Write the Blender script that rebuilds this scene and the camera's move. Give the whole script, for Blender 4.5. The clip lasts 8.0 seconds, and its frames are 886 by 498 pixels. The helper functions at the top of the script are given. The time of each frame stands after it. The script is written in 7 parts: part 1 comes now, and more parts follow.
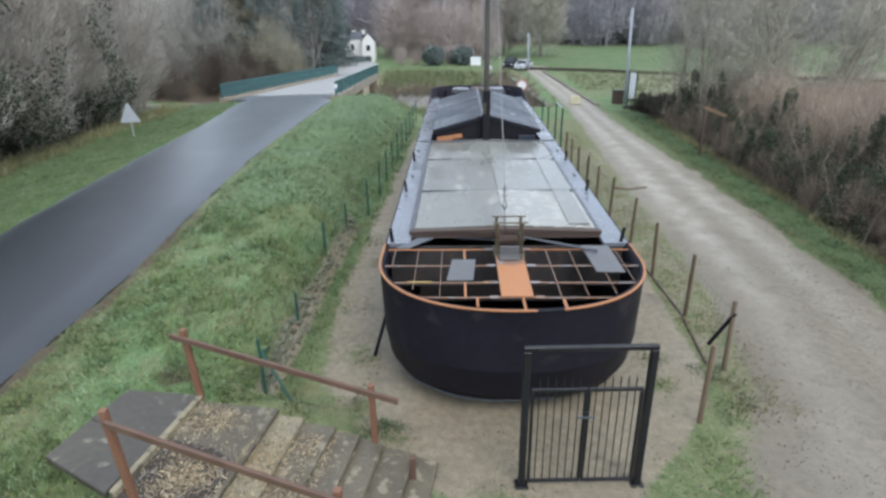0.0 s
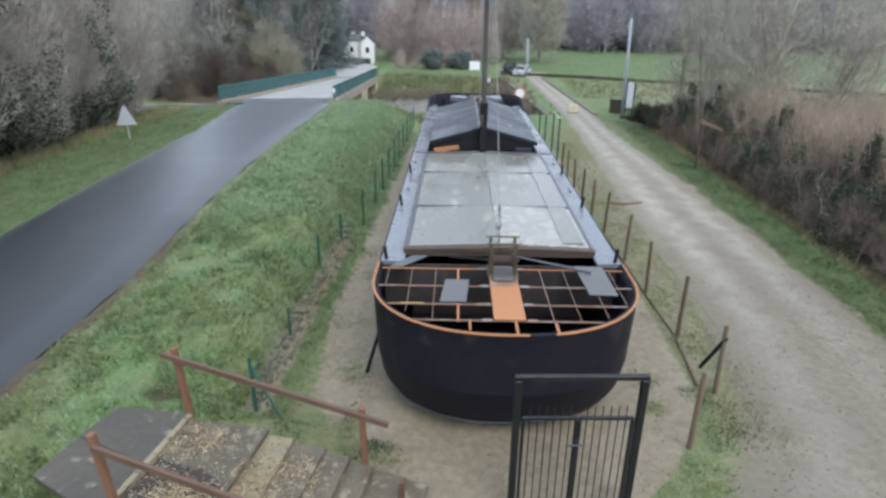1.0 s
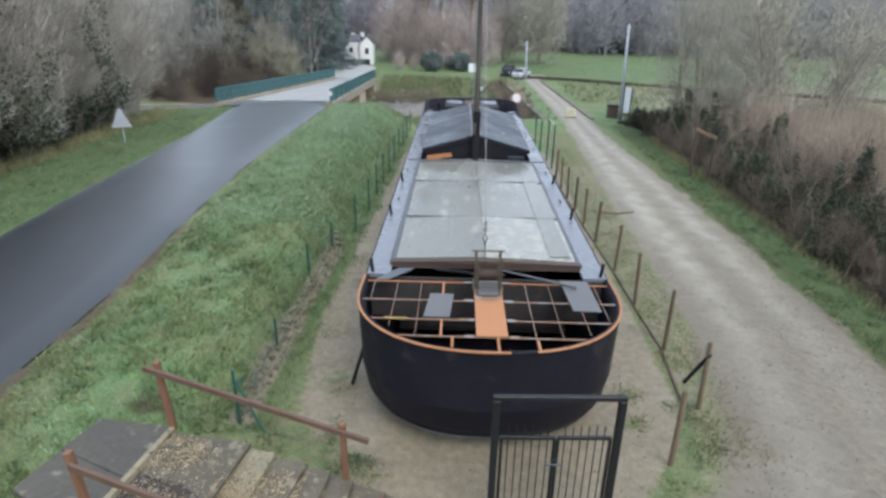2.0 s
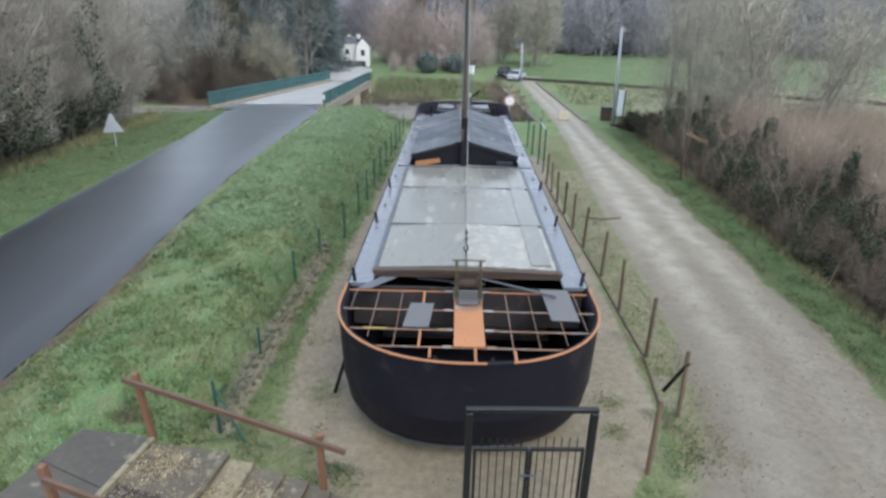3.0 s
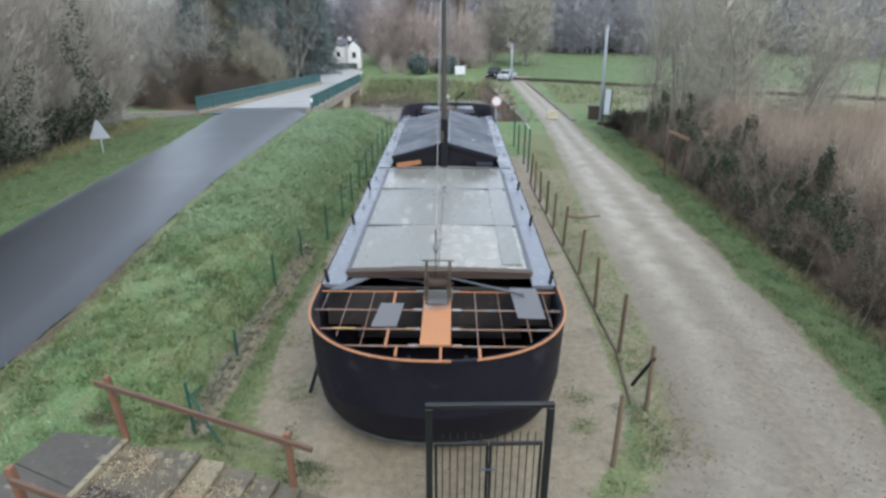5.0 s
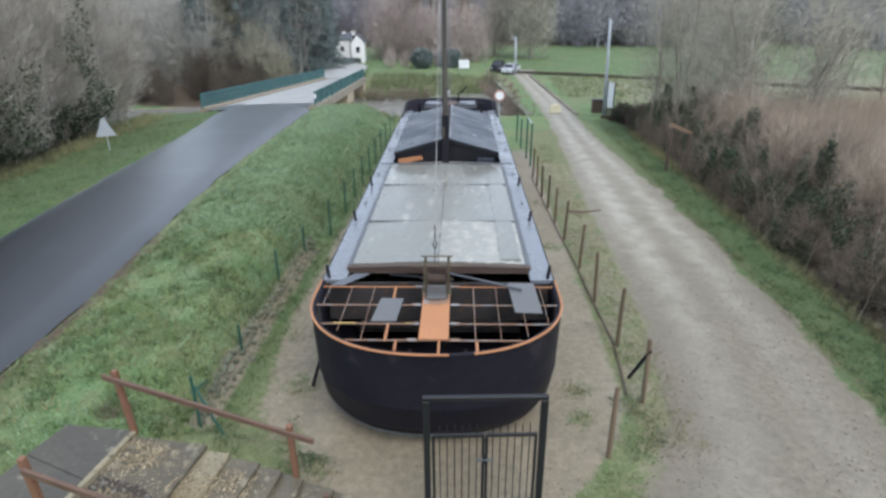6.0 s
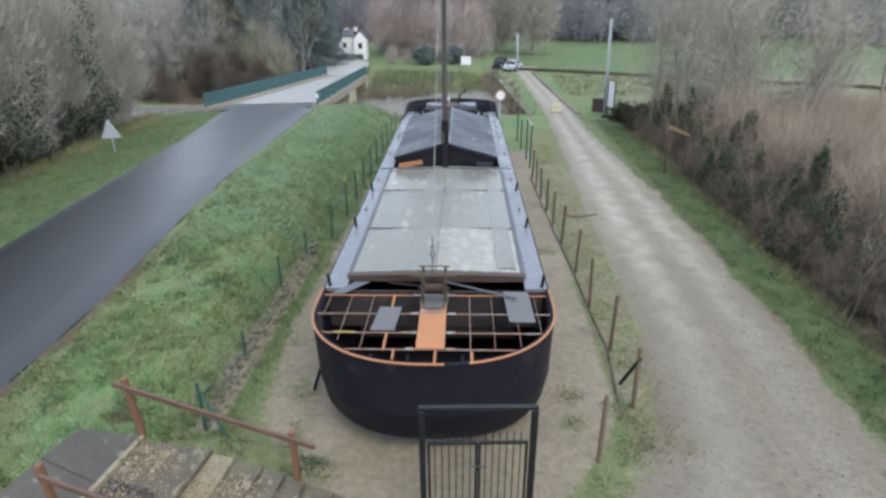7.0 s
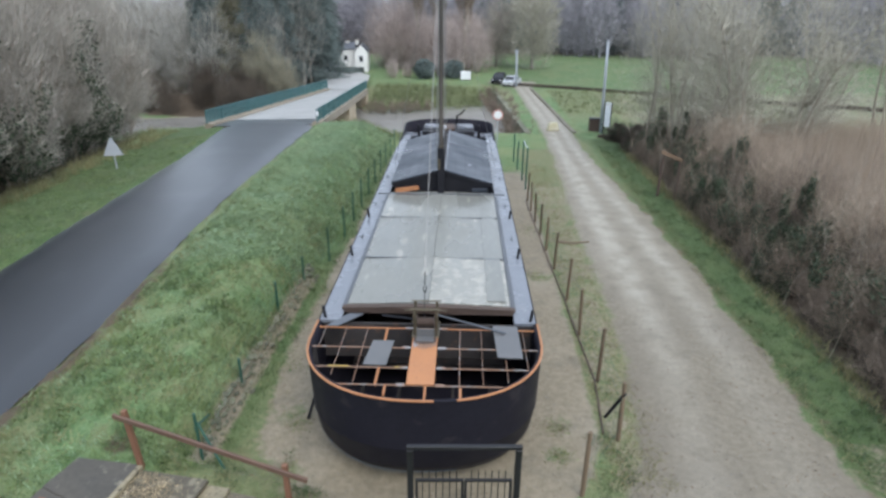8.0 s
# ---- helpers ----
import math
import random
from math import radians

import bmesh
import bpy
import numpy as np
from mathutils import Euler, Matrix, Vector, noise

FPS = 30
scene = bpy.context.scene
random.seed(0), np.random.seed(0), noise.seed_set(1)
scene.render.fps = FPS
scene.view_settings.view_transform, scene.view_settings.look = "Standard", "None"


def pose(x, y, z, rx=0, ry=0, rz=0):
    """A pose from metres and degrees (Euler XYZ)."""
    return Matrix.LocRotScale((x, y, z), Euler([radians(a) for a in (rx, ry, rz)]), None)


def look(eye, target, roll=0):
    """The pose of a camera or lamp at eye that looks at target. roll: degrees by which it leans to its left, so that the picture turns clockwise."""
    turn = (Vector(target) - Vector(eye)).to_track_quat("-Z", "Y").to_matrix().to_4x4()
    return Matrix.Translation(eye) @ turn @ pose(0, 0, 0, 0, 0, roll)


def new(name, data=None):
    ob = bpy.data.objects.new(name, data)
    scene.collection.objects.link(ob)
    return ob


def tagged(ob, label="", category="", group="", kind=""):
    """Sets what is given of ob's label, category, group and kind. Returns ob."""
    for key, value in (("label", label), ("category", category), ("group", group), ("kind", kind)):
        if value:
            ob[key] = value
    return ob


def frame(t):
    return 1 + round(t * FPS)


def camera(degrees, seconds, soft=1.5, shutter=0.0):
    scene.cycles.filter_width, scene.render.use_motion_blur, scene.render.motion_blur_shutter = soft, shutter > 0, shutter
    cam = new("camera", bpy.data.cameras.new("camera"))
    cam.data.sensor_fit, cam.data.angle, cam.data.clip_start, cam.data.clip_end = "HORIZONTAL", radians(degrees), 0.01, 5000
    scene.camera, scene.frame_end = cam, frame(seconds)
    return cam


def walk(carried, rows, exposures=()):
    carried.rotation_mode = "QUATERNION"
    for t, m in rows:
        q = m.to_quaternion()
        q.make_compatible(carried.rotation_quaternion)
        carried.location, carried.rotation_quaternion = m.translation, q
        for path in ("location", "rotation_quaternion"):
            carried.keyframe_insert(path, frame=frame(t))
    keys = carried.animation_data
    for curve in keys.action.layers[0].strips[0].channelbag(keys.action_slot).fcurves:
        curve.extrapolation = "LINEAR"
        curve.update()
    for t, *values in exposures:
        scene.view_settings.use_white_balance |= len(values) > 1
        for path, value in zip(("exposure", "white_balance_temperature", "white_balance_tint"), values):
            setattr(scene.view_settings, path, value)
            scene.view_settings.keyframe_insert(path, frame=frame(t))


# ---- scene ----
cam = camera(74.0, 8.0, soft=2.8)
PATH = [
    (0, (-0.647, -0.431, 6.196), (-0.736, 1.414, 5.428), -0.8),
    (0.5, (-0.672, -0.368, 6.329), (-0.749, 1.478, 5.563), -0.3),
    (1, (-0.617, -0.303, 6.496), (-0.692, 1.543, 5.731), 0.4),
    (1.5, (-0.512, -0.25, 6.627), (-0.588, 1.595, 5.86), 0.9),
    (3, (-0.041, -0.2, 6.938), (-0.112, 1.645, 6.171), 0.9),
    (3.5, (0.112, -0.218, 6.977), (0.037, 1.629, 6.215), 0.5),
    (4, (0.263, -0.249, 6.987), (0.189, 1.599, 6.226), 0.1),
    (4.5, (0.395, -0.299, 7.006), (0.331, 1.548, 6.243), 0.1),
    (6, (0.642, -0.512, 7.13), (0.555, 1.325, 6.344), -0.5),
    (6.5, (0.688, -0.602, 7.292), (0.59, 1.227, 6.488), -0.8),
    (7, (0.761, -0.7, 7.567), (0.665, 1.127, 6.76), -0.5),
    (7.5, (0.849, -0.767, 7.917), (0.759, 1.067, 7.123), 0.1),
    (8, (0.898, -0.814, 8.231), (0.806, 1.023, 7.447), 0.3),
]
walk(cam, [(t, look(eye, target, roll)) for t, eye, target, roll in PATH])

# ---- world and light: a wet, overcast winter day ----
SUN_UP, SUN_TURN = 54.0, 150.0
world = bpy.data.worlds.new("world")
scene.world = world
world.use_nodes = True
wn = world.node_tree
sky = wn.nodes.new("ShaderNodeTexSky")
sky.sky_type = "NISHITA"
sky.sun_disc = False
sky.sun_elevation, sky.sun_rotation = radians(SUN_UP), radians(SUN_TURN)
sky.air_density, sky.dust_density, sky.ozone_density = 1.0, 2.5, 2.0
wash = wn.nodes.new("ShaderNodeHueSaturation")
wash.inputs["Saturation"].default_value = 0.55
wn.links.new(sky.outputs[0], wash.inputs["Color"])
wn.links.new(wash.outputs[0], wn.nodes["Background"].inputs[0])
wn.nodes["Background"].inputs[1].default_value = 0.06
# an even layer of cloud over it
cloud = wn.nodes.new("ShaderNodeBackground")
cloud.inputs[0].default_value, cloud.inputs[1].default_value = (0.765, 0.90, 1.09, 1), 0.64
both_skies = wn.nodes.new("ShaderNodeAddShader")
wn.links.new(wn.nodes["Background"].outputs[0], both_skies.inputs[0])
wn.links.new(cloud.outputs[0], both_skies.inputs[1])
wn.links.new(both_skies.outputs[0], wn.nodes["World Output"].inputs[0])
sun = new("sun", bpy.data.lights.new("sun", "SUN"))
sun.data.energy, sun.data.angle, sun.data.color = 0.9, radians(30), (1.0, 0.985, 0.955)
sun.matrix_world = pose(0, 0, 40, 90 - SUN_UP, 0, 180 - SUN_TURN)
scene.view_settings.exposure = 0.86

# ---- materials ----
def material(name, c1, c2, rough=0.7, metal=0.0, big=0.8, fine=14.0, bump=0.3, depth=0.02, wear=None, wear_at=0.62, rough_vary=0.15, island=0.0, stretch=(1, 1, 1), spec=0.5, coat=0.0, coat_rough=0.30, sheen=0.0, sheen_rough=0.28):
    """Two tones mixed by a large and a fine noise, with relief, uneven gloss and, where given, patches of wear."""
    m = bpy.data.materials.new(name)
    m.use_nodes = True
    nt = m.node_tree
    bsdf = nt.nodes["Principled BSDF"]
    co = nt.nodes.new("ShaderNodeTexCoord")
    mp = nt.nodes.new("ShaderNodeMapping")
    mp.inputs["Scale"].default_value = stretch
    nt.links.new(co.outputs["Object"], mp.inputs["Vector"])

    def grain(scale, detail):
        n = nt.nodes.new("ShaderNodeTexNoise")
        n.inputs["Scale"].default_value, n.inputs["Detail"].default_value = scale, detail
        nt.links.new(mp.outputs[0], n.inputs["Vector"])
        return n.outputs[0]

    def mix(fac, a, b):
        x = nt.nodes.new("ShaderNodeMix")
        x.data_type = "RGBA"
        for sock, v in ((x.inputs[0], fac), (x.inputs[6], a), (x.inputs[7], b)):
            if isinstance(v, (tuple, float, int)):
                sock.default_value = (*v, 1) if isinstance(v, tuple) else v
            else:
                nt.links.new(v, sock)
        return x.outputs[2]

    def spread(v, lo, hi, a=0.0, b=1.0):
        r = nt.nodes.new("ShaderNodeMapRange")
        r.inputs[1].default_value, r.inputs[2].default_value, r.inputs[3].default_value, r.inputs[4].default_value = lo, hi, a, b
        nt.links.new(v, r.inputs[0])
        return r.outputs[0]

    g1, g2 = grain(big, 4), grain(fine, 6)
    both = nt.nodes.new("ShaderNodeMath")
    both.operation = "ADD"
    nt.links.new(spread(g1, 0.3, 0.7, 0, 0.6), both.inputs[0])
    nt.links.new(spread(g2, 0.3, 0.7, 0, 0.4), both.inputs[1])
    col = mix(both.outputs[0], c1, c2)
    if wear:
        g3 = grain(big * 3.1, 8)
        col = mix(spread(g3, wear_at, wear_at + 0.08), col, wear)
    if island:
        geo = nt.nodes.new("ShaderNodeNewGeometry") if island > 0 else nt.nodes.new("ShaderNodeObjectInfo")
        hs = nt.nodes.new("ShaderNodeHueSaturation")
        nt.links.new(spread(geo.outputs["Random Per Island" if island > 0 else "Random"], 0, 1, 1 - abs(island), 1 + abs(island)), hs.inputs["Value"])
        nt.links.new(col, hs.inputs["Color"])
        col = hs.outputs[0]
    nt.links.new(col, bsdf.inputs["Base Color"])
    nt.links.new(spread(g1, 0.3, 0.7, max(0.02, rough - rough_vary), min(1, rough + rough_vary)), bsdf.inputs["Roughness"])
    bsdf.inputs["Metallic"].default_value = metal
    bsdf.inputs["Specular IOR Level"].default_value = spec
    bsdf.inputs["Coat Weight"].default_value, bsdf.inputs["Coat Roughness"].default_value = coat, coat_rough
    bsdf.inputs["Sheen Weight"].default_value, bsdf.inputs["Sheen Roughness"].default_value = sheen, sheen_rough
    bsdf.inputs["Sheen Tint"].default_value = (0.9, 0.95, 1.0, 1)
    if bump:
        b = nt.nodes.new("ShaderNodeBump")
        b.inputs["Strength"].default_value, b.inputs["Distance"].default_value = bump, depth
        nt.links.new(both.outputs[0], b.inputs["Height"])
        nt.links.new(b.outputs[0], bsdf.inputs["Normal"])
    return m


M_HULL = material("black_hull_paint", (0.0130, 0.0126, 0.0180), (0.0200, 0.0192, 0.0265), 0.5, 0, 0.7, 9, 0.12, 0.01, (0.030, 0.027, 0.032), 0.60, spec=0.06)
M_BLACK = material("black_paint", (0.008, 0.008, 0.011), (0.017, 0.017, 0.021), 0.5, 0, 2, 30, 0.1, 0.004, spec=0.2)
M_ORANGE = material("red_lead_paint", (0.34, 0.142, 0.058), (0.42, 0.190, 0.085), 0.6, 0, 2.5, 22, 0.15, 0.004, (0.26, 0.125, 0.068), 0.64)
M_BEAM = material("worn_beam_paint", (0.21, 0.105, 0.060), (0.24, 0.165, 0.125), 0.5, 0, 1.6, 18, 0.15, 0.004, (0.22, 0.21, 0.21), 0.52)
M_HOLD = material("dark_hold_steel", (0.022, 0.019, 0.019), (0.046, 0.040, 0.038), 0.75, 0, 1.5, 12, 0.2, 0.01, (0.070, 0.042, 0.030), 0.60)
M_DECK = material("pale_deck_paint", (0.134, 0.147, 0.171), (0.184, 0.197, 0.222), 0.28, 0, 1.2, 16, 0.06, 0.004, (0.18, 0.19, 0.21), 0.62)
M_HATCH = material("wet_zinc_sheet", (0.168, 0.170, 0.153), (0.238, 0.236, 0.213), 0.27, 0.12, 0.6, 5, 0.05, 0.006, (0.33, 0.318, 0.280), 0.62, 0.18, stretch=(1.6, 0.5, 1), island=-0.10)
# stained sheet with the puddle's bright sky reflection put in as pale colour
M_SHEENHATCH = material("stained_sheen_zinc_sheet", (0.205, 0.205, 0.185), (0.300, 0.292, 0.258), 0.24, 0.1, 1.3, 9, 0.05, 0.004, (0.335, 0.322, 0.282), 0.51, 0.12)
M_TRIM = material("dull_steel", (0.085, 0.092, 0.105), (0.14, 0.15, 0.165), 0.45, 0.4, 2, 20, 0.1, 0.004)
M_PLATE = material("chequer_plate", (0.108, 0.108, 0.110), (0.172, 0.172, 0.174), 0.5, 0.35, 3, 60, 0.35, 0.006)
M_COAMING = material("weathered_coaming_wood", (0.045, 0.029, 0.022), (0.098, 0.066, 0.052), 0.7, 0, 2, 25, 0.3, 0.006, stretch=(0.4, 4, 4))
M_ROOFING = material("slate_blue_cabin_roof", (0.022, 0.028, 0.040), (0.034, 0.042, 0.056), 0.40, 0, 0.9, 12, 0.03, 0.004, (0.050, 0.058, 0.072), 0.64, spec=0.45)
M_ROOFTRIM = material("pale_roof_batten", (0.20, 0.21, 0.24), (0.28, 0.29, 0.32), 0.4, 0.2, 3, 20, 0.1, 0.003)
M_MAST = material("varnished_mast_wood", (0.046, 0.040, 0.035), (0.098, 0.085, 0.074), 0.5, 0, 1.5, 20, 0.2, 0.004, stretch=(3, 3, 0.3))
M_WIRE = material("galvanised_wire", (0.20, 0.20, 0.20), (0.30, 0.30, 0.30), 0.5, 0.6, 4, 30, 0.0)
M_BRASS = material("tarnished_winch_metal", (0.07, 0.060, 0.040), (0.14, 0.12, 0.085), 0.5, 0.5, 4, 30, 0.2, 0.003)
M_GATE = material("gate_black_enamel", (0.008, 0.008, 0.010), (0.016, 0.016, 0.019), 0.42, 0, 3, 40, 0.08, 0.002, spec=0.35)
M_RAILPOST = material("red_brown_post_wood", (0.135, 0.062, 0.036), (0.225, 0.112, 0.068), 0.6, 0, 2.5, 30, 0.3, 0.004, stretch=(2, 2, 0.6))
M_RAILWOOD = material("stained_rail_wood", (0.075, 0.040, 0.027), (0.145, 0.086, 0.060), 0.6, 0, 2.5, 30, 0.3, 0.004, stretch=(2, 2, 2))
M_POST = material("fence_post_wood", (0.080, 0.056, 0.036), (0.140, 0.100, 0.064), 0.75, 0, 3, 30, 0.3, 0.004, island=-0.35, stretch=(3, 3, 0.6))
M_GREENPOST = material("green_fence_coating", (0.012, 0.060, 0.045), (0.022, 0.090, 0.066), 0.45, 0, 4, 40, 0.05, 0.002)
M_MESHWIRE = material("green_fence_wire", (0.02, 0.07, 0.05), (0.03, 0.10, 0.07), 0.5, 0, 4, 40, 0.0)
M_STEP = material("worn_step_stone", (0.068, 0.057, 0.039), (0.142, 0.122, 0.085), 0.6, 0, 1.8, 16, 0.35, 0.012, (0.21, 0.185, 0.13), 0.56, island=-0.22)
M_STEPPALE = material("pale_step_stone", (0.165, 0.140, 0.088), (0.30, 0.26, 0.175), 0.7, 0, 2.5, 16, 0.4, 0.012, (0.10, 0.088, 0.062), 0.55)
M_LANDING = material("dark_landing_stone", (0.045, 0.040, 0.033), (0.094, 0.084, 0.068), 0.6, 0, 1.0, 11, 0.4, 0.012, (0.185, 0.168, 0.130), 0.60, island=-0.12)
M_SOIL = material("damp_soil", (0.022, 0.016, 0.013), (0.055, 0.042, 0.033), 0.8, 0, 4, 25, 0.6, 0.02, (0.20, 0.185, 0.16), 0.58)
M_STONE = material("rubble_wall_stone", (0.125, 0.118, 0.095), (0.225, 0.208, 0.168), 0.85, 0, 3, 18, 0.5, 0.02, (0.085, 0.105, 0.052), 0.47, island=-0.3)
M_ROAD = material("wet_asphalt", (0.0095, 0.011, 0.0145), (0.0165, 0.019, 0.024), 0.5, 0, 0.30, 40, 0.04, 0.002, (0.021, 0.024, 0.029), 0.62, 0.08, spec=0.35, coat=1.0, coat_rough=0.33, sheen=0.65, sheen_rough=0.20)
M_BRIDGEROAD = material("pale_bridge_surface", (0.29, 0.290, 0.285), (0.37, 0.370, 0.362), 0.5, 0, 0.6, 30, 0.10, 0.004)
M_CONCRETE = material("stained_concrete", (0.24, 0.20, 0.15), (0.34, 0.30, 0.24), 0.85, 0, 0.8, 9, 0.3, 0.02, (0.15, 0.125, 0.10), 0.58)
M_TEAL = material("teal_railing_paint", (0.040, 0.112, 0.118), (0.056, 0.145, 0.150), 0.45, 0, 1.5, 12, 0.05, 0.004)
M_WATER = material("canal_water", (0.19, 0.182, 0.168), (0.26, 0.25, 0.232), 0.2, 0, 0.3, 2.5, 0.3, 0.05, rough_vary=0.06)
M_WHITE = material("white_render", (0.70, 0.70, 0.68), (0.80, 0.80, 0.78), 0.8, 0, 0.6, 8, 0.1, 0.01)
M_SLATE = material("house_slate", (0.05, 0.055, 0.07), (0.09, 0.095, 0.11), 0.5, 0, 1, 12, 0.3, 0.02)
M_SIGN = material("sign_back_metal", (0.36, 0.38, 0.42), (0.46, 0.48, 0.52), 0.45, 0.3, 3, 20, 0.05, 0.002)
M_SIGNWHITE = material("sign_white", (0.68, 0.69, 0.72), (0.76, 0.77, 0.79), 0.5, 0, 2, 12, 0.0)
M_SIGNRED = material("sign_red", (0.42, 0.20, 0.18), (0.48, 0.26, 0.23), 0.6, 0, 2, 12, 0.0)
M_POLE = material("grey_concrete_pole", (0.30, 0.33, 0.37), (0.38, 0.41, 0.45), 0.7, 0, 1.5, 16, 0.15, 0.004)
M_CARDARK = material("dark_car_paint", (0.02, 0.022, 0.03), (0.03, 0.032, 0.04), 0.2, 0.3, 1, 8, 0.0)
M_CARWHITE = material("silver_car_paint", (0.50, 0.52, 0.55), (0.56, 0.58, 0.61), 0.25, 0.3, 1, 8, 0.0)
M_GLASS = material("dark_car_glass", (0.015, 0.017, 0.02), (0.03, 0.033, 0.037), 0.08, 0, 1, 8, 0.0)
M_TYRE = material("tyre_rubber", (0.015, 0.015, 0.015), (0.03, 0.03, 0.03), 0.85, 0, 5, 40, 0.1, 0.004)
M_BARK = material("grey_bark", (0.16, 0.145, 0.125), (0.28, 0.26, 0.23), 0.85, 0, 1.5, 14, 0.4, 0.02, island=0.25)
M_PALEBARK = material("pale_poplar_bark", (0.24, 0.21, 0.165), (0.38, 0.34, 0.28), 0.85, 0, 1.5, 14, 0.4, 0.02, island=0.25)
M_TWIG = material("brown_twigs", (0.16, 0.125, 0.096), (0.29, 0.23, 0.18), 0.85, 0, 0.6, 5, 0.0, island=0.4)
M_BRAMBLE = material("dark_bramble_stems", (0.052, 0.042, 0.033), (0.120, 0.096, 0.073), 0.85, 0, 0.8, 6, 0.0, island=0.45)
M_GREYTWIG = material("grey_twigs", (0.24, 0.215, 0.19), (0.40, 0.36, 0.32), 0.85, 0, 0.6, 5, 0.0, island=0.35)
M_REED = material("dry_reed", (0.265, 0.210, 0.158), (0.45, 0.365, 0.285), 0.85, 0, 0.4, 5, 0.0, island=0.4)
M_IVY = material("ivy_leaves", (0.020, 0.034, 0.018), (0.052, 0.072, 0.040), 0.6, 0, 1.0, 6, 0.0, island=0.5, spec=0.3)
# distance haze is put into the needles as a paler, bluer green
M_CONIFER = material("conifer_needles", (0.085, 0.115, 0.110), (0.15, 0.185, 0.180), 0.8, 0, 0.6, 5, 0.0, island=0.3)
M_MOSSTWIG = material("mossy_twigs", (0.23, 0.215, 0.155), (0.36, 0.335, 0.25), 0.85, 0, 0.6, 5, 0.0, island=0.35)
# paler and bluer than near twigs: the haze is in the colour
M_FARTWIG = material("hazed_far_twigs", (0.245, 0.235, 0.255), (0.37, 0.355, 0.385), 0.9, 0, 0.15, 3, 0.0, island=0.3)
M_GRASS = material("grass_blades", (0.048, 0.098, 0.028), (0.180, 0.232, 0.082), 0.6, 0, 0.5, 6, 0.0, island=0.45)
# dew's pallor; on the far bank also haze and low-angle sheen as colour
M_DEWHAZEGRASS = material("dewy_hazed_blades", (0.118, 0.200, 0.114), (0.255, 0.342, 0.190), 0.5, 0, 0.4, 6, 0.0, island=0.35)
M_DRYGRASS = material("dry_grass_blades", (0.150, 0.145, 0.062), (0.235, 0.220, 0.115), 0.8, 0, 0.9, 6, 0.0, island=0.4)
M_ROUGHGRASS = material("rough_bank_grass", (0.110, 0.135, 0.062), (0.20, 0.228, 0.115), 0.85, 0, 0.3, 3, 0.0, island=0.4)
# darker green blades; beside the hedge they carry its shade in their colour
M_DARKGRASS = material("dark_verge_blades", (0.026, 0.056, 0.017), (0.066, 0.105, 0.037), 0.6, 0, 0.7, 6, 0.0, island=0.45)
M_LITTER = material("dead_leaves", (0.26, 0.195, 0.11), (0.50, 0.42, 0.285), 0.8, 0, 3, 20, 0.0, island=0.5)
M_EDGELINE = material("pale_blue_line", (0.09, 0.12, 0.15), (0.14, 0.18, 0.21), 0.8, 0, 5, 60, 0.2, 0.003)
M_STRAP = material("yellow_webbing", (0.36, 0.25, 0.07), (0.44, 0.31, 0.10), 0.7, 0, 5, 60, 0.1, 0.002)
M_PIER = material("ochre_pier_concrete", (0.34, 0.275, 0.19), (0.46, 0.385, 0.28), 0.85, 0, 0.8, 9, 0.3, 0.02, (0.22, 0.18, 0.13), 0.62)
M_PALEYELLOW = material("faded_yellow_paint", (0.40, 0.36, 0.22), (0.58, 0.55, 0.44), 0.8, 0, 3, 14, 0.2, 0.006)
M_REEDWOOD = material("sawn_orange_timber", (0.13, 0.082, 0.05), (0.19, 0.125, 0.08), 0.7, 0, 3, 25, 0.3, 0.004)
M_THICKET = material("thicket_twigs", (0.268, 0.245, 0.212), (0.43, 0.398, 0.352), 0.85, 0, 0.5, 5, 0.0, island=0.35)
# twigs beyond the canal, lightened in colour for the haze
M_LEFTWOOD = material("mossy_hazed_twigs", (0.282, 0.272, 0.245), (0.44, 0.425, 0.385), 0.9, 0, 0.15, 3, 0.0, island=0.3)
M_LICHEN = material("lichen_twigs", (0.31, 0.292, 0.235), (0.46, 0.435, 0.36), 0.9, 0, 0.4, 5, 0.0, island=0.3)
# russet lightened to carry the haze over the far bank
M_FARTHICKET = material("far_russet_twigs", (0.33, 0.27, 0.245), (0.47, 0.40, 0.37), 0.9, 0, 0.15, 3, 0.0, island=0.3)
M_MOSSCONIFER = material("mossy_conifer_needles", (0.125, 0.120, 0.078), (0.205, 0.190, 0.125), 0.8, 0, 0.6, 5, 0.0, island=0.3)
M_PEBBLE = material("pebble_stone", (0.12, 0.11, 0.095), (0.26, 0.245, 0.215), 0.8, 0, 3, 20, 0.0, island=0.4)
M_LEAF = material("brown_leaf", (0.10, 0.055, 0.032), (0.17, 0.10, 0.06), 0.8, 0, 3, 20, 0.0, island=0.4)


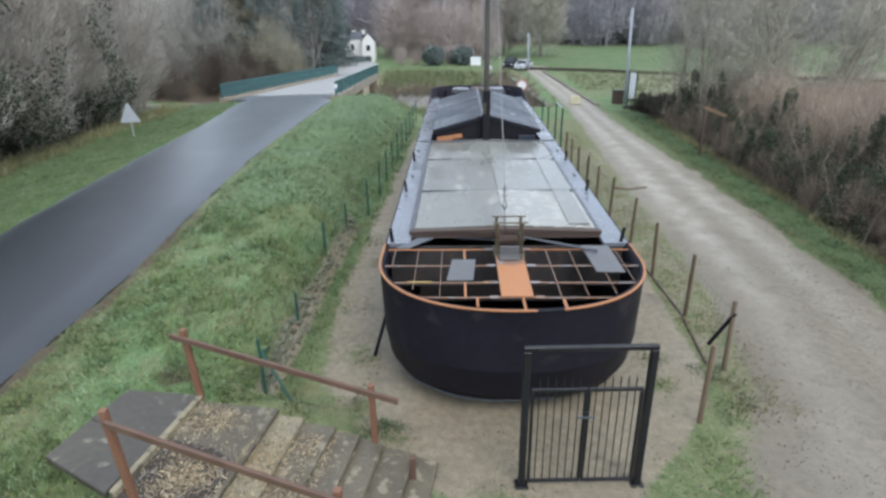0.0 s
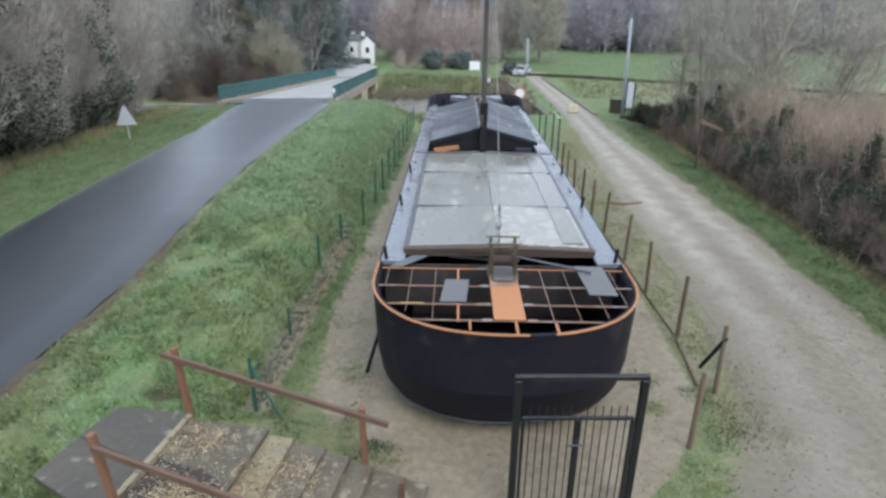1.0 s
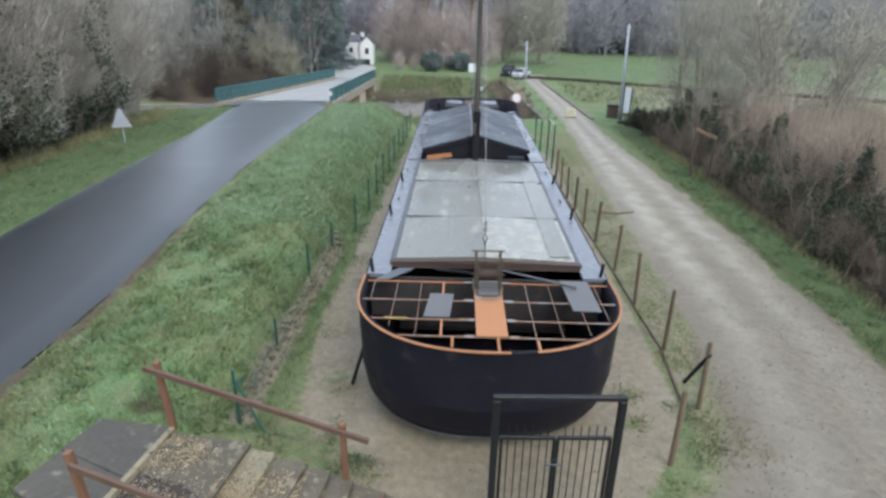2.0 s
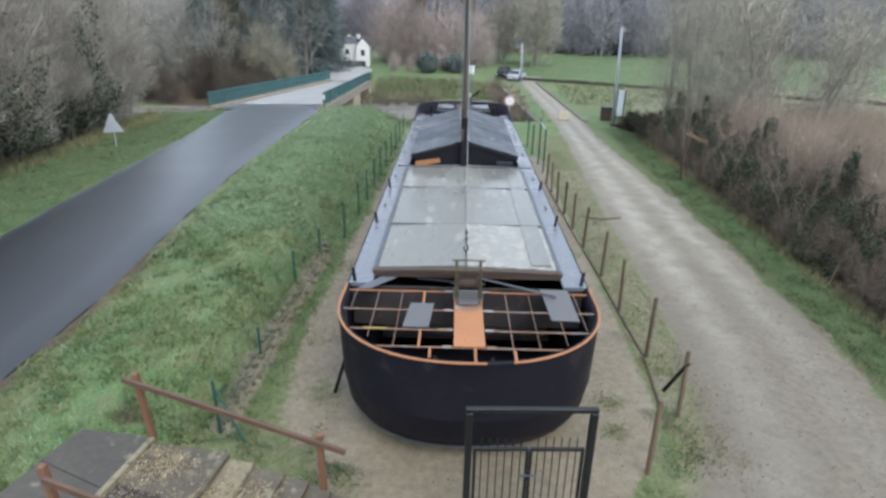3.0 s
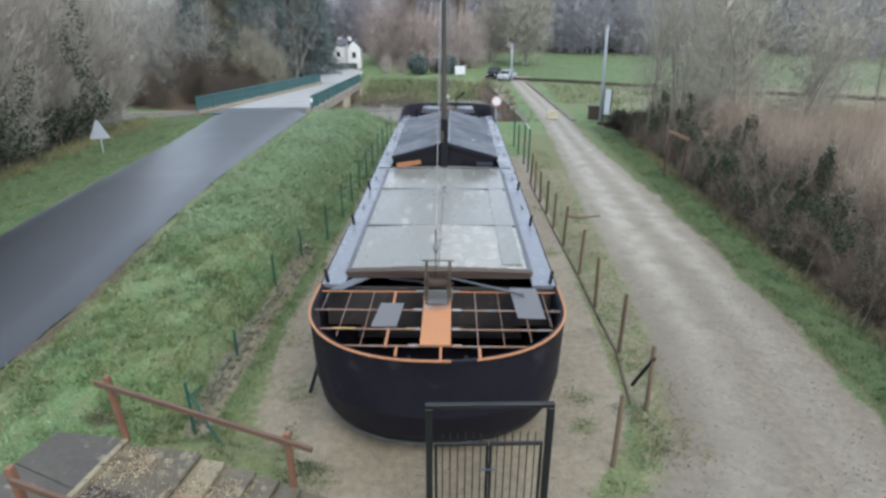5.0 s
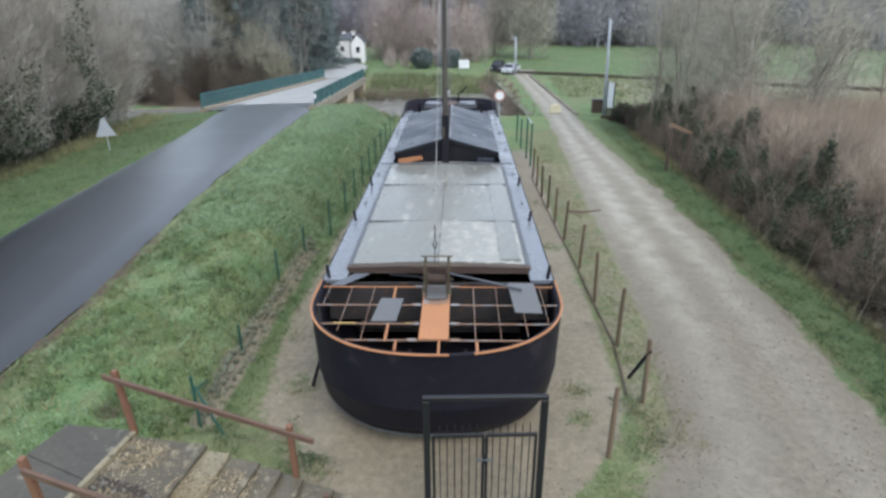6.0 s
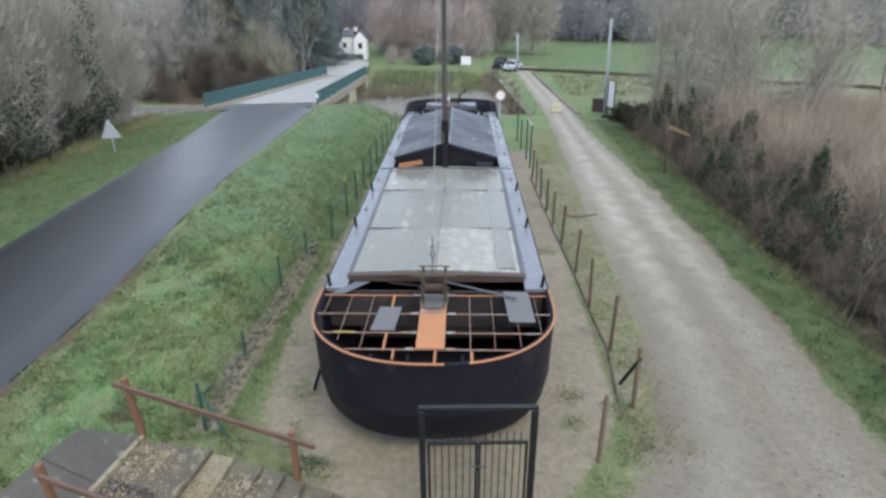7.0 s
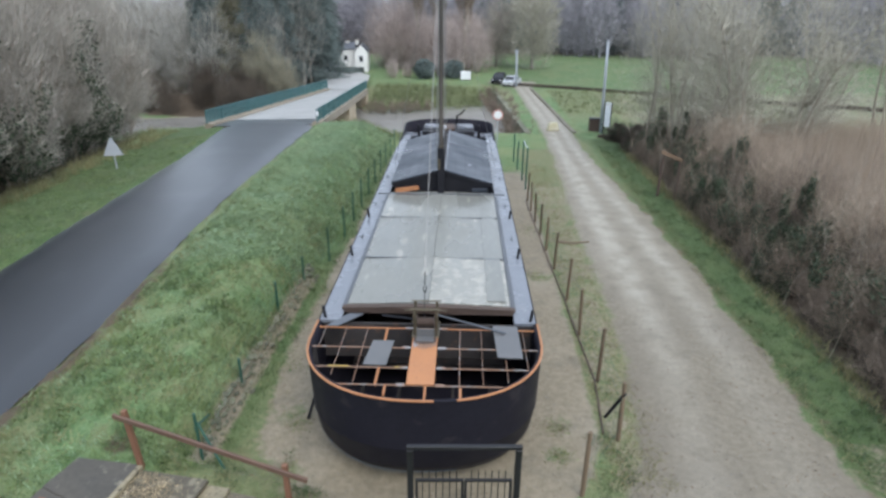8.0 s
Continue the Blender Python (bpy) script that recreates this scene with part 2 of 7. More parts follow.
def ground_material():
    """Grass, sand, grey gravel and leaf litter, laid out by the ground's own cover weights with ragged borders."""
    m = bpy.data.materials.new("ground_cover")
    m.use_nodes = True
    nt = m.node_tree
    bsdf = nt.nodes["Principled BSDF"]
    co = nt.nodes.new("ShaderNodeTexCoord")

    def noise_at(scale, detail=5, rough=0.55):
        n = nt.nodes.new("ShaderNodeTexNoise")
        n.inputs["Scale"].default_value, n.inputs["Detail"].default_value, n.inputs["Roughness"].default_value = scale, detail, rough
        nt.links.new(co.outputs["Object"], n.inputs["Vector"])
        return n.outputs[0]

    def span(v, lo, hi, a=0.0, b=1.0):
        r = nt.nodes.new("ShaderNodeMapRange")
        for i, q in enumerate((lo, hi, a, b)):
            r.inputs[i + 1].default_value = q
        nt.links.new(v, r.inputs[0])
        return r.outputs[0]

    def math_(op, a, b):
        n = nt.nodes.new("ShaderNodeMath")
        n.operation = op
        for i, v in enumerate((a, b)):
            if isinstance(v, (int, float)):
                n.inputs[i].default_value = v
            else:
                nt.links.new(v, n.inputs[i])
        return n.outputs[0]

    def mix(fac, a, b):
        x = nt.nodes.new("ShaderNodeMix")
        x.data_type = "RGBA"
        for sock, v in ((x.inputs[0], fac), (x.inputs[6], a), (x.inputs[7], b)):
            if isinstance(v, tuple):
                sock.default_value = (*v, 1)
            else:
                nt.links.new(v, sock)
        return x.outputs[2]

    att = nt.nodes.new("ShaderNodeAttribute")
    att.attribute_name = "cover"
    sep = nt.nodes.new("ShaderNodeSeparateColor")
    nt.links.new(att.outputs["Color"], sep.inputs[0])
    worn = nt.nodes.new("ShaderNodeAttribute")
    worn.attribute_name = "worn"
    wsep = nt.nodes.new("ShaderNodeSeparateColor")
    nt.links.new(worn.outputs["Color"], wsep.inputs[0])
    n_mid, n_fine, n_big, n_grit, n_tuft = noise_at(1.6), noise_at(7.0), noise_at(0.35), noise_at(38, 3), noise_at(17, 4, 0.65)
    ragged = math_("ADD", math_("MULTIPLY", math_("SUBTRACT", n_mid, 0.5), 0.75), math_("MULTIPLY", math_("SUBTRACT", n_fine, 0.5), 0.65))
    # grass: fresh, yellowed and mossy tufts
    grass = mix(span(n_mid, 0.38, 0.62), (0.055, 0.114, 0.037), (0.130, 0.208, 0.092))
    grass = mix(span(n_fine, 0.42, 0.62, 0, 0.8), grass, (0.136, 0.200, 0.080))
    grass = mix(span(n_big, 0.46, 0.60, 0, 0.70), grass, (0.180, 0.205, 0.092))
    grass = mix(span(n_tuft, 0.50, 0.66, 0, 0.7), grass, (0.170, 0.238, 0.125))
    grass = mix(span(n_tuft, 0.48, 0.34, 0, 0.4), grass, (0.032, 0.064, 0.026))
    grass = mix(span(n_mid, 0.56, 0.70, 0, 0.55), grass, (0.150, 0.132, 0.068))
    parched = mix(span(n_fine, 0.35, 0.65), (0.110, 0.112, 0.054), (0.205, 0.180, 0.105))
    grass = mix(math_("MULTIPLY", wsep.outputs[0], span(n_mid, 0.30, 0.62, 0.55, 1.0)), grass, parched)
    # darker grass: the hedge's shade on the verge is put into this colour
    dark_grass = mix(span(n_tuft, 0.35, 0.65), (0.024, 0.050, 0.014), (0.070, 0.105, 0.034))
    grass = mix(math_("MULTIPLY", wsep.outputs[2], span(n_mid, 0.70, 0.40, 0.70, 1.0)), grass, dark_grass)
    sand = mix(span(n_fine, 0.3, 0.7), (0.178, 0.149, 0.103), (0.258, 0.220, 0.158))
    sand = mix(span(n_mid, 0.54, 0.70, 0, 0.6), sand, (0.130, 0.114, 0.085))
    sand = mix(span(n_grit, 0.57, 0.68, 0, 0.7), sand, (0.085, 0.072, 0.052))
    sand = mix(span(n_tuft, 0.60, 0.70, 0, 0.6), sand, (0.120, 0.100, 0.070))
    sand = mix(span(n_big, 0.52, 0.64, 0, 0.35), sand, (0.315, 0.278, 0.218))
    grit = mix(span(n_fine, 0.3, 0.7), (0.134, 0.114, 0.083), (0.210, 0.182, 0.137))
    grit = mix(span(n_big, 0.44, 0.60, 0, 0.6), grit, (0.155, 0.134, 0.104))
    grit = mix(span(n_mid, 0.53, 0.72, 0, 0.42), grit, (0.118, 0.103, 0.080))
    grit = mix(math_("MULTIPLY", wsep.outputs[1], span(n_mid, 0.64, 0.38, 0.42, 0.85)), grit, (0.350, 0.325, 0.272))
    grit = mix(span(n_grit, 0.60, 0.70, 0, 0.6), grit, (0.085, 0.078, 0.066))
    grit = mix(span(n_tuft, 0.64, 0.70, 0, 0.5), grit, (0.105, 0.090, 0.065))
    litter = mix(span(n_fine, 0.3, 0.7), (0.045, 0.034, 0.024), (0.115, 0.085, 0.058))
    bare = mix(span(math_("ADD", sep.outputs[1], math_("MULTIPLY", ragged, 0.6)), 0.35, 0.65), sand, grit)
    col = mix(span(math_("ADD", sep.outputs[0], ragged), 0.36, 0.64), grass, bare)
    col = mix(span(math_("ADD", sep.outputs[2], ragged), 0.40, 0.62), col, litter)
    nt.links.new(col, bsdf.inputs["Base Color"])
    nt.links.new(span(sep.outputs[0], 0.4, 0.6, 0.85, 0.55), bsdf.inputs["Roughness"])
    bsdf.inputs["Specular IOR Level"].default_value = 0.3
    bsdf.inputs["Sheen Weight"].default_value, bsdf.inputs["Sheen Roughness"].default_value = 0.05, 0.3
    b = nt.nodes.new("ShaderNodeBump")
    nt.links.new(span(sep.outputs[0], 0.4, 0.6, 0.8, 0.16), b.inputs["Strength"])
    b.inputs["Distance"].default_value = 0.04
    nt.links.new(math_("ADD", math_("ADD", n_fine, n_tuft), math_("MULTIPLY", n_grit, 0.5)), b.inputs["Height"])
    nt.links.new(b.outputs[0], bsdf.inputs["Normal"])
    return m


M_GROUND = ground_material()


# ---- mesh helpers ----
def part(name, bm, mat, parent=None, label="", smooth=False, kind=""):
    """Links a bmesh as one mesh object, under a thing or a part where one is given."""
    me = bpy.data.meshes.new(name)
    bmesh.ops.recalc_face_normals(bm, faces=bm.faces)
    bm.to_mesh(me)
    bm.free()
    return part_of(name, me, mat, parent, label, smooth, kind)


def part_of(name, me, mat, parent=None, label="", smooth=False, kind=""):
    if mat is not None and not me.materials:
        me.materials.append(mat)
    if smooth:
        me.polygons.foreach_set("use_smooth", [True] * len(me.polygons))
    ob = new(name, me)
    ob.parent = parent
    return tagged(ob, label=label, kind=kind)


def thing(name, label, category, m=None, group="", kind=""):
    """An Empty at the base of a thing, to carry its parts."""
    ob = new(name)
    ob.matrix_basis = m or Matrix()
    ob.empty_display_size = 0.2
    return tagged(ob, label, category, group, kind)


def box(bm, x0, x1, y0, y1, z0, z1, bev=0.0, m=None):
    r = bmesh.ops.create_cube(bm, size=1.0)["verts"]
    t = Matrix.Translation(((x0 + x1) / 2, (y0 + y1) / 2, (z0 + z1) / 2)) @ Matrix.Diagonal((abs(x1 - x0), abs(y1 - y0), abs(z1 - z0), 1))
    bmesh.ops.transform(bm, matrix=(m @ t) if m else t, verts=r)
    if bev:
        es = list({e for v in r for e in v.link_edges})
        bmesh.ops.bevel(bm, geom=es, offset=bev, segments=1, affect="EDGES")
    return bm


def boxed(*a, bev=0.0, m=None):
    return box(bmesh.new(), *a, bev=bev, m=m)


def tube(bm, pts, radii, sides=8, caps=True):
    """A tube along points, with a radius at each."""
    pts = [Vector(p) for p in pts]
    if isinstance(radii, (int, float)):
        radii = [radii] * len(pts)
    rings = []
    up = Vector((0.31, 0.17, 0.93)).normalized()
    for i, p in enumerate(pts):
        d = (pts[min(i + 1, len(pts) - 1)] - pts[max(i - 1, 0)]).normalized()
        a = d.cross(up if abs(d.dot(up)) < 0.95 else Vector((1, 0, 0))).normalized()
        b = d.cross(a)
        rings.append([bm.verts.new(p + radii[i] * (math.cos(k * math.tau / sides) * a + math.sin(k * math.tau / sides) * b)) for k in range(sides)])
    for r, s in zip(rings, rings[1:]):
        for k in range(sides):
            bm.faces.new((r[k], r[(k + 1) % sides], s[(k + 1) % sides], s[k]))
    if caps:
        bm.faces.new(rings[0][::-1])
        bm.faces.new(rings[-1])
    return bm


def tubed(pts, radii, sides=8, caps=True):
    return tube(bmesh.new(), pts, radii, sides, caps)


def beam(bm, a, b, w, h):
    """A square bar from a to b, w wide and h high."""
    a, b = Vector(a), Vector(b)
    d = b - a
    q = d.to_track_quat("Y", "Z").to_matrix().to_4x4()
    return box(bm, -w / 2, w / 2, 0, d.length, -h / 2, h / 2, m=Matrix.Translation(a) @ q)


def plate(bm, poly, z0, z1):
    """A flat plate with the outline poly (x, y), between two heights."""
    lo = [bm.verts.new((x, y, z0)) for x, y in poly]
    hi = [bm.verts.new((x, y, z1)) for x, y in poly]
    bm.faces.new(lo[::-1])
    bm.faces.new(hi)
    n = len(poly)
    for i in range(n):
        bm.faces.new((lo[i], lo[(i + 1) % n], hi[(i + 1) % n], hi[i]))
    return bm


def np_mesh(name, verts, faces):
    """A mesh from arrays of corners and of equal-sided faces."""
    me = bpy.data.meshes.new(name)
    verts, faces = np.asarray(verts, dtype=np.float32), np.asarray(faces, dtype=np.int32)
    n, k = faces.shape
    me.vertices.add(len(verts))
    me.vertices.foreach_set("co", verts.ravel())
    me.loops.add(n * k)
    me.loops.foreach_set("vertex_index", faces.ravel())
    me.polygons.add(n)
    me.polygons.foreach_set("loop_start", np.arange(0, n * k, k, dtype=np.int32))
    me.polygons.foreach_set("loop_total", np.full(n, k, dtype=np.int32))
    me.update(calc_edges=True)
    return me


def smooth_step(a, b, v):
    t = np.clip((v - a) / (b - a), 0, 1)
    return t * t * (3 - 2 * t)

# ---- ground ----
ROAD_Y = (-40, 4, 7.5, 9.5, 11.5, 14.3, 19, 26, 33, 54, 66, 85, 130)
ROAD_Z = (0.35, 0.42, 0.60, 0.85, 1.05, 1.28, 1.42, 1.42, 1.42, 0.42, 0.30, 0.25, 0.25)
ROAD_L = (-12.9, -12.5, -12.4, -12.35, -12.3, -12.2, -12.25, -12.65, -13.5, -12.9, -15.5, -26.0, -70.0)
ROAD_R = (-8.9, -8.6, -8.32, -8.05, -7.92, -7.97, -8.2, -8.32, -8.4, -9.2, -10.6, -21.0, -65.0)


def road_z(y):
    return np.interp(y, ROAD_Y, ROAD_Z)


def near_shore(x):
    return 39.2 + 0.10 * (x + 5)


def far_shore(x):
    return np.maximum(49.5 + 0.34 * (x + 5), near_shore(x) + 5.5)


def canal_right(y):
    return 4.7 - 0.085 * (y - 38.6)


def ground_z(x, y):
    """The lie of the land: the barge's yard, the bank up to the road, the canal and the fields."""
    x, y = np.asarray(x, dtype=float), np.asarray(y, dtype=float)
    rz = road_z(y)
    crest = np.interp(y, (5, 6.8, 7.6, 8.6, 11, 14, 30, 34), (0.48, 0.53, 0.85, 1.22, 1.34, 1.46, 1.45, 1.45))
    left, right = np.interp(y, ROAD_Y, ROAD_L), np.interp(y, ROAD_Y, ROAD_R)
    # bank between the yard and the road; its foot spreads out beside the steps and beyond the wall
    foot = np.interp(y, (5, 7.2, 8.4, 15, 17, 24, 34), (-1.2, -1.6, -4.15, -4.25, -3.85, -3.8, -3.5))
    top = np.interp(y, (5, 7.2, 8.4, 15, 17, 24, 34), (-4.7, -4.7, -4.66, -4.72, -5.6, -5.8, -6.0))
    z = crest * smooth_step(0, 1, (foot - x) / (foot - top))
    t = np.clip((top - x) / np.maximum(top - right, 0.1), 0, 1)
    z = np.where(x < top, crest + (rz - crest) * t, z)
    # the stretch held by the rubble wall
    held = np.interp(x, (-5.2, -4.75, -4.17, -4.0, -3.5), (1.0, 0.90, 0.47, 0.13, 0.0)) * crest
    k = smooth_step(7.0, 7.7, y) * (1 - smooth_step(14.6, 16.2, y))
    z = np.where(x > -5.2, z * (1 - k) + held * k, z)
    z = np.where(x < right, rz, z)
    z = np.where(x < left, rz - 0.25 * smooth_step(0, 2.5, left - x) - 0.5 * smooth_step(3, 9, left - x), z)
    # the bank runs out beyond the bridge's near end
    ns, fs = near_shore(x), far_shore(x)
    z = z * (1 - smooth_step(ns - 5.5, ns - 0.6, y))
    # the canal's bed and its far bank
    into = smooth_step(ns - 1.6, ns + 0.8, y) * (1 - np.clip((y - fs + 0.5) / 10.0, 0, 1)) * (1 - smooth_step(canal_right(y) - 0.7, canal_right(y), x))
    z = z - 1.9 * into
    far = smooth_step(fs + 8, fs + 30, y)
    z = z + 0.25 * far
    # gentle sink under the hedge, and low hills far off
    z = z - 0.35 * smooth_step(9.4, 11, x) * (1 - smooth_step(20, 34, x)) * (1 - smooth_step(38, 48, y))
    r = np.hypot(x, y - 20)
    z = z + 2.5 * smooth_step(170, 420, r)
    return z


def waves(x, y, s, k):
    return np.sin(x * s + 1.3 * k) * np.cos(y * s * 1.13 + 0.7 * k) + 0.5 * np.sin((x + y) * s * 2.1 + k) * np.cos((x - y) * s * 1.7 + 2 * k)


def steps_line(*spans):
    out = []
    for a, b, s in spans:
        out += list(np.arange(a, b, s))
    return np.array(out + [spans[-1][1]])


def build_ground():
    xs = steps_line((-700, -120, 60), (-120, -40, 8), (-40, -16, 1), (-16, 12, 0.17), (12, 40, 1), (40, 120, 8), (120, 700, 60))
    ys = steps_line((-300, -20, 40), (-20, 2, 1), (2, 34, 0.17), (34, 64, 0.4), (64, 110, 2), (110, 800, 40))
    X, Y = np.meshgrid(xs, ys)
    Z = ground_z(X, Y)
    left, right = np.interp(Y, ROAD_Y, ROAD_L), np.interp(Y, ROAD_Y, ROAD_R)
    on_road = (X < right + 0.05) & (X > left - 0.05)
    wob = waves(X, Y, 1.1, 1) * 0.10 + waves(X, Y, 3.3, 2) * 0.06
    # what covers it: bare ground, grey gravel on the track, leaf litter under the hedges
    track_l = np.interp(Y, (2, 6, 8, 9, 11.7, 14, 18, 22, 32, 41, 60, 66), (2.6, 3.3, 4.2, 4.45, 4.8, 4.95, 5.0, 5.1, 5.5, 5.55, 5.0, 1.0))
    track_r = np.interp(Y, (2, 7, 10, 13, 18, 23, 28, 34, 41, 60, 66), (7.9, 8.2, 8.35, 8.4, 8.35, 8.2, 7.85, 7.55, 7.5, 6.6, 8))
    track = smooth_step(-0.75, 0.65, X - track_l + 0.5 * wob) * smooth_step(-0.35, 0.45, track_r - X + wob * 1.3) * (Y < 66)
    yard_l = np.interp(Y, (5, 6.5, 8, 10, 15, 20, 30, 34), (-0.4, -1.9, -3.25, -3.62, -3.66, -3.6, -3.5, -3.2))
    yard = smooth_step(-0.3, 0.4, X - yard_l + wob) * smooth_step(-0.12, 0.16, np.interp(Y, (4, 5.7, 7.3, 8.7, 30), (1.5, 1.72, 3.02, 3.66, 3.66)) - X + 0.4 * wob) * smooth_step(5.0, 5.7, Y + wob) * (1 - smooth_step(27, 31, Y + wob))
    yard *= 0.9
    for a, b, r, k in ((2.95, 9.3, 0.35, 0.4), (-2.5, 7.5, 0.55, 0.45), (-2.75, 9.3, 0.4, 0.45), (3.0, 16.4, 0.7, 0.45), (2.7, 8.3, 0.35, 0.4), (-2.9, 13.5, 0.4, 0.3), (-0.3, 5.4, 0.5, 0.7)):
        yard *= 1 - k * np.exp(-((X - a) ** 2 + (Y - b) ** 2) / r ** 2)
    strip = 0.50 * smooth_step(3.6, 3.8, X) * smooth_step(-0.1, 0.3, track_l - X) * (1 - smooth_step(26, 29, Y))
    left_yard = 0.34 * smooth_step(-4.0, -3.3, X) * (X < -2) * (Y > 9) * (Y < 30)
    front = 0.42 * smooth_step(-1.6, 0.0, X - track_l) * (X > 1.4) * (Y < 9)
    ledge = 0.75 * smooth_step(0.24, 0.12, np.abs(X + 4.08)) * (Y > 7.2) * (Y < 15.6)
    meadow = 0.46 * smooth_step(10.5, 13, X) * smooth_step(34, 37, Y) * (1 - smooth_step(56, 60, Y))
    sand = np.clip(np.maximum.reduce([track, yard, strip, left_yard, front, meadow, ledge]), 0, 1)
    bed = ((ground_z(X, Y) < -0.98) & (Y > 35)) * 0.8
    sand = np.maximum(sand, bed)
    grit = np.clip(track * 1.1, 0, 1)
    hedge = smooth_step(9.7, 10.3, X + wob * 0.5) * (1 - smooth_step(17, 20, X)) * (1 - smooth_step(33, 37, Y))
    thicket = smooth_step(-16.8, -17.8, X + wob) * (Y > 3) * (Y < 30)
    woods = smooth_step(46.5, 48.5, Y + wob) * (X < -15) + smooth_step(92, 100, Y)
    verge = 0.62 * smooth_step(0.50, 0.15, np.abs(X - right - 0.22)) * (Y < 33) * (1 - 0.8 * smooth_step(12, 17, Y))
    soil = 0.75 * np.exp(-((X + 5.35) / 0.45) ** 2 - ((Y - 7.35) / 0.30) ** 2)
    lip = 0.4 * smooth_step(0.25, 0.05, np.abs(X - 3.72)) * (Y > 8.6) * (Y < 24)
    lip = np.maximum(lip, 0.46 * smooth_step(0.35, 0.05, np.abs(X - track_r - 0.05 + 0.6 * wob)) * (Y < 30))
    litter = np.clip(np.maximum.reduce([hedge, thicket, woods, verge, lip, soil]), 0, 1)
    rough = (1 - sand) * (1 - litter) * (np.abs(X) < 17) * (Y < 64)
    Z = Z + rough * (0.014 * waves(X, Y, 2.3, 3) + 0.012 * waves(X, Y, 6.1, 5)) + 0.008 * waves(X, Y, 3.1, 6) * (np.abs(X) < 17)
    Z = np.where(on_road, Z - 0.12, Z)
    nx, ny = len(xs), len(ys)
    idx = np.arange(nx * ny).reshape(ny, nx)
    faces = np.stack([idx[:-1, :-1], idx[:-1, 1:], idx[1:, 1:], idx[1:, :-1]], -1).reshape(-1, 4)
    me = np_mesh("ground", np.stack([X, Y, Z], -1).reshape(-1, 3), faces)
    col = me.attributes.new("cover", "FLOAT_COLOR", "POINT")
    col.data.foreach_set("color", np.stack([sand, grit, litter, np.ones_like(sand)], -1).astype(np.float32).ravel())
    lane = (X - track_l) / np.maximum(track_r - track_l, 0.5)
    lanes = np.exp(-((lane - 0.30) / 0.13) ** 2) + 0.8 * np.exp(-((lane - 0.72) / 0.12) ** 2)
    # lanes pale with distance: the far gravel's wet sheen is put into the colour
    lanes = np.clip(lanes + 0.25 * smooth_step(12, 20, Y), 0, 1) * (0.30 + 0.70 * smooth_step(8, 18, Y))
    dry = 0.85 * smooth_step(3.4, 3.8, X) * smooth_step(-0.3, 0.5, track_l + 0.5 - X) * (Y < 34)
    dry = np.maximum(dry, 0.6 * np.exp(-((X - track_r - 0.15) / 0.35) ** 2) * (Y < 40))
    dry = np.maximum(dry, 0.15 * (X > 8) * (X < 11) * (Y < 36))
    dry = np.maximum(dry, 0.55 * smooth_step(-4.0, -3.4, X) * (X < 0) * (Y < 32))
    dry = np.maximum(dry, 0.5 * (np.abs(X) < 4.6) * smooth_step(8.6, 7.6, Y))
    dry = np.maximum(dry, 0.55 * np.exp(-((X + 7.6) / 0.5) ** 2) * (Y < 33))
    dry = np.maximum(dry, 0.8 * smooth_step(45, 48, Y) * (1 - smooth_step(58, 63, Y)) * (X < 4.5) * (X > -13))
    dry = np.maximum(dry, 0.6 * (X > 8) * smooth_step(40, 46, Y) * (1 - smooth_step(57, 60, Y)))
    # shade beside the hedge laid in as darker grass; other strips simply darker
    dark_grass = np.maximum(0.9 * smooth_step(7.6, 8.6, X) * (X < 11.5) * (Y < 37), 0.6 * np.exp(-((X + 3.85) / 0.25) ** 2) * (Y > 7) * (Y < 34))
    dark_grass = np.maximum(dark_grass, 0.40 * (X > 4) * smooth_step(56, 62, Y))
    dark_grass = np.maximum(dark_grass, 0.85 * (X < -12) * (X > -17) * (Y < 33))
    dry = np.maximum(dry, 0.55 * (X < -12) * (X > -17) * (waves(X, Y, 0.8, 3) > 0.35) * (Y < 33))
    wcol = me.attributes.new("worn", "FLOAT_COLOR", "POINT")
    wcol.data.foreach_set("color", np.stack([dry, lanes, dark_grass, np.ones_like(dry)], -1).astype(np.float32).ravel())
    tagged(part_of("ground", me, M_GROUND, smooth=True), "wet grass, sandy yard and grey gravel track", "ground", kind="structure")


build_ground()


def build_road():
    ys = steps_line((-40, 8, 2), (8, 33, 0.5))
    ac = np.linspace(0, 1, 11)
    Y, A = np.meshgrid(ys, ac, indexing="ij")
    l, r = np.interp(Y, ROAD_Y, ROAD_L), np.interp(Y, ROAD_Y, ROAD_R)
    rag = 0.05 * np.sin(Y * 2.7) * np.sin(Y * 0.9 + 1)
    X = l + (r - l) * A + np.where(A == 1, rag, 0) + np.where(A == 0, rag, 0)
    Z = road_z(Y) + 0.03 + 0.05 * (1 - (2 * A - 1) ** 2) - 0.10 * ((A == 0) | (A == 1))
    n, k = Y.shape
    idx = np.arange(n * k).reshape(n, k)
    faces = np.stack([idx[:-1, :-1], idx[1:, :-1], idx[1:, 1:], idx[:-1, 1:]], -1).reshape(-1, 4)
    me = np_mesh("road", np.stack([X, Y, Z], -1).reshape(-1, 3), faces)
    me.flip_normals()
    tagged(part_of("road", me, M_ROAD, smooth=True), "wet dark asphalt country road shining under the sky", "road", kind="structure")


build_road()


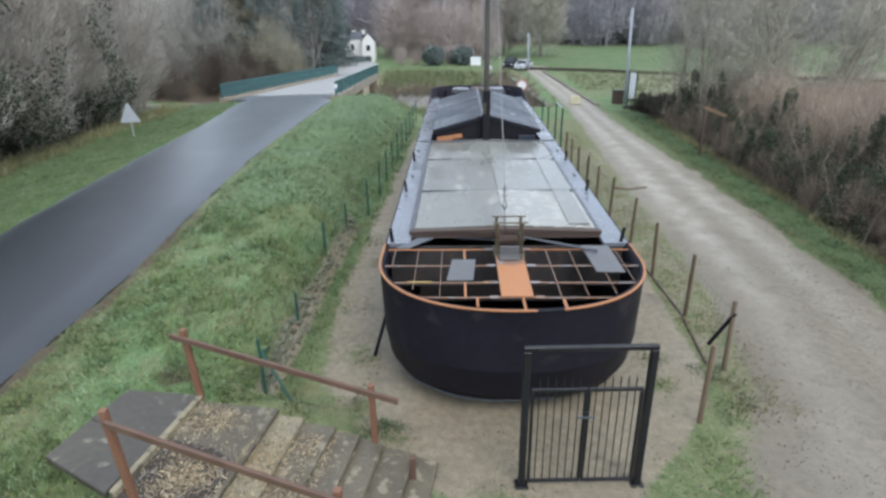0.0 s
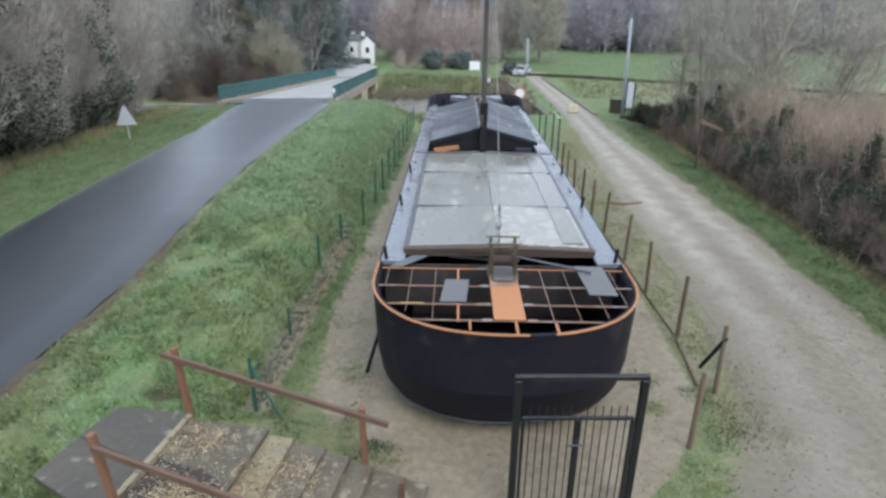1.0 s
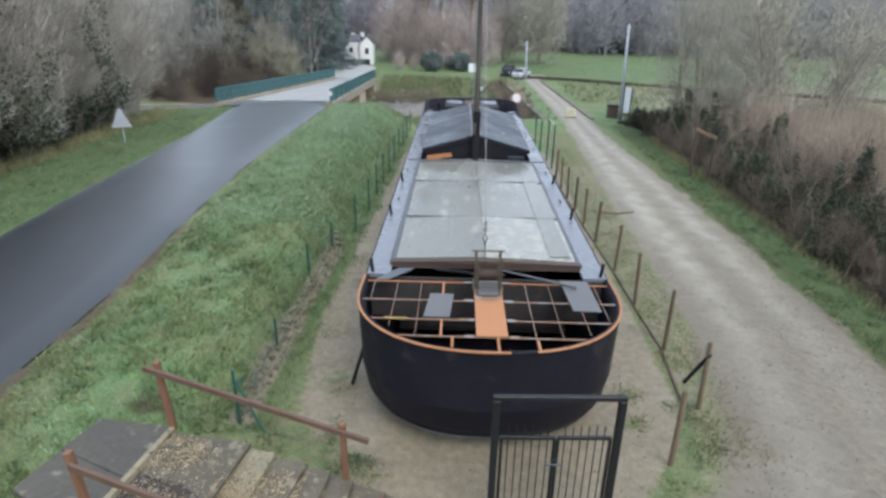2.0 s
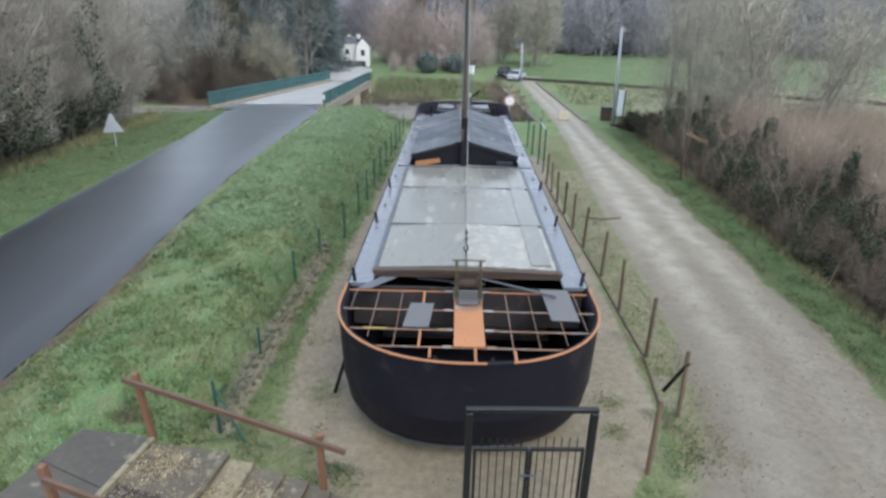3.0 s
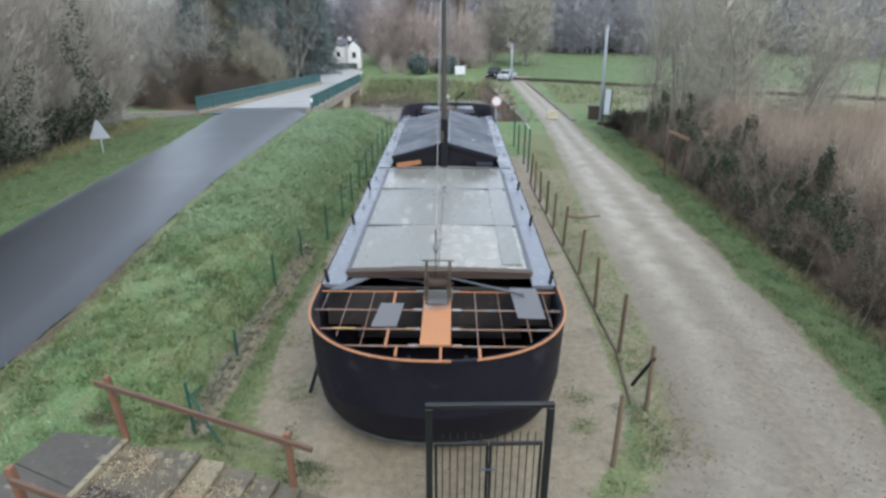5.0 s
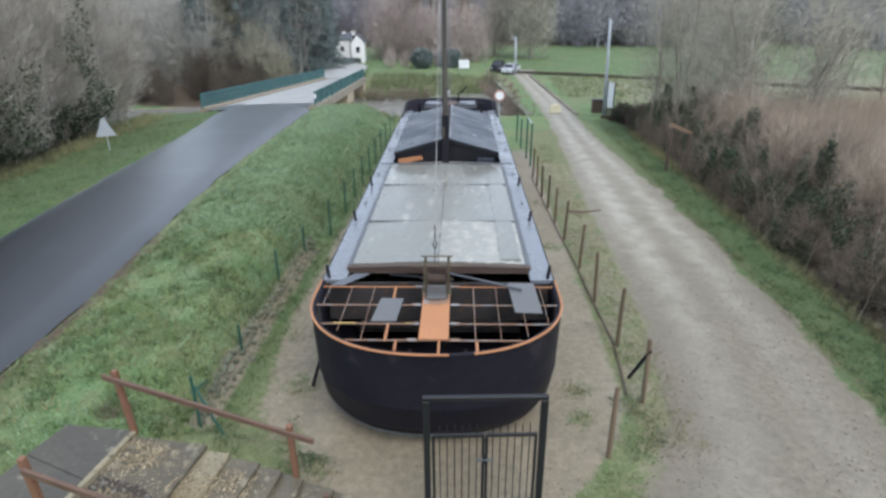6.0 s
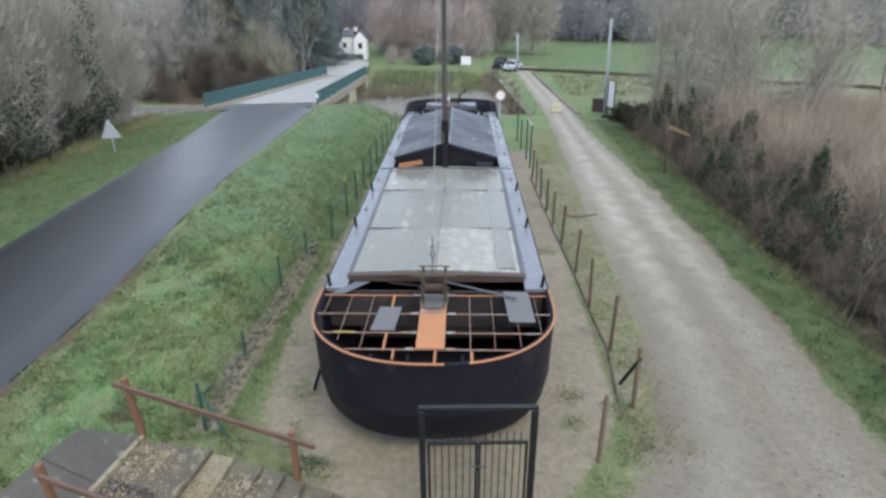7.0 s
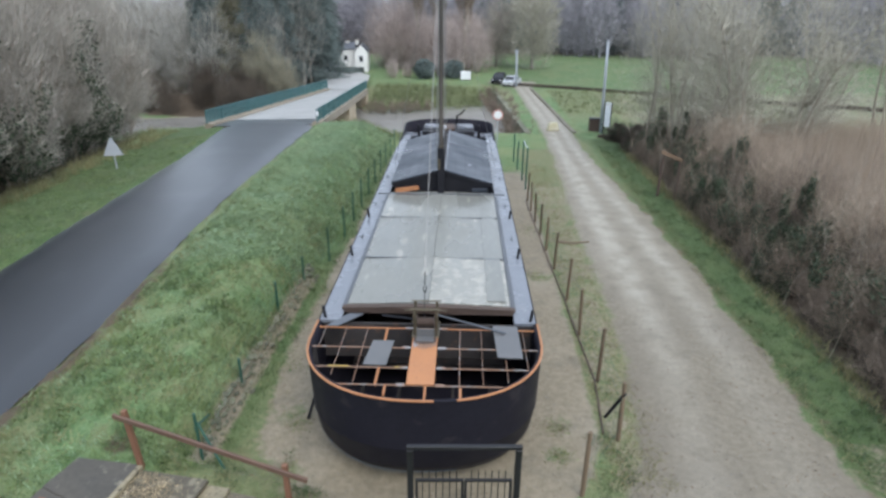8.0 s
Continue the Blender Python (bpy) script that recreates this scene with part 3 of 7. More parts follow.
def build_far_road():
    """The road beyond the bridge, up to the white house."""
    ys = steps_line((54, 84, 2))
    v, f = [], []
    for i, y in enumerate(ys):
        l, r, z = (float(np.interp(y, ROAD_Y, q)) for q in (ROAD_L, ROAD_R, ROAD_Z))
        z = max(z, float(ground_z((l + r) / 2, y))) + 0.06
        v += [(l, y, z), (r, y, z)]
        if i:
            f.append((2 * i - 2, 2 * i - 1, 2 * i + 1, 2 * i))
    tagged(part_of("road_far", np_mesh("road_far", v, f), M_BRIDGEROAD), "pale wet road beyond the bridge", "road", kind="structure")


build_far_road()


def build_water():
    v = [(-260, 20, -1.02), (4.9, 36, -1.02), (4.9, 62, -1.02), (-260, 62, -1.02)]
    tagged(part_of("water", np_mesh("water", v, [(0, 1, 2, 3)]), M_WATER), "murky grey-brown canal water with a dull sheen", "water", kind="structure")


build_water()

# ---- the barge, ashore on the sandy yard ----
RIM, LENGTH, HALF = 2.07, 23.1, 2.27
barge = thing("barge", "old black cargo barge with orange rim, ashore on sand", "barge", pose(0.1, 7.14, 0, 0, 0, 1.1))


def outline(n_bow=24, n_side=18, bow=0.0, side=0.0, stern=0.0):
    """The barge's plan as a ring of (x, y), with its bow, sides and stern drawn in by so much."""
    w = HALF - side
    rs = 1.5
    pts = []
    for i in range(n_bow + 1):
        a = math.pi * i / n_bow
        c, s = math.cos(a), math.sin(a)
        x = -w * math.copysign(abs(c) ** 0.86, c)
        y = 1.95 - (1.95 - bow) * (abs(s) ** 0.94)
        pts.append((x, y))
    ys = [1.95 + (LENGTH - rs - stern - 1.95) * (i + 1) / n_side for i in range(n_side)]
    right = [(w * (1 - 0.03 * smooth_step(17, 23, y)), y) for y in ys]
    arc = []
    for i in range(1, 16):
        a = math.pi * i / 16
        arc.append((w * 0.97 * math.copysign(abs(math.cos(a)) ** 0.8, math.cos(a)), LENGTH - rs - stern + rs * math.sin(a) ** 0.9))
    return pts + right + arc + [(-x, y) for x, y in right[::-1]]


def ring_skin(bm, rings, close=True):
    loops = [[bm.verts.new(p) for p in r] for r in rings]
    for a, b in zip(loops, loops[1:]):
        n = len(a)
        for i in range(n):
            bm.faces.new((a[i], a[(i + 1) % n], b[(i + 1) % n], b[i]))
    return loops


def sheer(y):
    """The bulwark's rise towards the stern."""
    return RIM + 0.36 * float(smooth_step(19.6, 22.0, y))


def build_hull():
    bm = bmesh.new()
    levels = [(0.02, 0.80, 0.66, 0.9), (0.08, 0.62, 0.46, 0.7), (0.22, 0.38, 0.25, 0.5), (0.50, 0.19, 0.11, 0.4), (0.92, 0.102, 0.044, 0.35), (0.94, 0.090, 0.032, 0.33), (0.98, 0.092, 0.036, 0.32), (1.3, 0.070, 0.026, 0.2), (1.7, 0.035, 0.012, 0.08), (2.0, 0.018, 0.003, 0.015), (2.045, 0.006, 0.001, 0.005), (None, 0.0, 0.0, 0.0)]
    rings = []
    for z, b, s, st in levels:
        rings.append([(x, y, sheer(y) if z is None else (z if z < 1.9 else z + sheer(y) - RIM)) for x, y in outline(24, 18, b, s, st)])
    rings.append([(x, y, sheer(y) + 0.001) for x, y in outline(24, 18, 0.012, 0.012, 0.012)])
    rings.append([(x, y, sheer(y)) for x, y in outline(24, 18, 0.07, 0.07, 0.07)])
    rings.append([(x, y, 1.72) for x, y in outline(24, 18, 0.08, 0.08, 0.08)])
    loops = ring_skin(bm, rings)
    bm.faces.new(loops[0][::-1])
    part("hull", bm, M_HULL, barge, "black-painted steel hull", smooth=True)
    # inner skin and floor of the open bow
    bm = bmesh.new()
    top = outline(24, 18, 0.085, 0.085, 0.085)
    keep = [i for i, (x, y) in enumerate(top) if y < 2.9]
    keep = keep[-1:] + keep[:-1] if top[keep[-1]][0] < 0 else keep
    rows = []
    for z, b, w in ((0.40, 0.34, 0.28), (0.72, 0.24, 0.17), (1.2, 0.17, 0.12), (1.7, 0.12, 0.10), (1.98, 0.085, 0.085)):
        lay = outline(24, 18, b, w, 0.4)
        rows.append([bm.verts.new((lay[i][0], lay[i][1] if lay[i][1] < 2.0 else top[i][1], z)) for i in keep])
    for lo, hi in zip(rows, rows[1:]):
        for i in range(len(keep) - 1):
            bm.faces.new((lo[i], lo[i + 1], hi[i + 1], hi[i]))
    bm.faces.new(rows[0])
    part("bow_lining", bm, M_HOLD, barge, "dark rusty inside of the open bow")
    # orange rim round the bow
    bm = bmesh.new()
    def run(d):
        arc = [(x, y) for x, y in outline(40, 18, d, d, 0)[:41]]
        return [(arc[0][0], 2.60), (arc[0][0], 2.3)] + arc + [(arc[-1][0], 2.3), (arc[-1][0], 2.60)]
    arc_o, arc_i = run(-0.012), run(0.024)
    n = len(arc_o)
    ring = []
    for o, i in zip(arc_o[:n], arc_i[:n]):
        ring.append([bm.verts.new((o[0], o[1], RIM - 0.008)), bm.verts.new((o[0], o[1], RIM + 0.014)), bm.verts.new((i[0], i[1], RIM + 0.014)), bm.verts.new((i[0], i[1], RIM - 0.008))])
    for a, b in zip(ring, ring[1:]):
        if 0.12 < a[0].co.x < 0.62 and a[0].co.y < 0.6:
            continue
        for j in range(4):
            bm.faces.new((a[j], a[(j + 1) % 4], b[(j + 1) % 4], b[j]))
    bm.faces.new(ring[0])
    bm.faces.new(ring[-1][::-1])
    part("rim", bm, M_ORANGE, barge, "bright orange primed rim bar")


build_hull()


def half_width(y):
    """Half the open width of the bow at y."""
    if y >= 1.95:
        return HALF - 0.09
    s = min(1.0, max(0.0, (1.95 - y) / 1.95)) ** (1 / 0.94)
    return (HALF - 0.09) * math.sqrt(max(0.0, 1 - s * s)) ** 0.86


def build_bow_frame():
    for y, mat in ((0.46, M_BEAM), (0.98, M_BEAM), (1.64, M_BEAM), (2.36, M_ORANGE)):
        w = half_width(y)
        part("deck_beam", boxed(-w, w, y - 0.010, y + 0.010, RIM - 0.028, RIM - 0.004, bev=0.003), mat, barge)
        for s in (-1, 1):
            part("gusset", boxed(s * 0.27, s * 0.42, y - 0.045, y + 0.03, RIM - 0.004, RIM + 0.004), M_BEAM, barge)
    for x, y0, y1, mat, w in ((0.68, 0.06, 2.36, M_BEAM, 0.022), (1.10, 0.46, 2.30, M_BEAM, 0.015), (1.54, 0.60, 2.36, M_BEAM, 0.016), (1.93, 1.05, 2.36, M_BEAM, 0.016),
                              (-1.19, 0.46, 2.36, M_BEAM, 0.016), (-1.62, 0.75, 2.36, M_BEAM, 0.016), (-2.04, 1.60, 2.36, M_BEAM, 0.015)):
        part("stringer", boxed(x - w * 0.34, x + w * 0.34, y0, y1, RIM - 0.026, RIM - 0.003, bev=0.003), mat, barge)
    for x, y0, y1 in ((-0.79, 0.46, 0.98), (-0.79, 1.64, 2.36), (-0.61, 0.17, 0.46), (0.09, 0.04, 0.46), (0.70, 0.08, 0.40)):
        part("short_stringer", boxed(x - 0.018, x + 0.018, y0, y1, RIM - 0.05, RIM + 0.001, bev=0.004), M_ORANGE, barge)
    part("bow_plank", boxed(-0.245, 0.245, 0.44, 2.04, RIM - 0.002, RIM + 0.03, bev=0.006), M_ORANGE, barge, "broad orange plank under the winch")
    for name, reach, lift, mat, text in (("worn_patch", 0.52, 0.0305, M_BEAM, "brown patch on the plank"), ("grease_stain", 0.36, 0.0335, M_COAMING, "dark brown patch under the winch")):
        edge = [(-0.225 + 0.45 * i / 14, 2.03 - reach * (0.55 + 0.35 * math.sin(0.5 + 2.3 * i / 14) + 0.10 * math.sin(2.6 * i + 9 * reach))) for i in range(15)]
        part(name, plate(bmesh.new(), edge + [(0.225, 2.035), (-0.225, 2.035)], RIM + lift, RIM + lift + 0.0025), mat, barge, text)
    bm = plate(bmesh.new(), [(-1.09, 1.02), (-0.66, 1.02), (-0.60, 1.85), (-1.01, 1.85)], RIM + 0.002, RIM + 0.016)
    part("loose_plate", bm, M_PLATE, barge, "grey chequered steel plate laid on the beams")
    bm = plate(bmesh.new(), [(1.39, 1.34), (1.86, 1.32), (1.84, 2.47), (1.34, 2.49)], RIM + 0.002, RIM + 0.016)
    part("loose_plate", bm, M_PLATE, barge, "long grey steel plate laid on the beams")
    bm = plate(bmesh.new(), [(-2.04, 2.37), (-1.80, 2.36), (-1.36, 2.88), (-1.66, 2.88)], RIM + 0.002, RIM + 0.022)
    part("loose_board", bm, M_TRIM, barge, "grey board lying askew")
    part("long_bar", tubed([(0.20, 2.74, RIM + 0.10), (1.58, 2.15, RIM + 0.05)], [0.018, 0.026]), M_TRIM, barge, "dull grey steel bar")
    part("long_bar", tubed([(-0.95, 2.78, RIM + 0.05), (-0.20, 2.55, RIM + 0.09)], 0.022), M_BLACK, barge, "black steel bar")
    # deck strake along the break of the fore deck
    part("break_plate", boxed(-HALF + 0.1, HALF - 0.1, 2.62, 2.66, 1.2, RIM - 0.06), M_HOLD, barge)
    for x in (-1.4, -0.6, 0.55, 1.35):
        part("floor_rib", boxed(x - 0.03, x + 0.03, 0.9 + 0.2 * abs(x), 2.6, 0.36, 0.52), M_HOLD, barge)


build_bow_frame()


def build_decks():
    for s in (-1, 1):
        bm = bmesh.new()
        ys = [2.62 + (21.3 - 2.62) * i / 40 for i in range(41)]
        def out(y):
            return (HALF - 0.03) * (1 - 0.03 * float(smooth_step(17, 23, y)))
        edge = [(s * out(y), y) for y in ys]
        inner = [(s * 1.80, y) for y in ys]
        plate(bm, edge + inner[::-1], RIM - 0.06, RIM + 0.006)
        part("side_deck", bm, M_DECK, barge, "pale blue-grey wet side deck")
    bm = bmesh.new()
    poly = [(x, y) for x, y in outline(24, 18, 0.08, 0.08, 0.08) if y > 21.0]
    plate(bm, poly, RIM - 0.30, RIM - 0.24)
    part("stern_deck", bm, M_DECK, barge, "grey stern deck behind a dark bulwark")
    # hatch: wooden coaming at its fore end, steel coamings along the sides
    def board(y0, y1, lo, rise, half):
        """A board across the hatch whose top follows the sheets' fall from the middle seam."""
        bm = bmesh.new()
        prof = [(-half, lo), (half, lo), (half, RIM + rise - 0.055), (0, RIM + rise), (-half, RIM + rise - 0.055)]
        rings = [[bm.verts.new((x, y, z)) for x, z in prof] for y in (y0, y1)]
        bm.faces.new(rings[0]), bm.faces.new(rings[1][::-1])
        for k in range(5):
            bm.faces.new((rings[0][k], rings[0][(k + 1) % 5], rings[1][(k + 1) % 5], rings[1][k]))
        return bm
    part("coaming", board(3.02, 3.10, RIM - 0.04, 0.125, 1.83), M_COAMING, barge, "weathered brown hatch coaming")
    part("coaming_cap", board(3.00, 3.135, RIM + 0.062, 0.150, 1.84), M_COAMING, barge)
    for s in (-1, 1):
        part("coaming_side", boxed(s * 1.755, s * 1.80, 3.13, 11.0, RIM - 0.06, RIM + 0.10, bev=0.006), M_TRIM, barge)
        part("gutter", boxed(s * 1.80, s * 1.87, 3.13, 11.0, RIM + 0.008, RIM + 0.03, bev=0.004), M_TRIM, barge)
    # hatch covers: sheets with a slight fall from the middle seam
    seams = (3.14, 5.56, 8.55, 11.05)
    for a, b in zip(seams, seams[1:]):
        for s in (-1, 1):
            bm = bmesh.new()
            x0, x1 = s * 0.005, s * 1.745
            n = 8
            rows = []
            for j in range(n + 1):
                y = a + 0.012 + (b - a - 0.024) * j / n
                row = []
                for i in range(7):
                    x = x0 + (x1 - x0) * i / 6
                    z = RIM + 0.17 - 0.055 * abs(x) / 1.7 + 0.006 * math.sin(3.1 * x + 2.3 * y + s) * math.sin(1.7 * y)
                    row.append(bm.verts.new((x, y, z)))
                rows.append(row)
            for r, q in zip(rows, rows[1:]):
                for i in range(6):
                    bm.faces.new((r[i], r[i + 1], q[i + 1], q[i]))
            ext = bmesh.ops.extrude_face_region(bm, geom=list(bm.faces))
            bmesh.ops.translate(bm, verts=[v for v in ext["geom"] if isinstance(v, bmesh.types.BMVert)], vec=(0, 0, -0.04))
            # right fore cover: wear plus a sky reflection painted as pale blotches
            worn = s > 0 and a < 4
            part("hatch_cover", bm, M_SHEENHATCH if worn else M_HATCH, barge, "stained zinc hatch cover, the wet sky reflection painted pale" if worn else "wet grey zinc hatch cover")
    for b in seams[1:-1]:
        part("seam_batten", boxed(-1.74, 1.74, b - 0.02, b + 0.02, RIM + 0.10, RIM + 0.150), M_TRIM, barge)
    part("repair_strip", boxed(1.26, 1.66, 3.3, 10.9, RIM + 0.125, RIM + 0.148), M_HATCH, barge, "paler sheet along the hatch's edge")
    part("cross_bar", boxed(-2.1, 2.1, 10.72, 10.77, RIM + 0.15, RIM + 0.19, bev=0.006), M_TRIM, barge)
    part("hold_fill", boxed(-1.70, 1.70, 3.12, 11.0, 0.6, 0.7), M_HOLD, barge)
    # bollards and cleats on the side decks
    for y in (2.72, 5.95, 8.9):
        for s in (-1, 1):
            part("mooring_pin", tubed([(s * 2.14, y, RIM), (s * 2.17, y, RIM + 0.27)], [0.035, 0.032]), M_BLACK, barge)
    for s in (-1, 1):
        for y in (7.2, 10.0, 13.2, 16.0):
            part("cleat", tubed([(s * 2.08, y - 0.12, RIM + 0.05), (s * 2.08, y, RIM + 0.06), (s * 2.08, y + 0.12, RIM + 0.05)], 0.02, 6), M_TRIM, barge)


build_decks()


def build_winch():
    w = M_BRASS
    for s in (-1, 1):
        part("winch_cheek", boxed(s * 0.19, s * 0.24, 2.02, 2.06, RIM + 0.02, RIM + 0.62, bev=0.004), w, barge)
        part("winch_cheek", boxed(s * 0.19, s * 0.24, 2.36, 2.40, RIM + 0.02, RIM + 0.62, bev=0.004), w, barge)
        part("winch_foot", boxed(s * 0.17, s * 0.27, 1.96, 2.46, RIM + 0.005, RIM + 0.04, bev=0.004), w, barge)
        part("winch_brace", boxed(s * 0.195, s * 0.235, 2.06, 2.36, RIM + 0.30, RIM + 0.34), w, barge)
    for y in (2.04, 2.38):
        part("winch_crossbar", tubed([(-0.30, y, RIM + 0.62), (0.30, y, RIM + 0.62)], 0.016), w, barge)
    part("winch_axle", tubed([(-0.42, 2.2, RIM + 0.50), (0.42, 2.2, RIM + 0.50)], 0.013), w, barge)
    part("winch_axle", tubed([(-0.30, 2.2, RIM + 0.24), (0.30, 2.2, RIM + 0.24)], 0.014), w, barge)
    bm = bmesh.new()
    prof = [(-0.17, 0.14), (-0.155, 0.14), (-0.15, 0.085)] + [(-0.14 + 0.014 * i, 0.085 + 0.012 * (i % 2)) for i in range(21)] + [(0.15, 0.085), (0.155, 0.14), (0.17, 0.14)]
    tube(bm, [(x, 2.2, RIM + 0.24) for x, r in prof], [r for x, r in prof], 16)
    part("winch_drum", bm, M_COAMING, barge, "rust-brown rope drum")
    part("winch_guard", boxed(-0.17, 0.17, 2.0, 2.02, RIM + 0.03, RIM + 0.20, bev=0.006), M_PLATE, barge)
    part("winch_tray", boxed(-0.17, 0.17, 1.80, 2.0, RIM + 0.035, RIM + 0.05, bev=0.004), M_PLATE, barge)
    part("chain_shackle", tubed([(-0.05, 2.72, RIM + 0.62), (-0.09, 2.74, RIM + 0.72), (-0.05, 2.75, RIM + 0.80), (-0.01, 2.74, RIM + 0.72), (-0.05, 2.72, RIM + 0.62)], 0.013, 6), M_BLACK, barge)
    for i in range(5):
        z = RIM + 0.80 + 0.055 * i
        d = 0.018 if i % 2 else 0.0
        e = 0.0 if i % 2 else 0.018
        y = 2.75 + 0.012 * i
        part("chain_link", tubed([(-0.05 - d, y - e, z), (-0.05 - d, y - e, z + 0.06), (-0.05 + d, y + e, z + 0.06), (-0.05 + d, y + e, z), (-0.05 - d, y - e, z)], 0.008, 5), M_BLACK, barge)
    part("chain_tail", tubed([(-0.05, 2.72, RIM + 0.62), (-0.05, 2.45, RIM + 0.40), (-0.04, 2.3, RIM + 0.28)], 0.010, 5), M_BLACK, barge)


build_winch()


def build_cabin():
    y0, y1, w, ez, rz = 11.10, 17.55, 1.64, 2.50, 2.93
    body = [(-1.60, RIM), (1.60, RIM), (1.60, ez - 0.04), (0, rz - 0.06), (-1.60, ez - 0.04)]
    bm = bmesh.new()
    a = [bm.verts.new((x, y0 + 0.08, z)) for x, z in body]
    b = [bm.verts.new((x, y1 - 0.08, z)) for x, z in body]
    bm.faces.new(a[::-1])
    bm.faces.new(b)
    for i in range(5):
        bm.faces.new((a[i], a[(i + 1) % 5], b[(i + 1) % 5], b[i]))
    part("cabin_wall", bm, M_BLACK, barge, "black cabin wall under a low gable")
    for s in (-1, 1):
        for a_, b_ in ((y0, 15.30), (15.36, y1)):
            bm = bmesh.new()
            pts = [(s * 0.10, rz), (s * (w + 0.06), ez - 0.012)]
            q = []
            for y in (a_, b_):
                q.append([bm.verts.new((x, y, z + d)) for d in (0.0, 0.045) for x, z in pts])
            for f in ((0, 1, 3, 2),):
                bm.faces.new([q[0][i] for i in f])
                bm.faces.new([q[1][i] for i in f][::-1])
            for i, j in ((0, 1), (1, 3), (3, 2), (2, 0)):
                bm.faces.new((q[0][i], q[0][j], q[1][j], q[1][i]))
            part("roof_panel", bm, M_ROOFING, barge, "dark blue-grey roof panel")
        slope = math.atan2(rz - ez + 0.012, w - 0.04)

        def on_roof(x):
            return rz + 0.045 - (abs(x) - 0.10) * math.tan(slope)
        bm = bmesh.new()
        beam(bm, (s * 0.12, 15.33, on_roof(0.12) + 0.004), (s * 1.68, 15.33, on_roof(1.68) + 0.004), 0.05, 0.02)
        part("roof_batten", bm, M_ROOFTRIM, barge, "pale batten across the roof")
        bm = bmesh.new()
        beam(bm, (s * 0.12, y0 + 0.05, on_roof(0.12) + 0.008), (s * 0.12, y1, on_roof(0.12) + 0.008), 0.05, 0.03)
        part("ridge_batten", bm, M_ROOFTRIM, barge, "pale batten beside the ridge slot")
        for x, y, l in ((0.45, 11.15, 6.3), (0.80, 11.15, 6.3), (1.15, 11.15, 6.3), (1.48, 11.15, 6.3)):
            bm = bmesh.new()
            beam(bm, (s * x, y, on_roof(x) + 0.002), (s * x, y + l, on_roof(x) + 0.002), 0.018, 0.012)
            part("roof_seam", bm, M_ROOFING, barge)
        bm = bmesh.new()
        beam(bm, (s * 0.02, y0 + 0.03, rz - 0.02), (s * 1.70, y0 + 0.03, ez - 0.05), 0.05, 0.10)
        part("barge_board", bm, M_BLACK, barge)
        part("lamp_fitting", boxed(s * 0.95 - 0.06, s * 0.95 + 0.06, 12.4, 12.6, on_roof(0.95), on_roof(0.95) + 0.03, bev=0.006), M_ROOFTRIM, barge) if s > 0 else None
    # openings in the gable end
    bm = bmesh.new()
    pl = [(-1.56, 2.13), (-1.56, 2.29), (-0.80, 2.40), (-0.76, 2.29)]
    va = [bm.verts.new((x, 11.06, z)) for x, z in pl]
    vb = [bm.verts.new((x, 11.16, z)) for x, z in pl]
    bm.faces.new(va[::-1]), bm.faces.new(vb)
    for i in range(4):
        bm.faces.new((va[i], va[(i + 1) % 4], vb[(i + 1) % 4], vb[i]))
    part("gable_shutter", bm, M_ORANGE, barge, "orange primed shutter in the gable")
    part("gable_shutter", boxed(1.02, 1.54, 11.09, 11.16, 2.20, 2.33, bev=0.01), M_ROOFING, barge, "dark glazed shutter in the gable")
    part("gable_sill", boxed(-1.66, 1.66, 11.02, 11.2, RIM + 0.006, RIM + 0.05, bev=0.006), M_BLACK, barge)
    # wheelhouse box and stern bulwark fittings
    part("stern_house", boxed(-1.18, 1.22, 19.2, 20.9, RIM - 0.26, 2.56, bev=0.02), M_BLACK, barge, "black stern cabin")
    part("stern_house_lid", boxed(-1.12, -0.42, 19.9, 20.85, 2.56, 2.62, bev=0.012), M_DECK, barge, "pale lid on the stern cabin")
    part("stern_house_lid", boxed(0.42, 1.16, 19.9, 20.85, 2.56, 2.62, bev=0.012), M_DECK, barge, "pale lid on the stern cabin")
    part("stern_box", boxed(-0.30, 0.32, 19.3, 20.4, 2.56, 2.70, bev=0.02), M_COAMING, barge, "brown companion hatch")
    part("tiller_post", tubed([(0.36, 22.0, 2.0), (0.40, 22.0, 2.78), (0.62, 21.6, 2.98), (0.78, 21.2, 3.22)], [0.05, 0.045, 0.04, 0.035]), M_BLACK, barge, "black tiller arm")
    for s in (-1, 1):
        part("stern_bollard", tubed([(s * 1.5, 21.4, 1.8), (s * 1.5, 21.4, 2.42)], 0.07), M_BLACK, barge)


build_cabin()


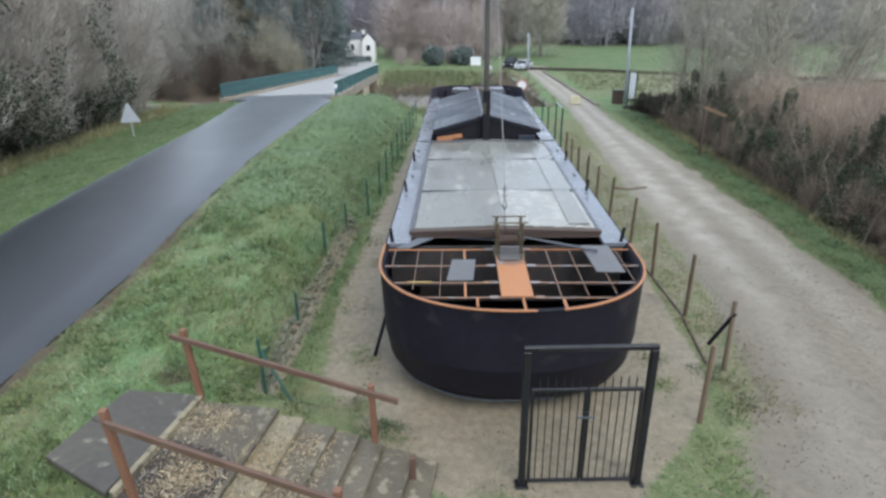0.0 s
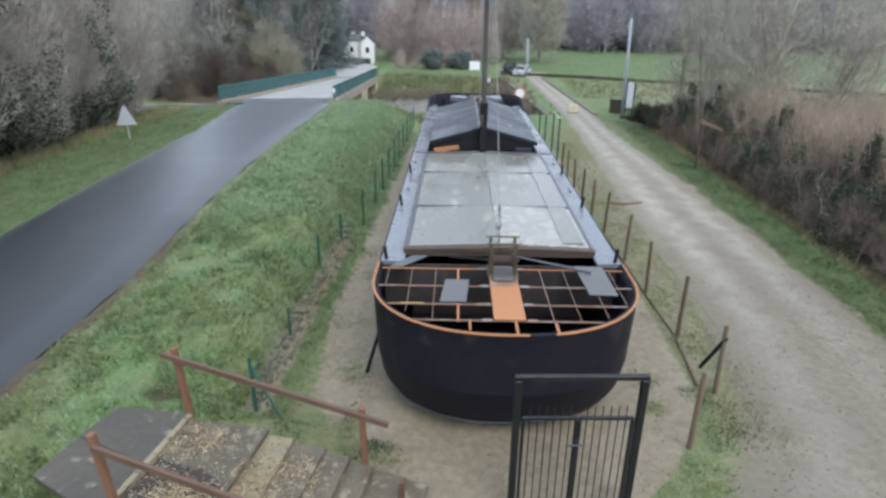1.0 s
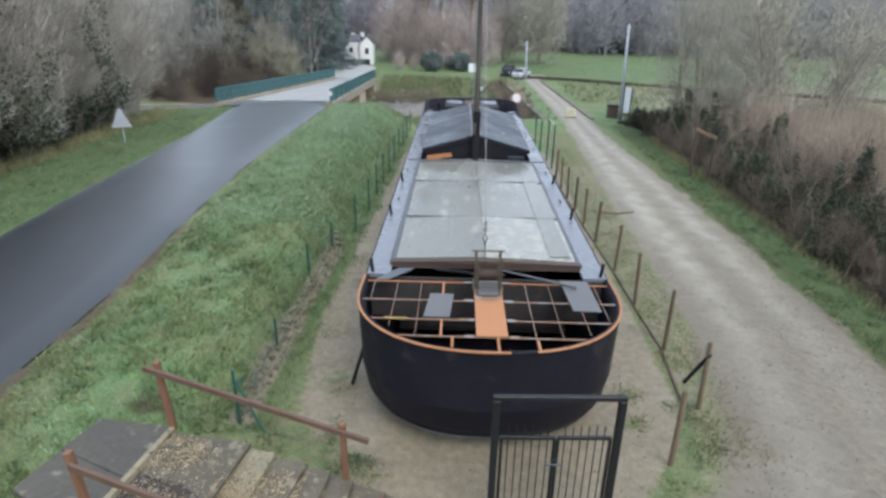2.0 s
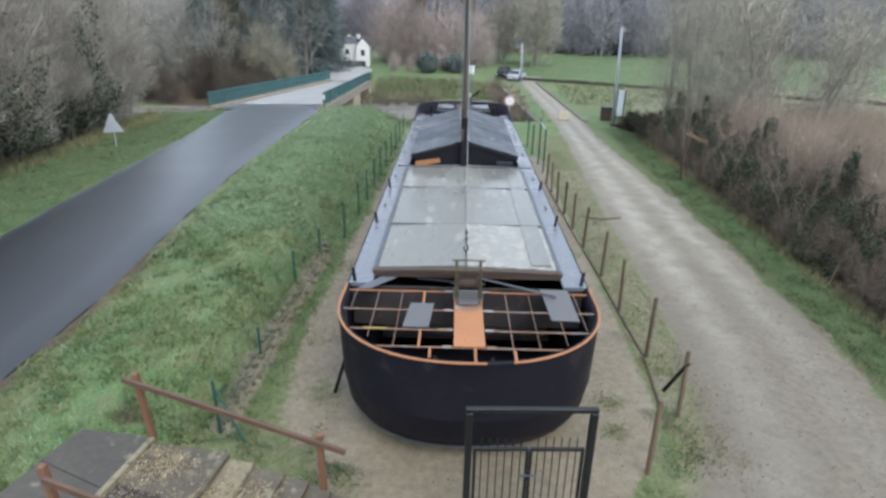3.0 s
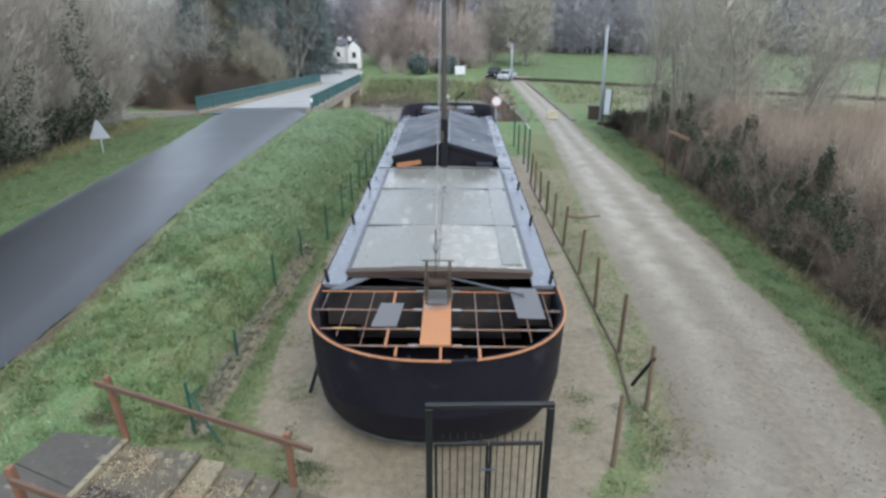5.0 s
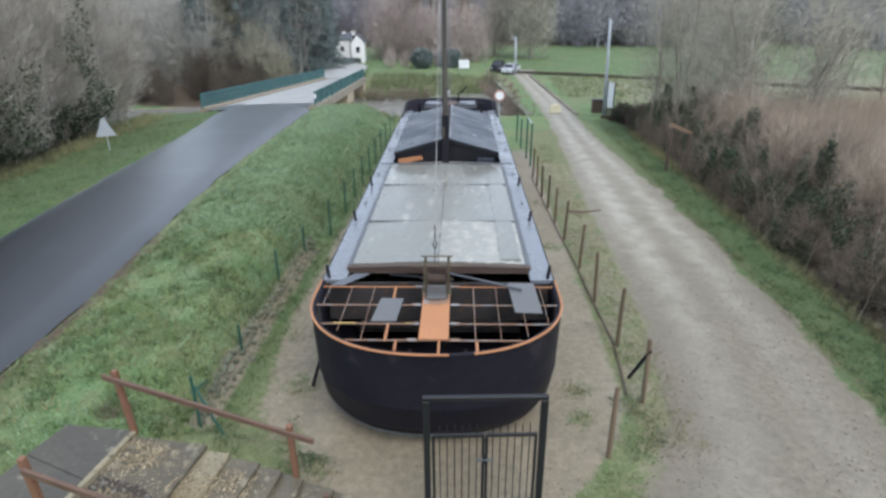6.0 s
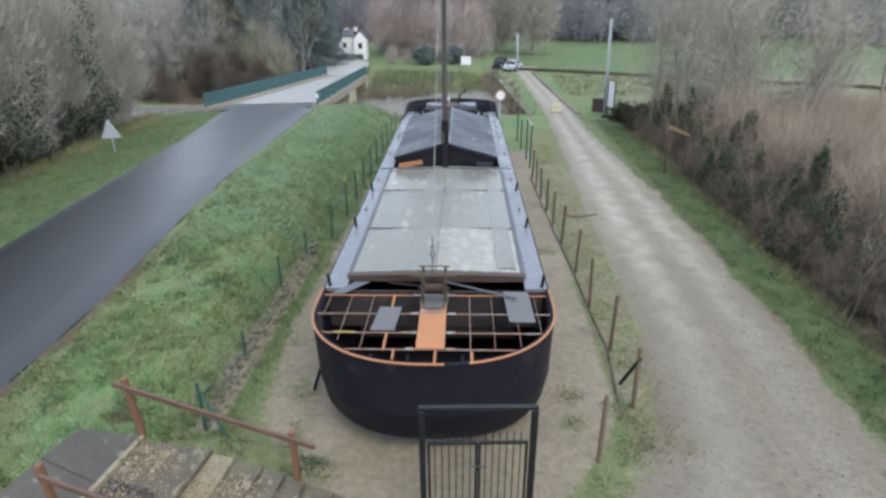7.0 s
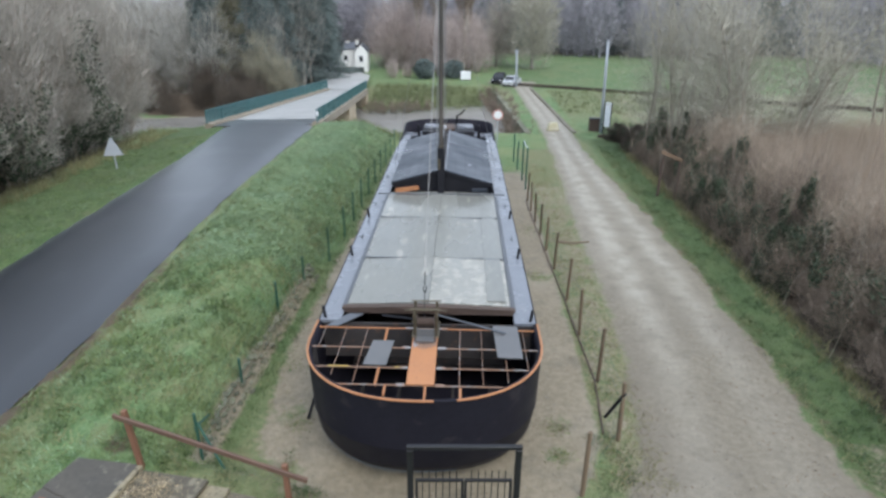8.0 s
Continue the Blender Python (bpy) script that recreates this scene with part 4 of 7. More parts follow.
def build_mast():
    x, y, h = -0.02, 10.98, 11.2
    part("tabernacle", boxed(x - 0.11, x + 0.11, y - 0.12, y + 0.14, RIM, 3.75, bev=0.012), M_BLACK, barge, "black mast case")
    n = 14
    part("mast", tubed([(x - 0.02 * (i / n), y + 0.1, 2.3 + (h - 2.3) * i / n) for i in range(n + 1)], [0.082 - 0.028 * i / n for i in range(n + 1)], 12), M_MAST, barge, "tall weathered wooden mast", smooth=True)
    part("mast_band", tubed([(x, y + 0.1, 3.70), (x, y + 0.1, 3.80)], 0.105, 12), M_BRASS, barge)
    part("mast_block", boxed(x - 0.10, x - 0.02, y - 0.22, y - 0.12, 3.05, 3.40, bev=0.02), M_BRASS, barge, "worn wooden pulley block")
    part("mast_light", boxed(x + 0.08, x + 0.16, y + 0.02, y + 0.10, 4.35, 4.47, bev=0.02), M_SIGNWHITE, barge, "small white lamp")
    top = (x - 0.02, y + 0.05, h - 0.3)
    part("forestay", tubed([(-0.05, 2.81, RIM + 1.06), tuple(top)], 0.008, 5), M_WIRE, barge, "thin steel forestay")
    for dx in (-0.17, -0.13, 0.13, 0.19):
        part("halyard", tubed([(x + dx, y - 0.05, 3.2), (x + dx * 0.3, y, h - 0.2)], 0.009, 5), M_WIRE, barge, "slack halyard")
    for s in (-1, 1):
        part("shroud", tubed([(s * 1.95, 14.5, RIM + 0.1), top], 0.007, 5), M_WIRE, barge, "thin steel shroud")


build_mast()
part("prop", tubed([(-2.26, 2.25, 0.80), (-2.50, 2.0, 0.02)], 0.035, 8), M_BLACK, barge, "slanting black prop under the hull")

# added thin tube: draws the pale line of the hull's lower edge
low = [(x, y) for x, y in outline(24, 18, 0.315, 0.205, 0.6) if y < 2.2]
part("rope", tubed([(x * 1.005, y - 0.012, 0.27 + 0.02 * math.sin(3 * x)) for x, y in low[1:15]], 0.006, 6), M_EDGELINE, barge, "thin pale blue line marking the hull's lower edge")
part("strap", boxed(-1.72, -1.34, 0.966, 0.996, RIM - 0.004, RIM + 0.004), M_STRAP, barge, "yellow webbing strap on a beam")
part("strap", boxed(-0.50, -0.34, 0.966, 0.994, RIM - 0.004, RIM + 0.004), M_STRAP, barge, "yellow webbing strap on a beam")


def gz(x, y):
    return float(ground_z(x, y))


# ---- gate in front of the barge ----
def build_gate():
    g = thing("gate", "black double-leaf metal gate in a tall frame", "gate", pose(0.09, 5.90, 0.0, 0, 0, 3.2))
    w = 1.60
    for x in (0.0, w):
        part("gate_post", boxed(x - 0.046, x + 0.046, -0.046, 0.046, -0.05, 2.18, bev=0.006), M_GATE, g)
        part("post_foot", boxed(x - 0.09, x + 0.09, -0.09, 0.09, -0.02, 0.03, bev=0.006), M_GATE, g)
    part("top_bar", boxed(-0.046, w + 0.046, -0.035, 0.035, 2.181, 2.245, bev=0.006), M_GATE, g)
    mid = 0.805
    for x0, x1 in ((0.075, mid - 0.008), (mid + 0.008, w - 0.075)):
        leaf = part("gate_leaf", boxed(x0, x1, -0.02, 0.02, 0.07, 0.11, bev=0.003), M_GATE, g, "barred gate leaf, closed")
        part("leaf_rail", boxed(x0, x1, -0.02, 0.02, 1.565, 1.61, bev=0.003), M_GATE, leaf)
        for x in (x0 + 0.016, x1 - 0.016):
            part("leaf_stile", boxed(x - 0.02, x + 0.02, -0.018, 0.018, 0.112, 1.563, bev=0.003), M_GATE, leaf)
        n = 6
        for i in range(n):
            x = x0 + (x1 - x0) * (i + 1) / (n + 1)
            part("bar", tubed([(x, 0, 0.11), (x, 0, 1.74), (x, 0, 1.80)], [0.0085, 0.0085, 0.001], 6), M_GATE, leaf)
    part("latch", boxed(mid - 0.12, mid + 0.12, -0.045, -0.022, 1.16, 1.19, bev=0.003), M_TRIM, g, "steel sliding latch")
    part("lock_case", boxed(mid - 0.035, mid + 0.035, -0.04, 0.03, 1.09, 1.26, bev=0.004), M_GATE, g)


build_gate()


# ---- steps up to the road, with two wooden handrails ----
STEP_M = pose(-4.78, 6.86, 0, 0, 0, -8)


def build_steps():
    st = thing("steps", "worn stone garden steps strewn with dry litter", "steps", STEP_M)
    edges = (0.0, 1.26, 1.70, 2.12, 2.54, 2.93, 3.34, 3.72)
    tops = (0.60, 0.50, 0.42, 0.34, 0.25, 0.15, 0.05)
    for i, (a, b, t) in enumerate(zip(edges, edges[1:], tops)):
        skew = 0.05 * math.sin(i * 2.1)
        mat = M_STEPPALE if i == 1 else M_STEP
        bm = bmesh.new()
        plate(bm, [(a - 0.05 + skew, 0.02), (a - 0.05, -2.0), (b + 0.03, -2.02), (b + 0.03 - skew, 0.04 - 0.02 * i)], t - 0.07, t)
        bmesh.ops.bevel(bm, geom=list(bm.edges), offset=0.012, segments=1, affect="EDGES")
        part("tread", bm, mat, st)
        part("riser", boxed(a - 0.02, b - 0.02, -1.98, 0.0, t - 0.5, t - 0.068), M_STONE, st)
    for k, poly in enumerate(([(-1.30, -0.72), (-0.05, -1.02), (0.02, 0.06), (-1.22, 0.0)], [(-1.36, -1.50), (-0.10, -1.95), (-0.05, -1.022), (-1.30, -0.722)])):
        bm = plate(bmesh.new(), poly, 0.57, 0.68 - 0.012 * k)
        bmesh.ops.bevel(bm, geom=list(bm.edges), offset=0.014, segments=1, affect="EDGES")
        part("landing_slab", bm, M_LANDING, st, "dark grey-brown landing slab")
    # the top tread's near half lies bare: dark soil between the stones
    soil = bmesh.new()
    plate(soil, [(0.06, -0.86), (0.05, -1.97), (1.24, -1.97), (1.20, -1.12), (0.75, -0.92)], 0.595, 0.612)
    bmesh.ops.bevel(soil, geom=list(soil.edges), offset=0.008, segments=1, affect="EDGES")
    part("soil_bed", soil, M_SOIL, st, "dark damp soil with pale mossy litter")
    part("landing_nose", boxed(-0.055, 0.035, -1.93, 0.05, 0.50, 0.686, bev=0.014), M_STEPPALE, st, "pale worn edge of the landing")
    part("landing_base", boxed(-1.24, -0.05, -1.2, 0.0, 0.05, 0.568), M_STONE, st)


build_steps()


def build_handrail(a_foot, a_top, b_foot, b_top, over, label):
    h = thing("handrail", label, "handrail", pose(a_foot[0], a_foot[1], a_foot[2]), "handrails of the steps")
    o = Vector(a_foot)
    for f, t in ((a_foot, a_top), (b_foot, b_top)):
        f, t = Vector(f) - o, Vector(t) - o
        f.z -= 0.3
        bm = bmesh.new()
        beam(bm, f, t, 0.085, 0.085)
        bmesh.ops.bevel(bm, geom=list(bm.edges), offset=0.007, segments=1, affect="EDGES")
        part("post", bm, M_RAILPOST, h)
    d = (Vector(b_top) - Vector(a_top))
    s = Vector((0.03, -0.08, 0))
    p = Vector(a_top) - o + Vector((0, 0, -0.13)) + s
    bm = bmesh.new()
    beam(bm, p - d * over[0], p + d * (1 + over[1]) + Vector((0, 0, 0.02)), 0.05, 0.09)
    bmesh.ops.bevel(bm, geom=list(bm.edges), offset=0.006, segments=1, affect="EDGES")
    part("rail", bm, M_RAILWOOD, h, "square-sawn wooden rail")


build_handrail((-4.77, 6.93, 0.62), (-4.86, 6.93, 1.83), (-2.02, 6.46, 0.20), (-2.03, 6.46, 1.25), (0.075, 0.13), "red-brown wooden handrail beside stone steps")
build_handrail((-4.70, 4.86, 0.62), (-4.80, 4.86, 2.0), (-2.05, 4.42, 0.20), (-2.07, 4.42, 1.34), (0.0, 0.05), "red-brown wooden handrail on the near side of the steps")


# ---- fences ----
def wires(parent, pts, heights, every=0.16, tall=(0.05, 1.15), mat=None, r=0.0016):
    """Strands and thin uprights of a wire net, hung between posts."""
    bm = bmesh.new()
    for h in heights:
        for p, q in zip(pts, pts[1:]):
            beam(bm, (p[0], p[1], p[2] + h), (q[0], q[1], q[2] + h), r * 2, r * 2)
    for p, q in zip(pts, pts[1:]):
        p, q = Vector(p), Vector(q)
        n = max(1, int((q - p).length / every))
        for i in range(1, n):
            c = p.lerp(q, i / n)
            box(bm, c.x - r * 0.7, c.x + r * 0.7, c.y - r * 0.7, c.y + r * 0.7, c.z + tall[0], c.z + tall[1])
    part("wire_net", bm, mat, parent, "thin wire netting", kind="stuff")


def build_right_fence():
    rows = [(3.02, 7.30, 1.42), (3.99, 8.80, 1.39), (3.95, 10.80, 1.40), (3.86, 12.88, 1.36), (3.80, 14.85, 1.34), (3.68, 17.0, 1.32), (3.60, 18.6, 1.25), (3.54, 20.1, 1.22), (3.48, 21.5, 1.22), (3.42, 22.8, 1.25), (3.38, 24.2, 1.25)]
    f = thing("post_and_wire_fence", "brown wooden fence posts with wire netting", "fence", pose(0, 0, 0))
    rng = random.Random(5)
    pts = []
    for i, (x, y, h) in enumerate(rows):
        z = gz(x, y)
        lean = (rng.uniform(-0.05, 0.05), rng.uniform(-0.05, 0.05))
        if i == 1:
            lean = (-0.03, 0.03)
        bm = tubed([(x, y, z - 0.3), (x + lean[0] * 0.5, y + lean[1] * 0.5, z + h * 0.5), (x + lean[0], y + lean[1], z + h)], [0.046, 0.043, 0.038], 8)
        part("fence_post", bm, M_POST, f)
        pts.append((x, y, z))
    wires(f, pts[1:], (0.06, 0.45, 0.85, 1.15), 0.2, (0.05, 1.16), M_MESHWIRE)
    wires(f, pts[:2], (0.3, 0.7, 1.1), 0.25, (0.05, 1.12), M_MESHWIRE)
    part("brace", tubed([(3.99, 8.80, 1.16), (3.72, 9.0, 0.42)], 0.035, 8), M_BLACK, f, "dark slanting brace")
    part("branch_bar", tubed([(3.72, 17.0, 0.98), (4.2, 17.02, 0.93), (4.75, 17.08, 0.98)], [0.04, 0.035, 0.025], 8), M_POST, f, "horizontal branch nailed to a post")
    # kerb board along the foot of the fence
    feet = [(3.79, 8.98, 0)] + rows[2:]
    for a, b in zip(feet, feet[1:]):
        bm = bmesh.new()
        beam(bm, (a[0] - 0.06, a[1], gz(a[0], a[1]) - 0.012), (b[0] - 0.06, b[1], gz(b[0], b[1]) - 0.012), 0.035, 0.09)
        part("gravel_board", bm, M_COAMING, f, "dark earth-stained board")


build_right_fence()


def build_green_gate():
    g = thing("garden_gate", "slim dark green metal gate posts on the grass", "gate", pose(0, 0, 0))
    for x, y, h in ((3.42, 25.9, 1.95), (3.36, 27.4, 1.95), (3.25, 29.3, 1.5), (3.16, 31.0, 1.5)):
        part("post", boxed(x - 0.035, x + 0.035, y - 0.035, y + 0.035, -0.05, h, bev=0.006), M_GREENPOST, g)
    part("top_rail", tubed([(3.36, 27.4, 1.94), (3.42, 25.9, 1.94)], 0.024), M_SIGN, g)
    wires(g, [(3.42, 25.9, 0), (3.36, 27.4, 0), (3.25, 29.3, 0), (3.16, 31.0, 0)], (0.2, 0.7, 1.3), 0.2, (0.1, 1.32), M_MESHWIRE)


build_green_gate()


def build_left_fence():
    f = thing("wire_fence", "green plastic-coated fence posts with wire netting", "fence", pose(0, 0, 0))
    rows = [(-4.02, 7.55), (-4.04, 9.7), (-4.16, 12.7), (-4.08, 14.9), (-3.86, 17.2)]
    y = 19.4
    while y < 35:
        rows.append((-3.80 + 0.006 * (y - 19), y))
        y += 1.75
    pts = []
    for i, (x, y) in enumerate(rows):
        z = gz(x, y)
        h = 1.1 if i == 0 else (0.78 if i < 4 else 1.2)
        part("fence_post", tubed([(x, y, z - 0.2), (x, y, z + h)], 0.027, 8), M_GREENPOST, f)
        pts.append((x, y, z))
    wires(f, pts, (0.05, 0.4, 0.8, 1.18), 0.15, (0.04, 1.2), M_MESHWIRE)
    part("brace", tubed([(-4.02, 7.6, 0.95 + gz(-4.02, 7.55) * 0.6), (-3.38, 7.25, 0.05)], 0.022, 8), M_GREENPOST, f, "slanting green brace")
    part("brace", tubed([(-4.02, 7.5, 0.9 + gz(-4.02, 7.55) * 0.6), (-4.2, 8.4, 0.6)], 0.022, 8), M_GREENPOST, f, "slanting green brace")


build_left_fence()


# ---- bridge ----
FALL = Matrix.Translation((0, 33.2, 1.42)) @ Matrix.Rotation(-math.atan(1.02 / 21.3), 4, "X") @ Matrix.Translation((0, -33.2, -1.58))


def build_bridge():
    b = thing("bridge", "pale concrete road bridge over the canal", "bridge", pose(0, 0, 0))
    z = 1.58
    near, far = ((-14.3, 32.0), (-8.1, 33.2)), ((-12.75, 54.5), (-8.95, 54.5))

    def edge(t, side):
        a, c = near[side], far[side]
        return (a[0] + (c[0] - a[0]) * t, a[1] + (c[1] - a[1]) * t)
    quad = [edge(0, 0), edge(0, 1), edge(1, 1), edge(1, 0)]

    def lane(t0, t1):
        return [(edge(t0, 0)[0] + 0.42, edge(t0, 0)[1]), (edge(t0, 1)[0] - 0.42, edge(t0, 1)[1]), (edge(t1, 1)[0] - 0.42, edge(t1, 1)[1]), (edge(t1, 0)[0] + 0.42, edge(t1, 0)[1])]
    part("deck", plate(bmesh.new(), quad, z - 0.30, z - 0.03), M_CONCRETE, b)
    part("asphalt_apron", plate(bmesh.new(), lane(0, 0.115), z - 0.028, z + 0.004), M_ROAD, b, "wet asphalt carried onto the bridge")
    part("road_surface", plate(bmesh.new(), lane(0.115, 1), z - 0.028, z), M_BRIDGEROAD, b, "pale wet bridge surface")
    for s in (0, 1):
        a0, a1 = edge(0, s), edge(1, s)
        d = 0.40 if s == 0 else -0.40
        part("footway", plate(bmesh.new(), [a0, (a0[0] + d, a0[1]), (a1[0] + d, a1[1]), a1], z - 0.026, z + 0.12), M_CONCRETE, b, "stained concrete kerb")
        part("edge_beam", plate(bmesh.new(), [(a0[0] - d * 0.2, a0[1]), (a0[0], a0[1]), (a1[0], a1[1]), (a1[0] - d * 0.2, a1[1])], z - 0.34, z + 0.13), M_CONCRETE, b)
    for t, th, deep in ((0.05, 1.2, -2.0), (0.17, 0.7, -3.0), (0.60, 2.6, -3.0), (0.97, 1.0, -2.0)):
        l, r = edge(t, 0), edge(t, 1)
        part("pier", boxed(l[0] + 0.25, r[0] + 0.07, l[1] - th / 2, l[1] + th / 2, deep, z - 0.35, bev=0.03), M_PIER, b, "ochre-stained bridge pier")
    # the whole bridge falls gently towards the far bank
    b.matrix_basis = FALL
    for s in (0, 1):
        rl = thing("bridge_railing", "teal-painted metal bridge railing", "railing", FALL @ pose(0, 0, z + 0.12), "bridge railings")
        n = 12
        d = 0.08 if s == 0 else -0.08
        P = [Vector((edge(i / n, s)[0] + d, edge(i / n, s)[1], 0)) for i in range(n + 1)]
        for p in P:
            part("post", boxed(p.x - 0.04, p.x + 0.04, p.y - 0.04, p.y + 0.04, 0, 0.74, bev=0.006), M_TEAL, rl)
        for h, w in ((0.74, 0.07), (0.44, 0.035), (0.10, 0.04)):
            bm = bmesh.new()
            beam(bm, P[0] + Vector((0, 0, h)), P[-1] + Vector((0, 0, h)), w, w)
            part("rail", bm, M_TEAL, rl)
        bm = bmesh.new()
        m = 150
        for i in range(m):
            p = P[0].lerp(P[-1], (i + 0.5) / m)
            box(bm, p.x - 0.012, p.x + 0.012, p.y - 0.045, p.y + 0.045, 0.10, 0.72)
        part("baluster_infill", bm, M_TEAL, rl, "close-set flat balusters", kind="stuff")
        if s == 1:
            part("reflector", boxed(P[0].x - 0.02, P[0].x + 0.10, P[0].y - 0.07, P[0].y - 0.045, 0.40, 0.64, bev=0.004), M_SIGNWHITE, rl, "small white reflector plate")


build_bridge()


# ---- signs, poles, boards ----
def build_triangle_sign():
    x, y = -14.9, 23.9
    z = gz(x, y)
    s = thing("road_sign", "grey back of a triangular road sign on a post", "road sign", pose(x, y, z, 0, 0, 18))
    part("post", tubed([(0, 0, -0.2), (0, 0, 1.30)], 0.03, 8), M_SIGN, s)
    bm = bmesh.new()
    a = [bm.verts.new((px, -0.04, pz)) for px, pz in ((-0.40, 0.62), (0.40, 0.62), (0.04, 1.40), (-0.04, 1.40))]
    b = [bm.verts.new((px, -0.065, pz)) for px, pz in ((-0.40, 0.62), (0.40, 0.62), (0.04, 1.40), (-0.04, 1.40))]
    bm.faces.new(a), bm.faces.new(b[::-1])
    for i in range(4):
        bm.faces.new((a[i], a[(i + 1) % 4], b[(i + 1) % 4], b[i]))
    part("plate", bm, M_SIGN, s, "triangular metal plate seen from behind")


build_triangle_sign()


def build_round_sign():
    x, y = 2.38, 35.2
    z = gz(x, y)
    s = thing("road_sign", "round white sign with a faded red ring", "road sign", pose(x, y, z))
    part("post", tubed([(0, 0, -0.2), (0, 0, 2.0)], 0.035, 8), M_SIGN, s)
    part("ring", tubed([(0, -0.05, 1.78), (0, -0.075, 1.78)], 0.33, 28), M_SIGNRED, s, "faded red ring")
    part("disc", tubed([(0, -0.074, 1.78), (0, -0.082, 1.78)], 0.24, 28), M_SIGNWHITE, s, "white disc")


build_round_sign()


def build_pole(x, y, h, r, label):
    p = thing("utility_pole", label, "pole", pose(x, y, gz(x, y)), "utility poles")
    part("shaft", tubed([(0.06, 0, -0.3), (0, 0, h * 0.5), (-0.08, 0, h)], [r, r * 0.85, r * 0.7], 10), M_POLE, p, smooth=True)
    part("cap", tubed([(-0.08, 0, h), (-0.08, 0, h + 0.04)], r * 0.9, 10), M_POLE, p)
    part("insulator", boxed(-0.26, 0.1, -0.03, 0.03, h - 0.22, h - 0.17, bev=0.004), M_POLE, p)


build_pole(9.35, 38.9, 5.83, 0.105, "tall pale grey pole beside the track")
build_pole(5.1, 60.8, 3.6, 0.11, "pale grey pole by the parked cars")


def build_info_panel():
    s = thing("notice_board", "white notice board in a dark frame beside the pole", "notice board", pose(9.62, 38.3, gz(9.62, 38.3), 0, 0, -73))
    for x in (-0.42, 0.42):
        part("post", boxed(x - 0.03, x + 0.03, -0.03, 0.03, -0.2, 2.15, bev=0.006), M_BLACK, s)
    part("panel", boxed(-0.36, 0.36, -0.02, 0.02, 0.52, 2.12, bev=0.006), M_SIGNWHITE, s, "plain white panel")
    part("foot_rail", boxed(-0.36, 0.36, -0.03, 0.03, 0.36, 0.44), M_BLACK, s)
    c = thing("cabinet", "dark roadside cabinet on the grass", "cabinet", pose(9.05, 39.5, gz(9.05, 39.5)))
    part("body", boxed(-0.32, 0.32, -0.26, 0.26, 0, 0.82, bev=0.02), M_COAMING, c)
    part("lid", boxed(-0.36, 0.36, -0.30, 0.30, 0.822, 0.88, bev=0.015), M_BLACK, c)
    for i in range(4):
        x, y = 9.55 + 0.36 * i, 37.5 - 0.15 * i
        l = thing("log", "dark wet log lying on the verge", "log", pose(x, y, gz(x, y) + 0.1, 0, 0, 4 + 9 * i), "logs on the verge")
        part("bark", tubed([(-0.6, 0, 0), (0.0, 0.03, 0.02), (0.6, 0, 0)], [0.10, 0.11, 0.09], 9), M_COAMING, l)


build_info_panel()


def build_block():
    b = thing("barrier_block", "pale yellowish concrete block on the track", "barrier block", pose(6.3, 39.5, gz(6.3, 39.5), 0, 0, 12))
    bm = bmesh.new()
    box(bm, -0.42, 0.42, -0.22, 0.22, 0, 0.55)
    for v in bm.verts:
        if v.co.z > 0.3:
            v.co.x *= 0.72
            v.co.y *= 0.6
    bmesh.ops.bevel(bm, geom=list(bm.edges), offset=0.05, segments=2, affect="EDGES")
    part("block", bm, M_PALEYELLOW, b)


build_block()


def build_wooden_board():
    b = thing("wooden_frame", "weathered orange-brown timber on posts in the hedge", "timber frame", pose(9.75, 25.2, gz(9.75, 25.2)))
    for x, h in ((-0.42, 1.9), (0.36, 1.66)):
        part("post", boxed(x - 0.05, x + 0.05, -0.05, 0.05, -0.2, h, bev=0.006), M_COAMING, b)
    bm = bmesh.new()
    beam(bm, (-0.55, -0.04, 2.12), (0.42, -0.04, 1.72), 0.11, 0.14)
    bmesh.ops.bevel(bm, geom=list(bm.edges), offset=0.008, segments=1, affect="EDGES")
    part("top_beam", bm, M_REEDWOOD, b, "orange-brown sloping beam")


build_wooden_board()


def build_white_board():
    s = thing("notice_board", "plain white board standing by the far bank", "notice board", pose(-0.05, 65.0, gz(0, 65)))
    part("panel", boxed(-0.55, 0.55, -0.03, 0.03, 0.12, 1.0, bev=0.008), M_SIGNWHITE, s)
    for x in (-0.45, 0.45):
        part("post", boxed(x - 0.04, x + 0.04, 0.032, 0.10, -0.2, 0.95), M_SIGN, s)


build_white_board()


# ---- lock kerbs along the track ----
def build_kerbs():
    x0, x1 = 7.65, 6.55
    k = thing("kerb_wall", "low grey stone kerb along the track", "kerb", kind="structure")
    n = 11
    for j in range(n):
        t0, t1 = j / n, (j + 0.97) / n
        bm = bmesh.new()
        a = (x0 + (x1 - x0) * t0, 38.8 + 21 * t0)
        c = (x0 + (x1 - x0) * t1, 38.8 + 21 * t1)
        plate(bm, [(a[0] - 0.14, a[1]), (a[0] + 0.14, a[1]), (c[0] + 0.14, c[1]), (c[0] - 0.14, c[1])], -0.3, 0.07)
        part("kerb_stone", bm, M_STEP, k)


build_kerbs()


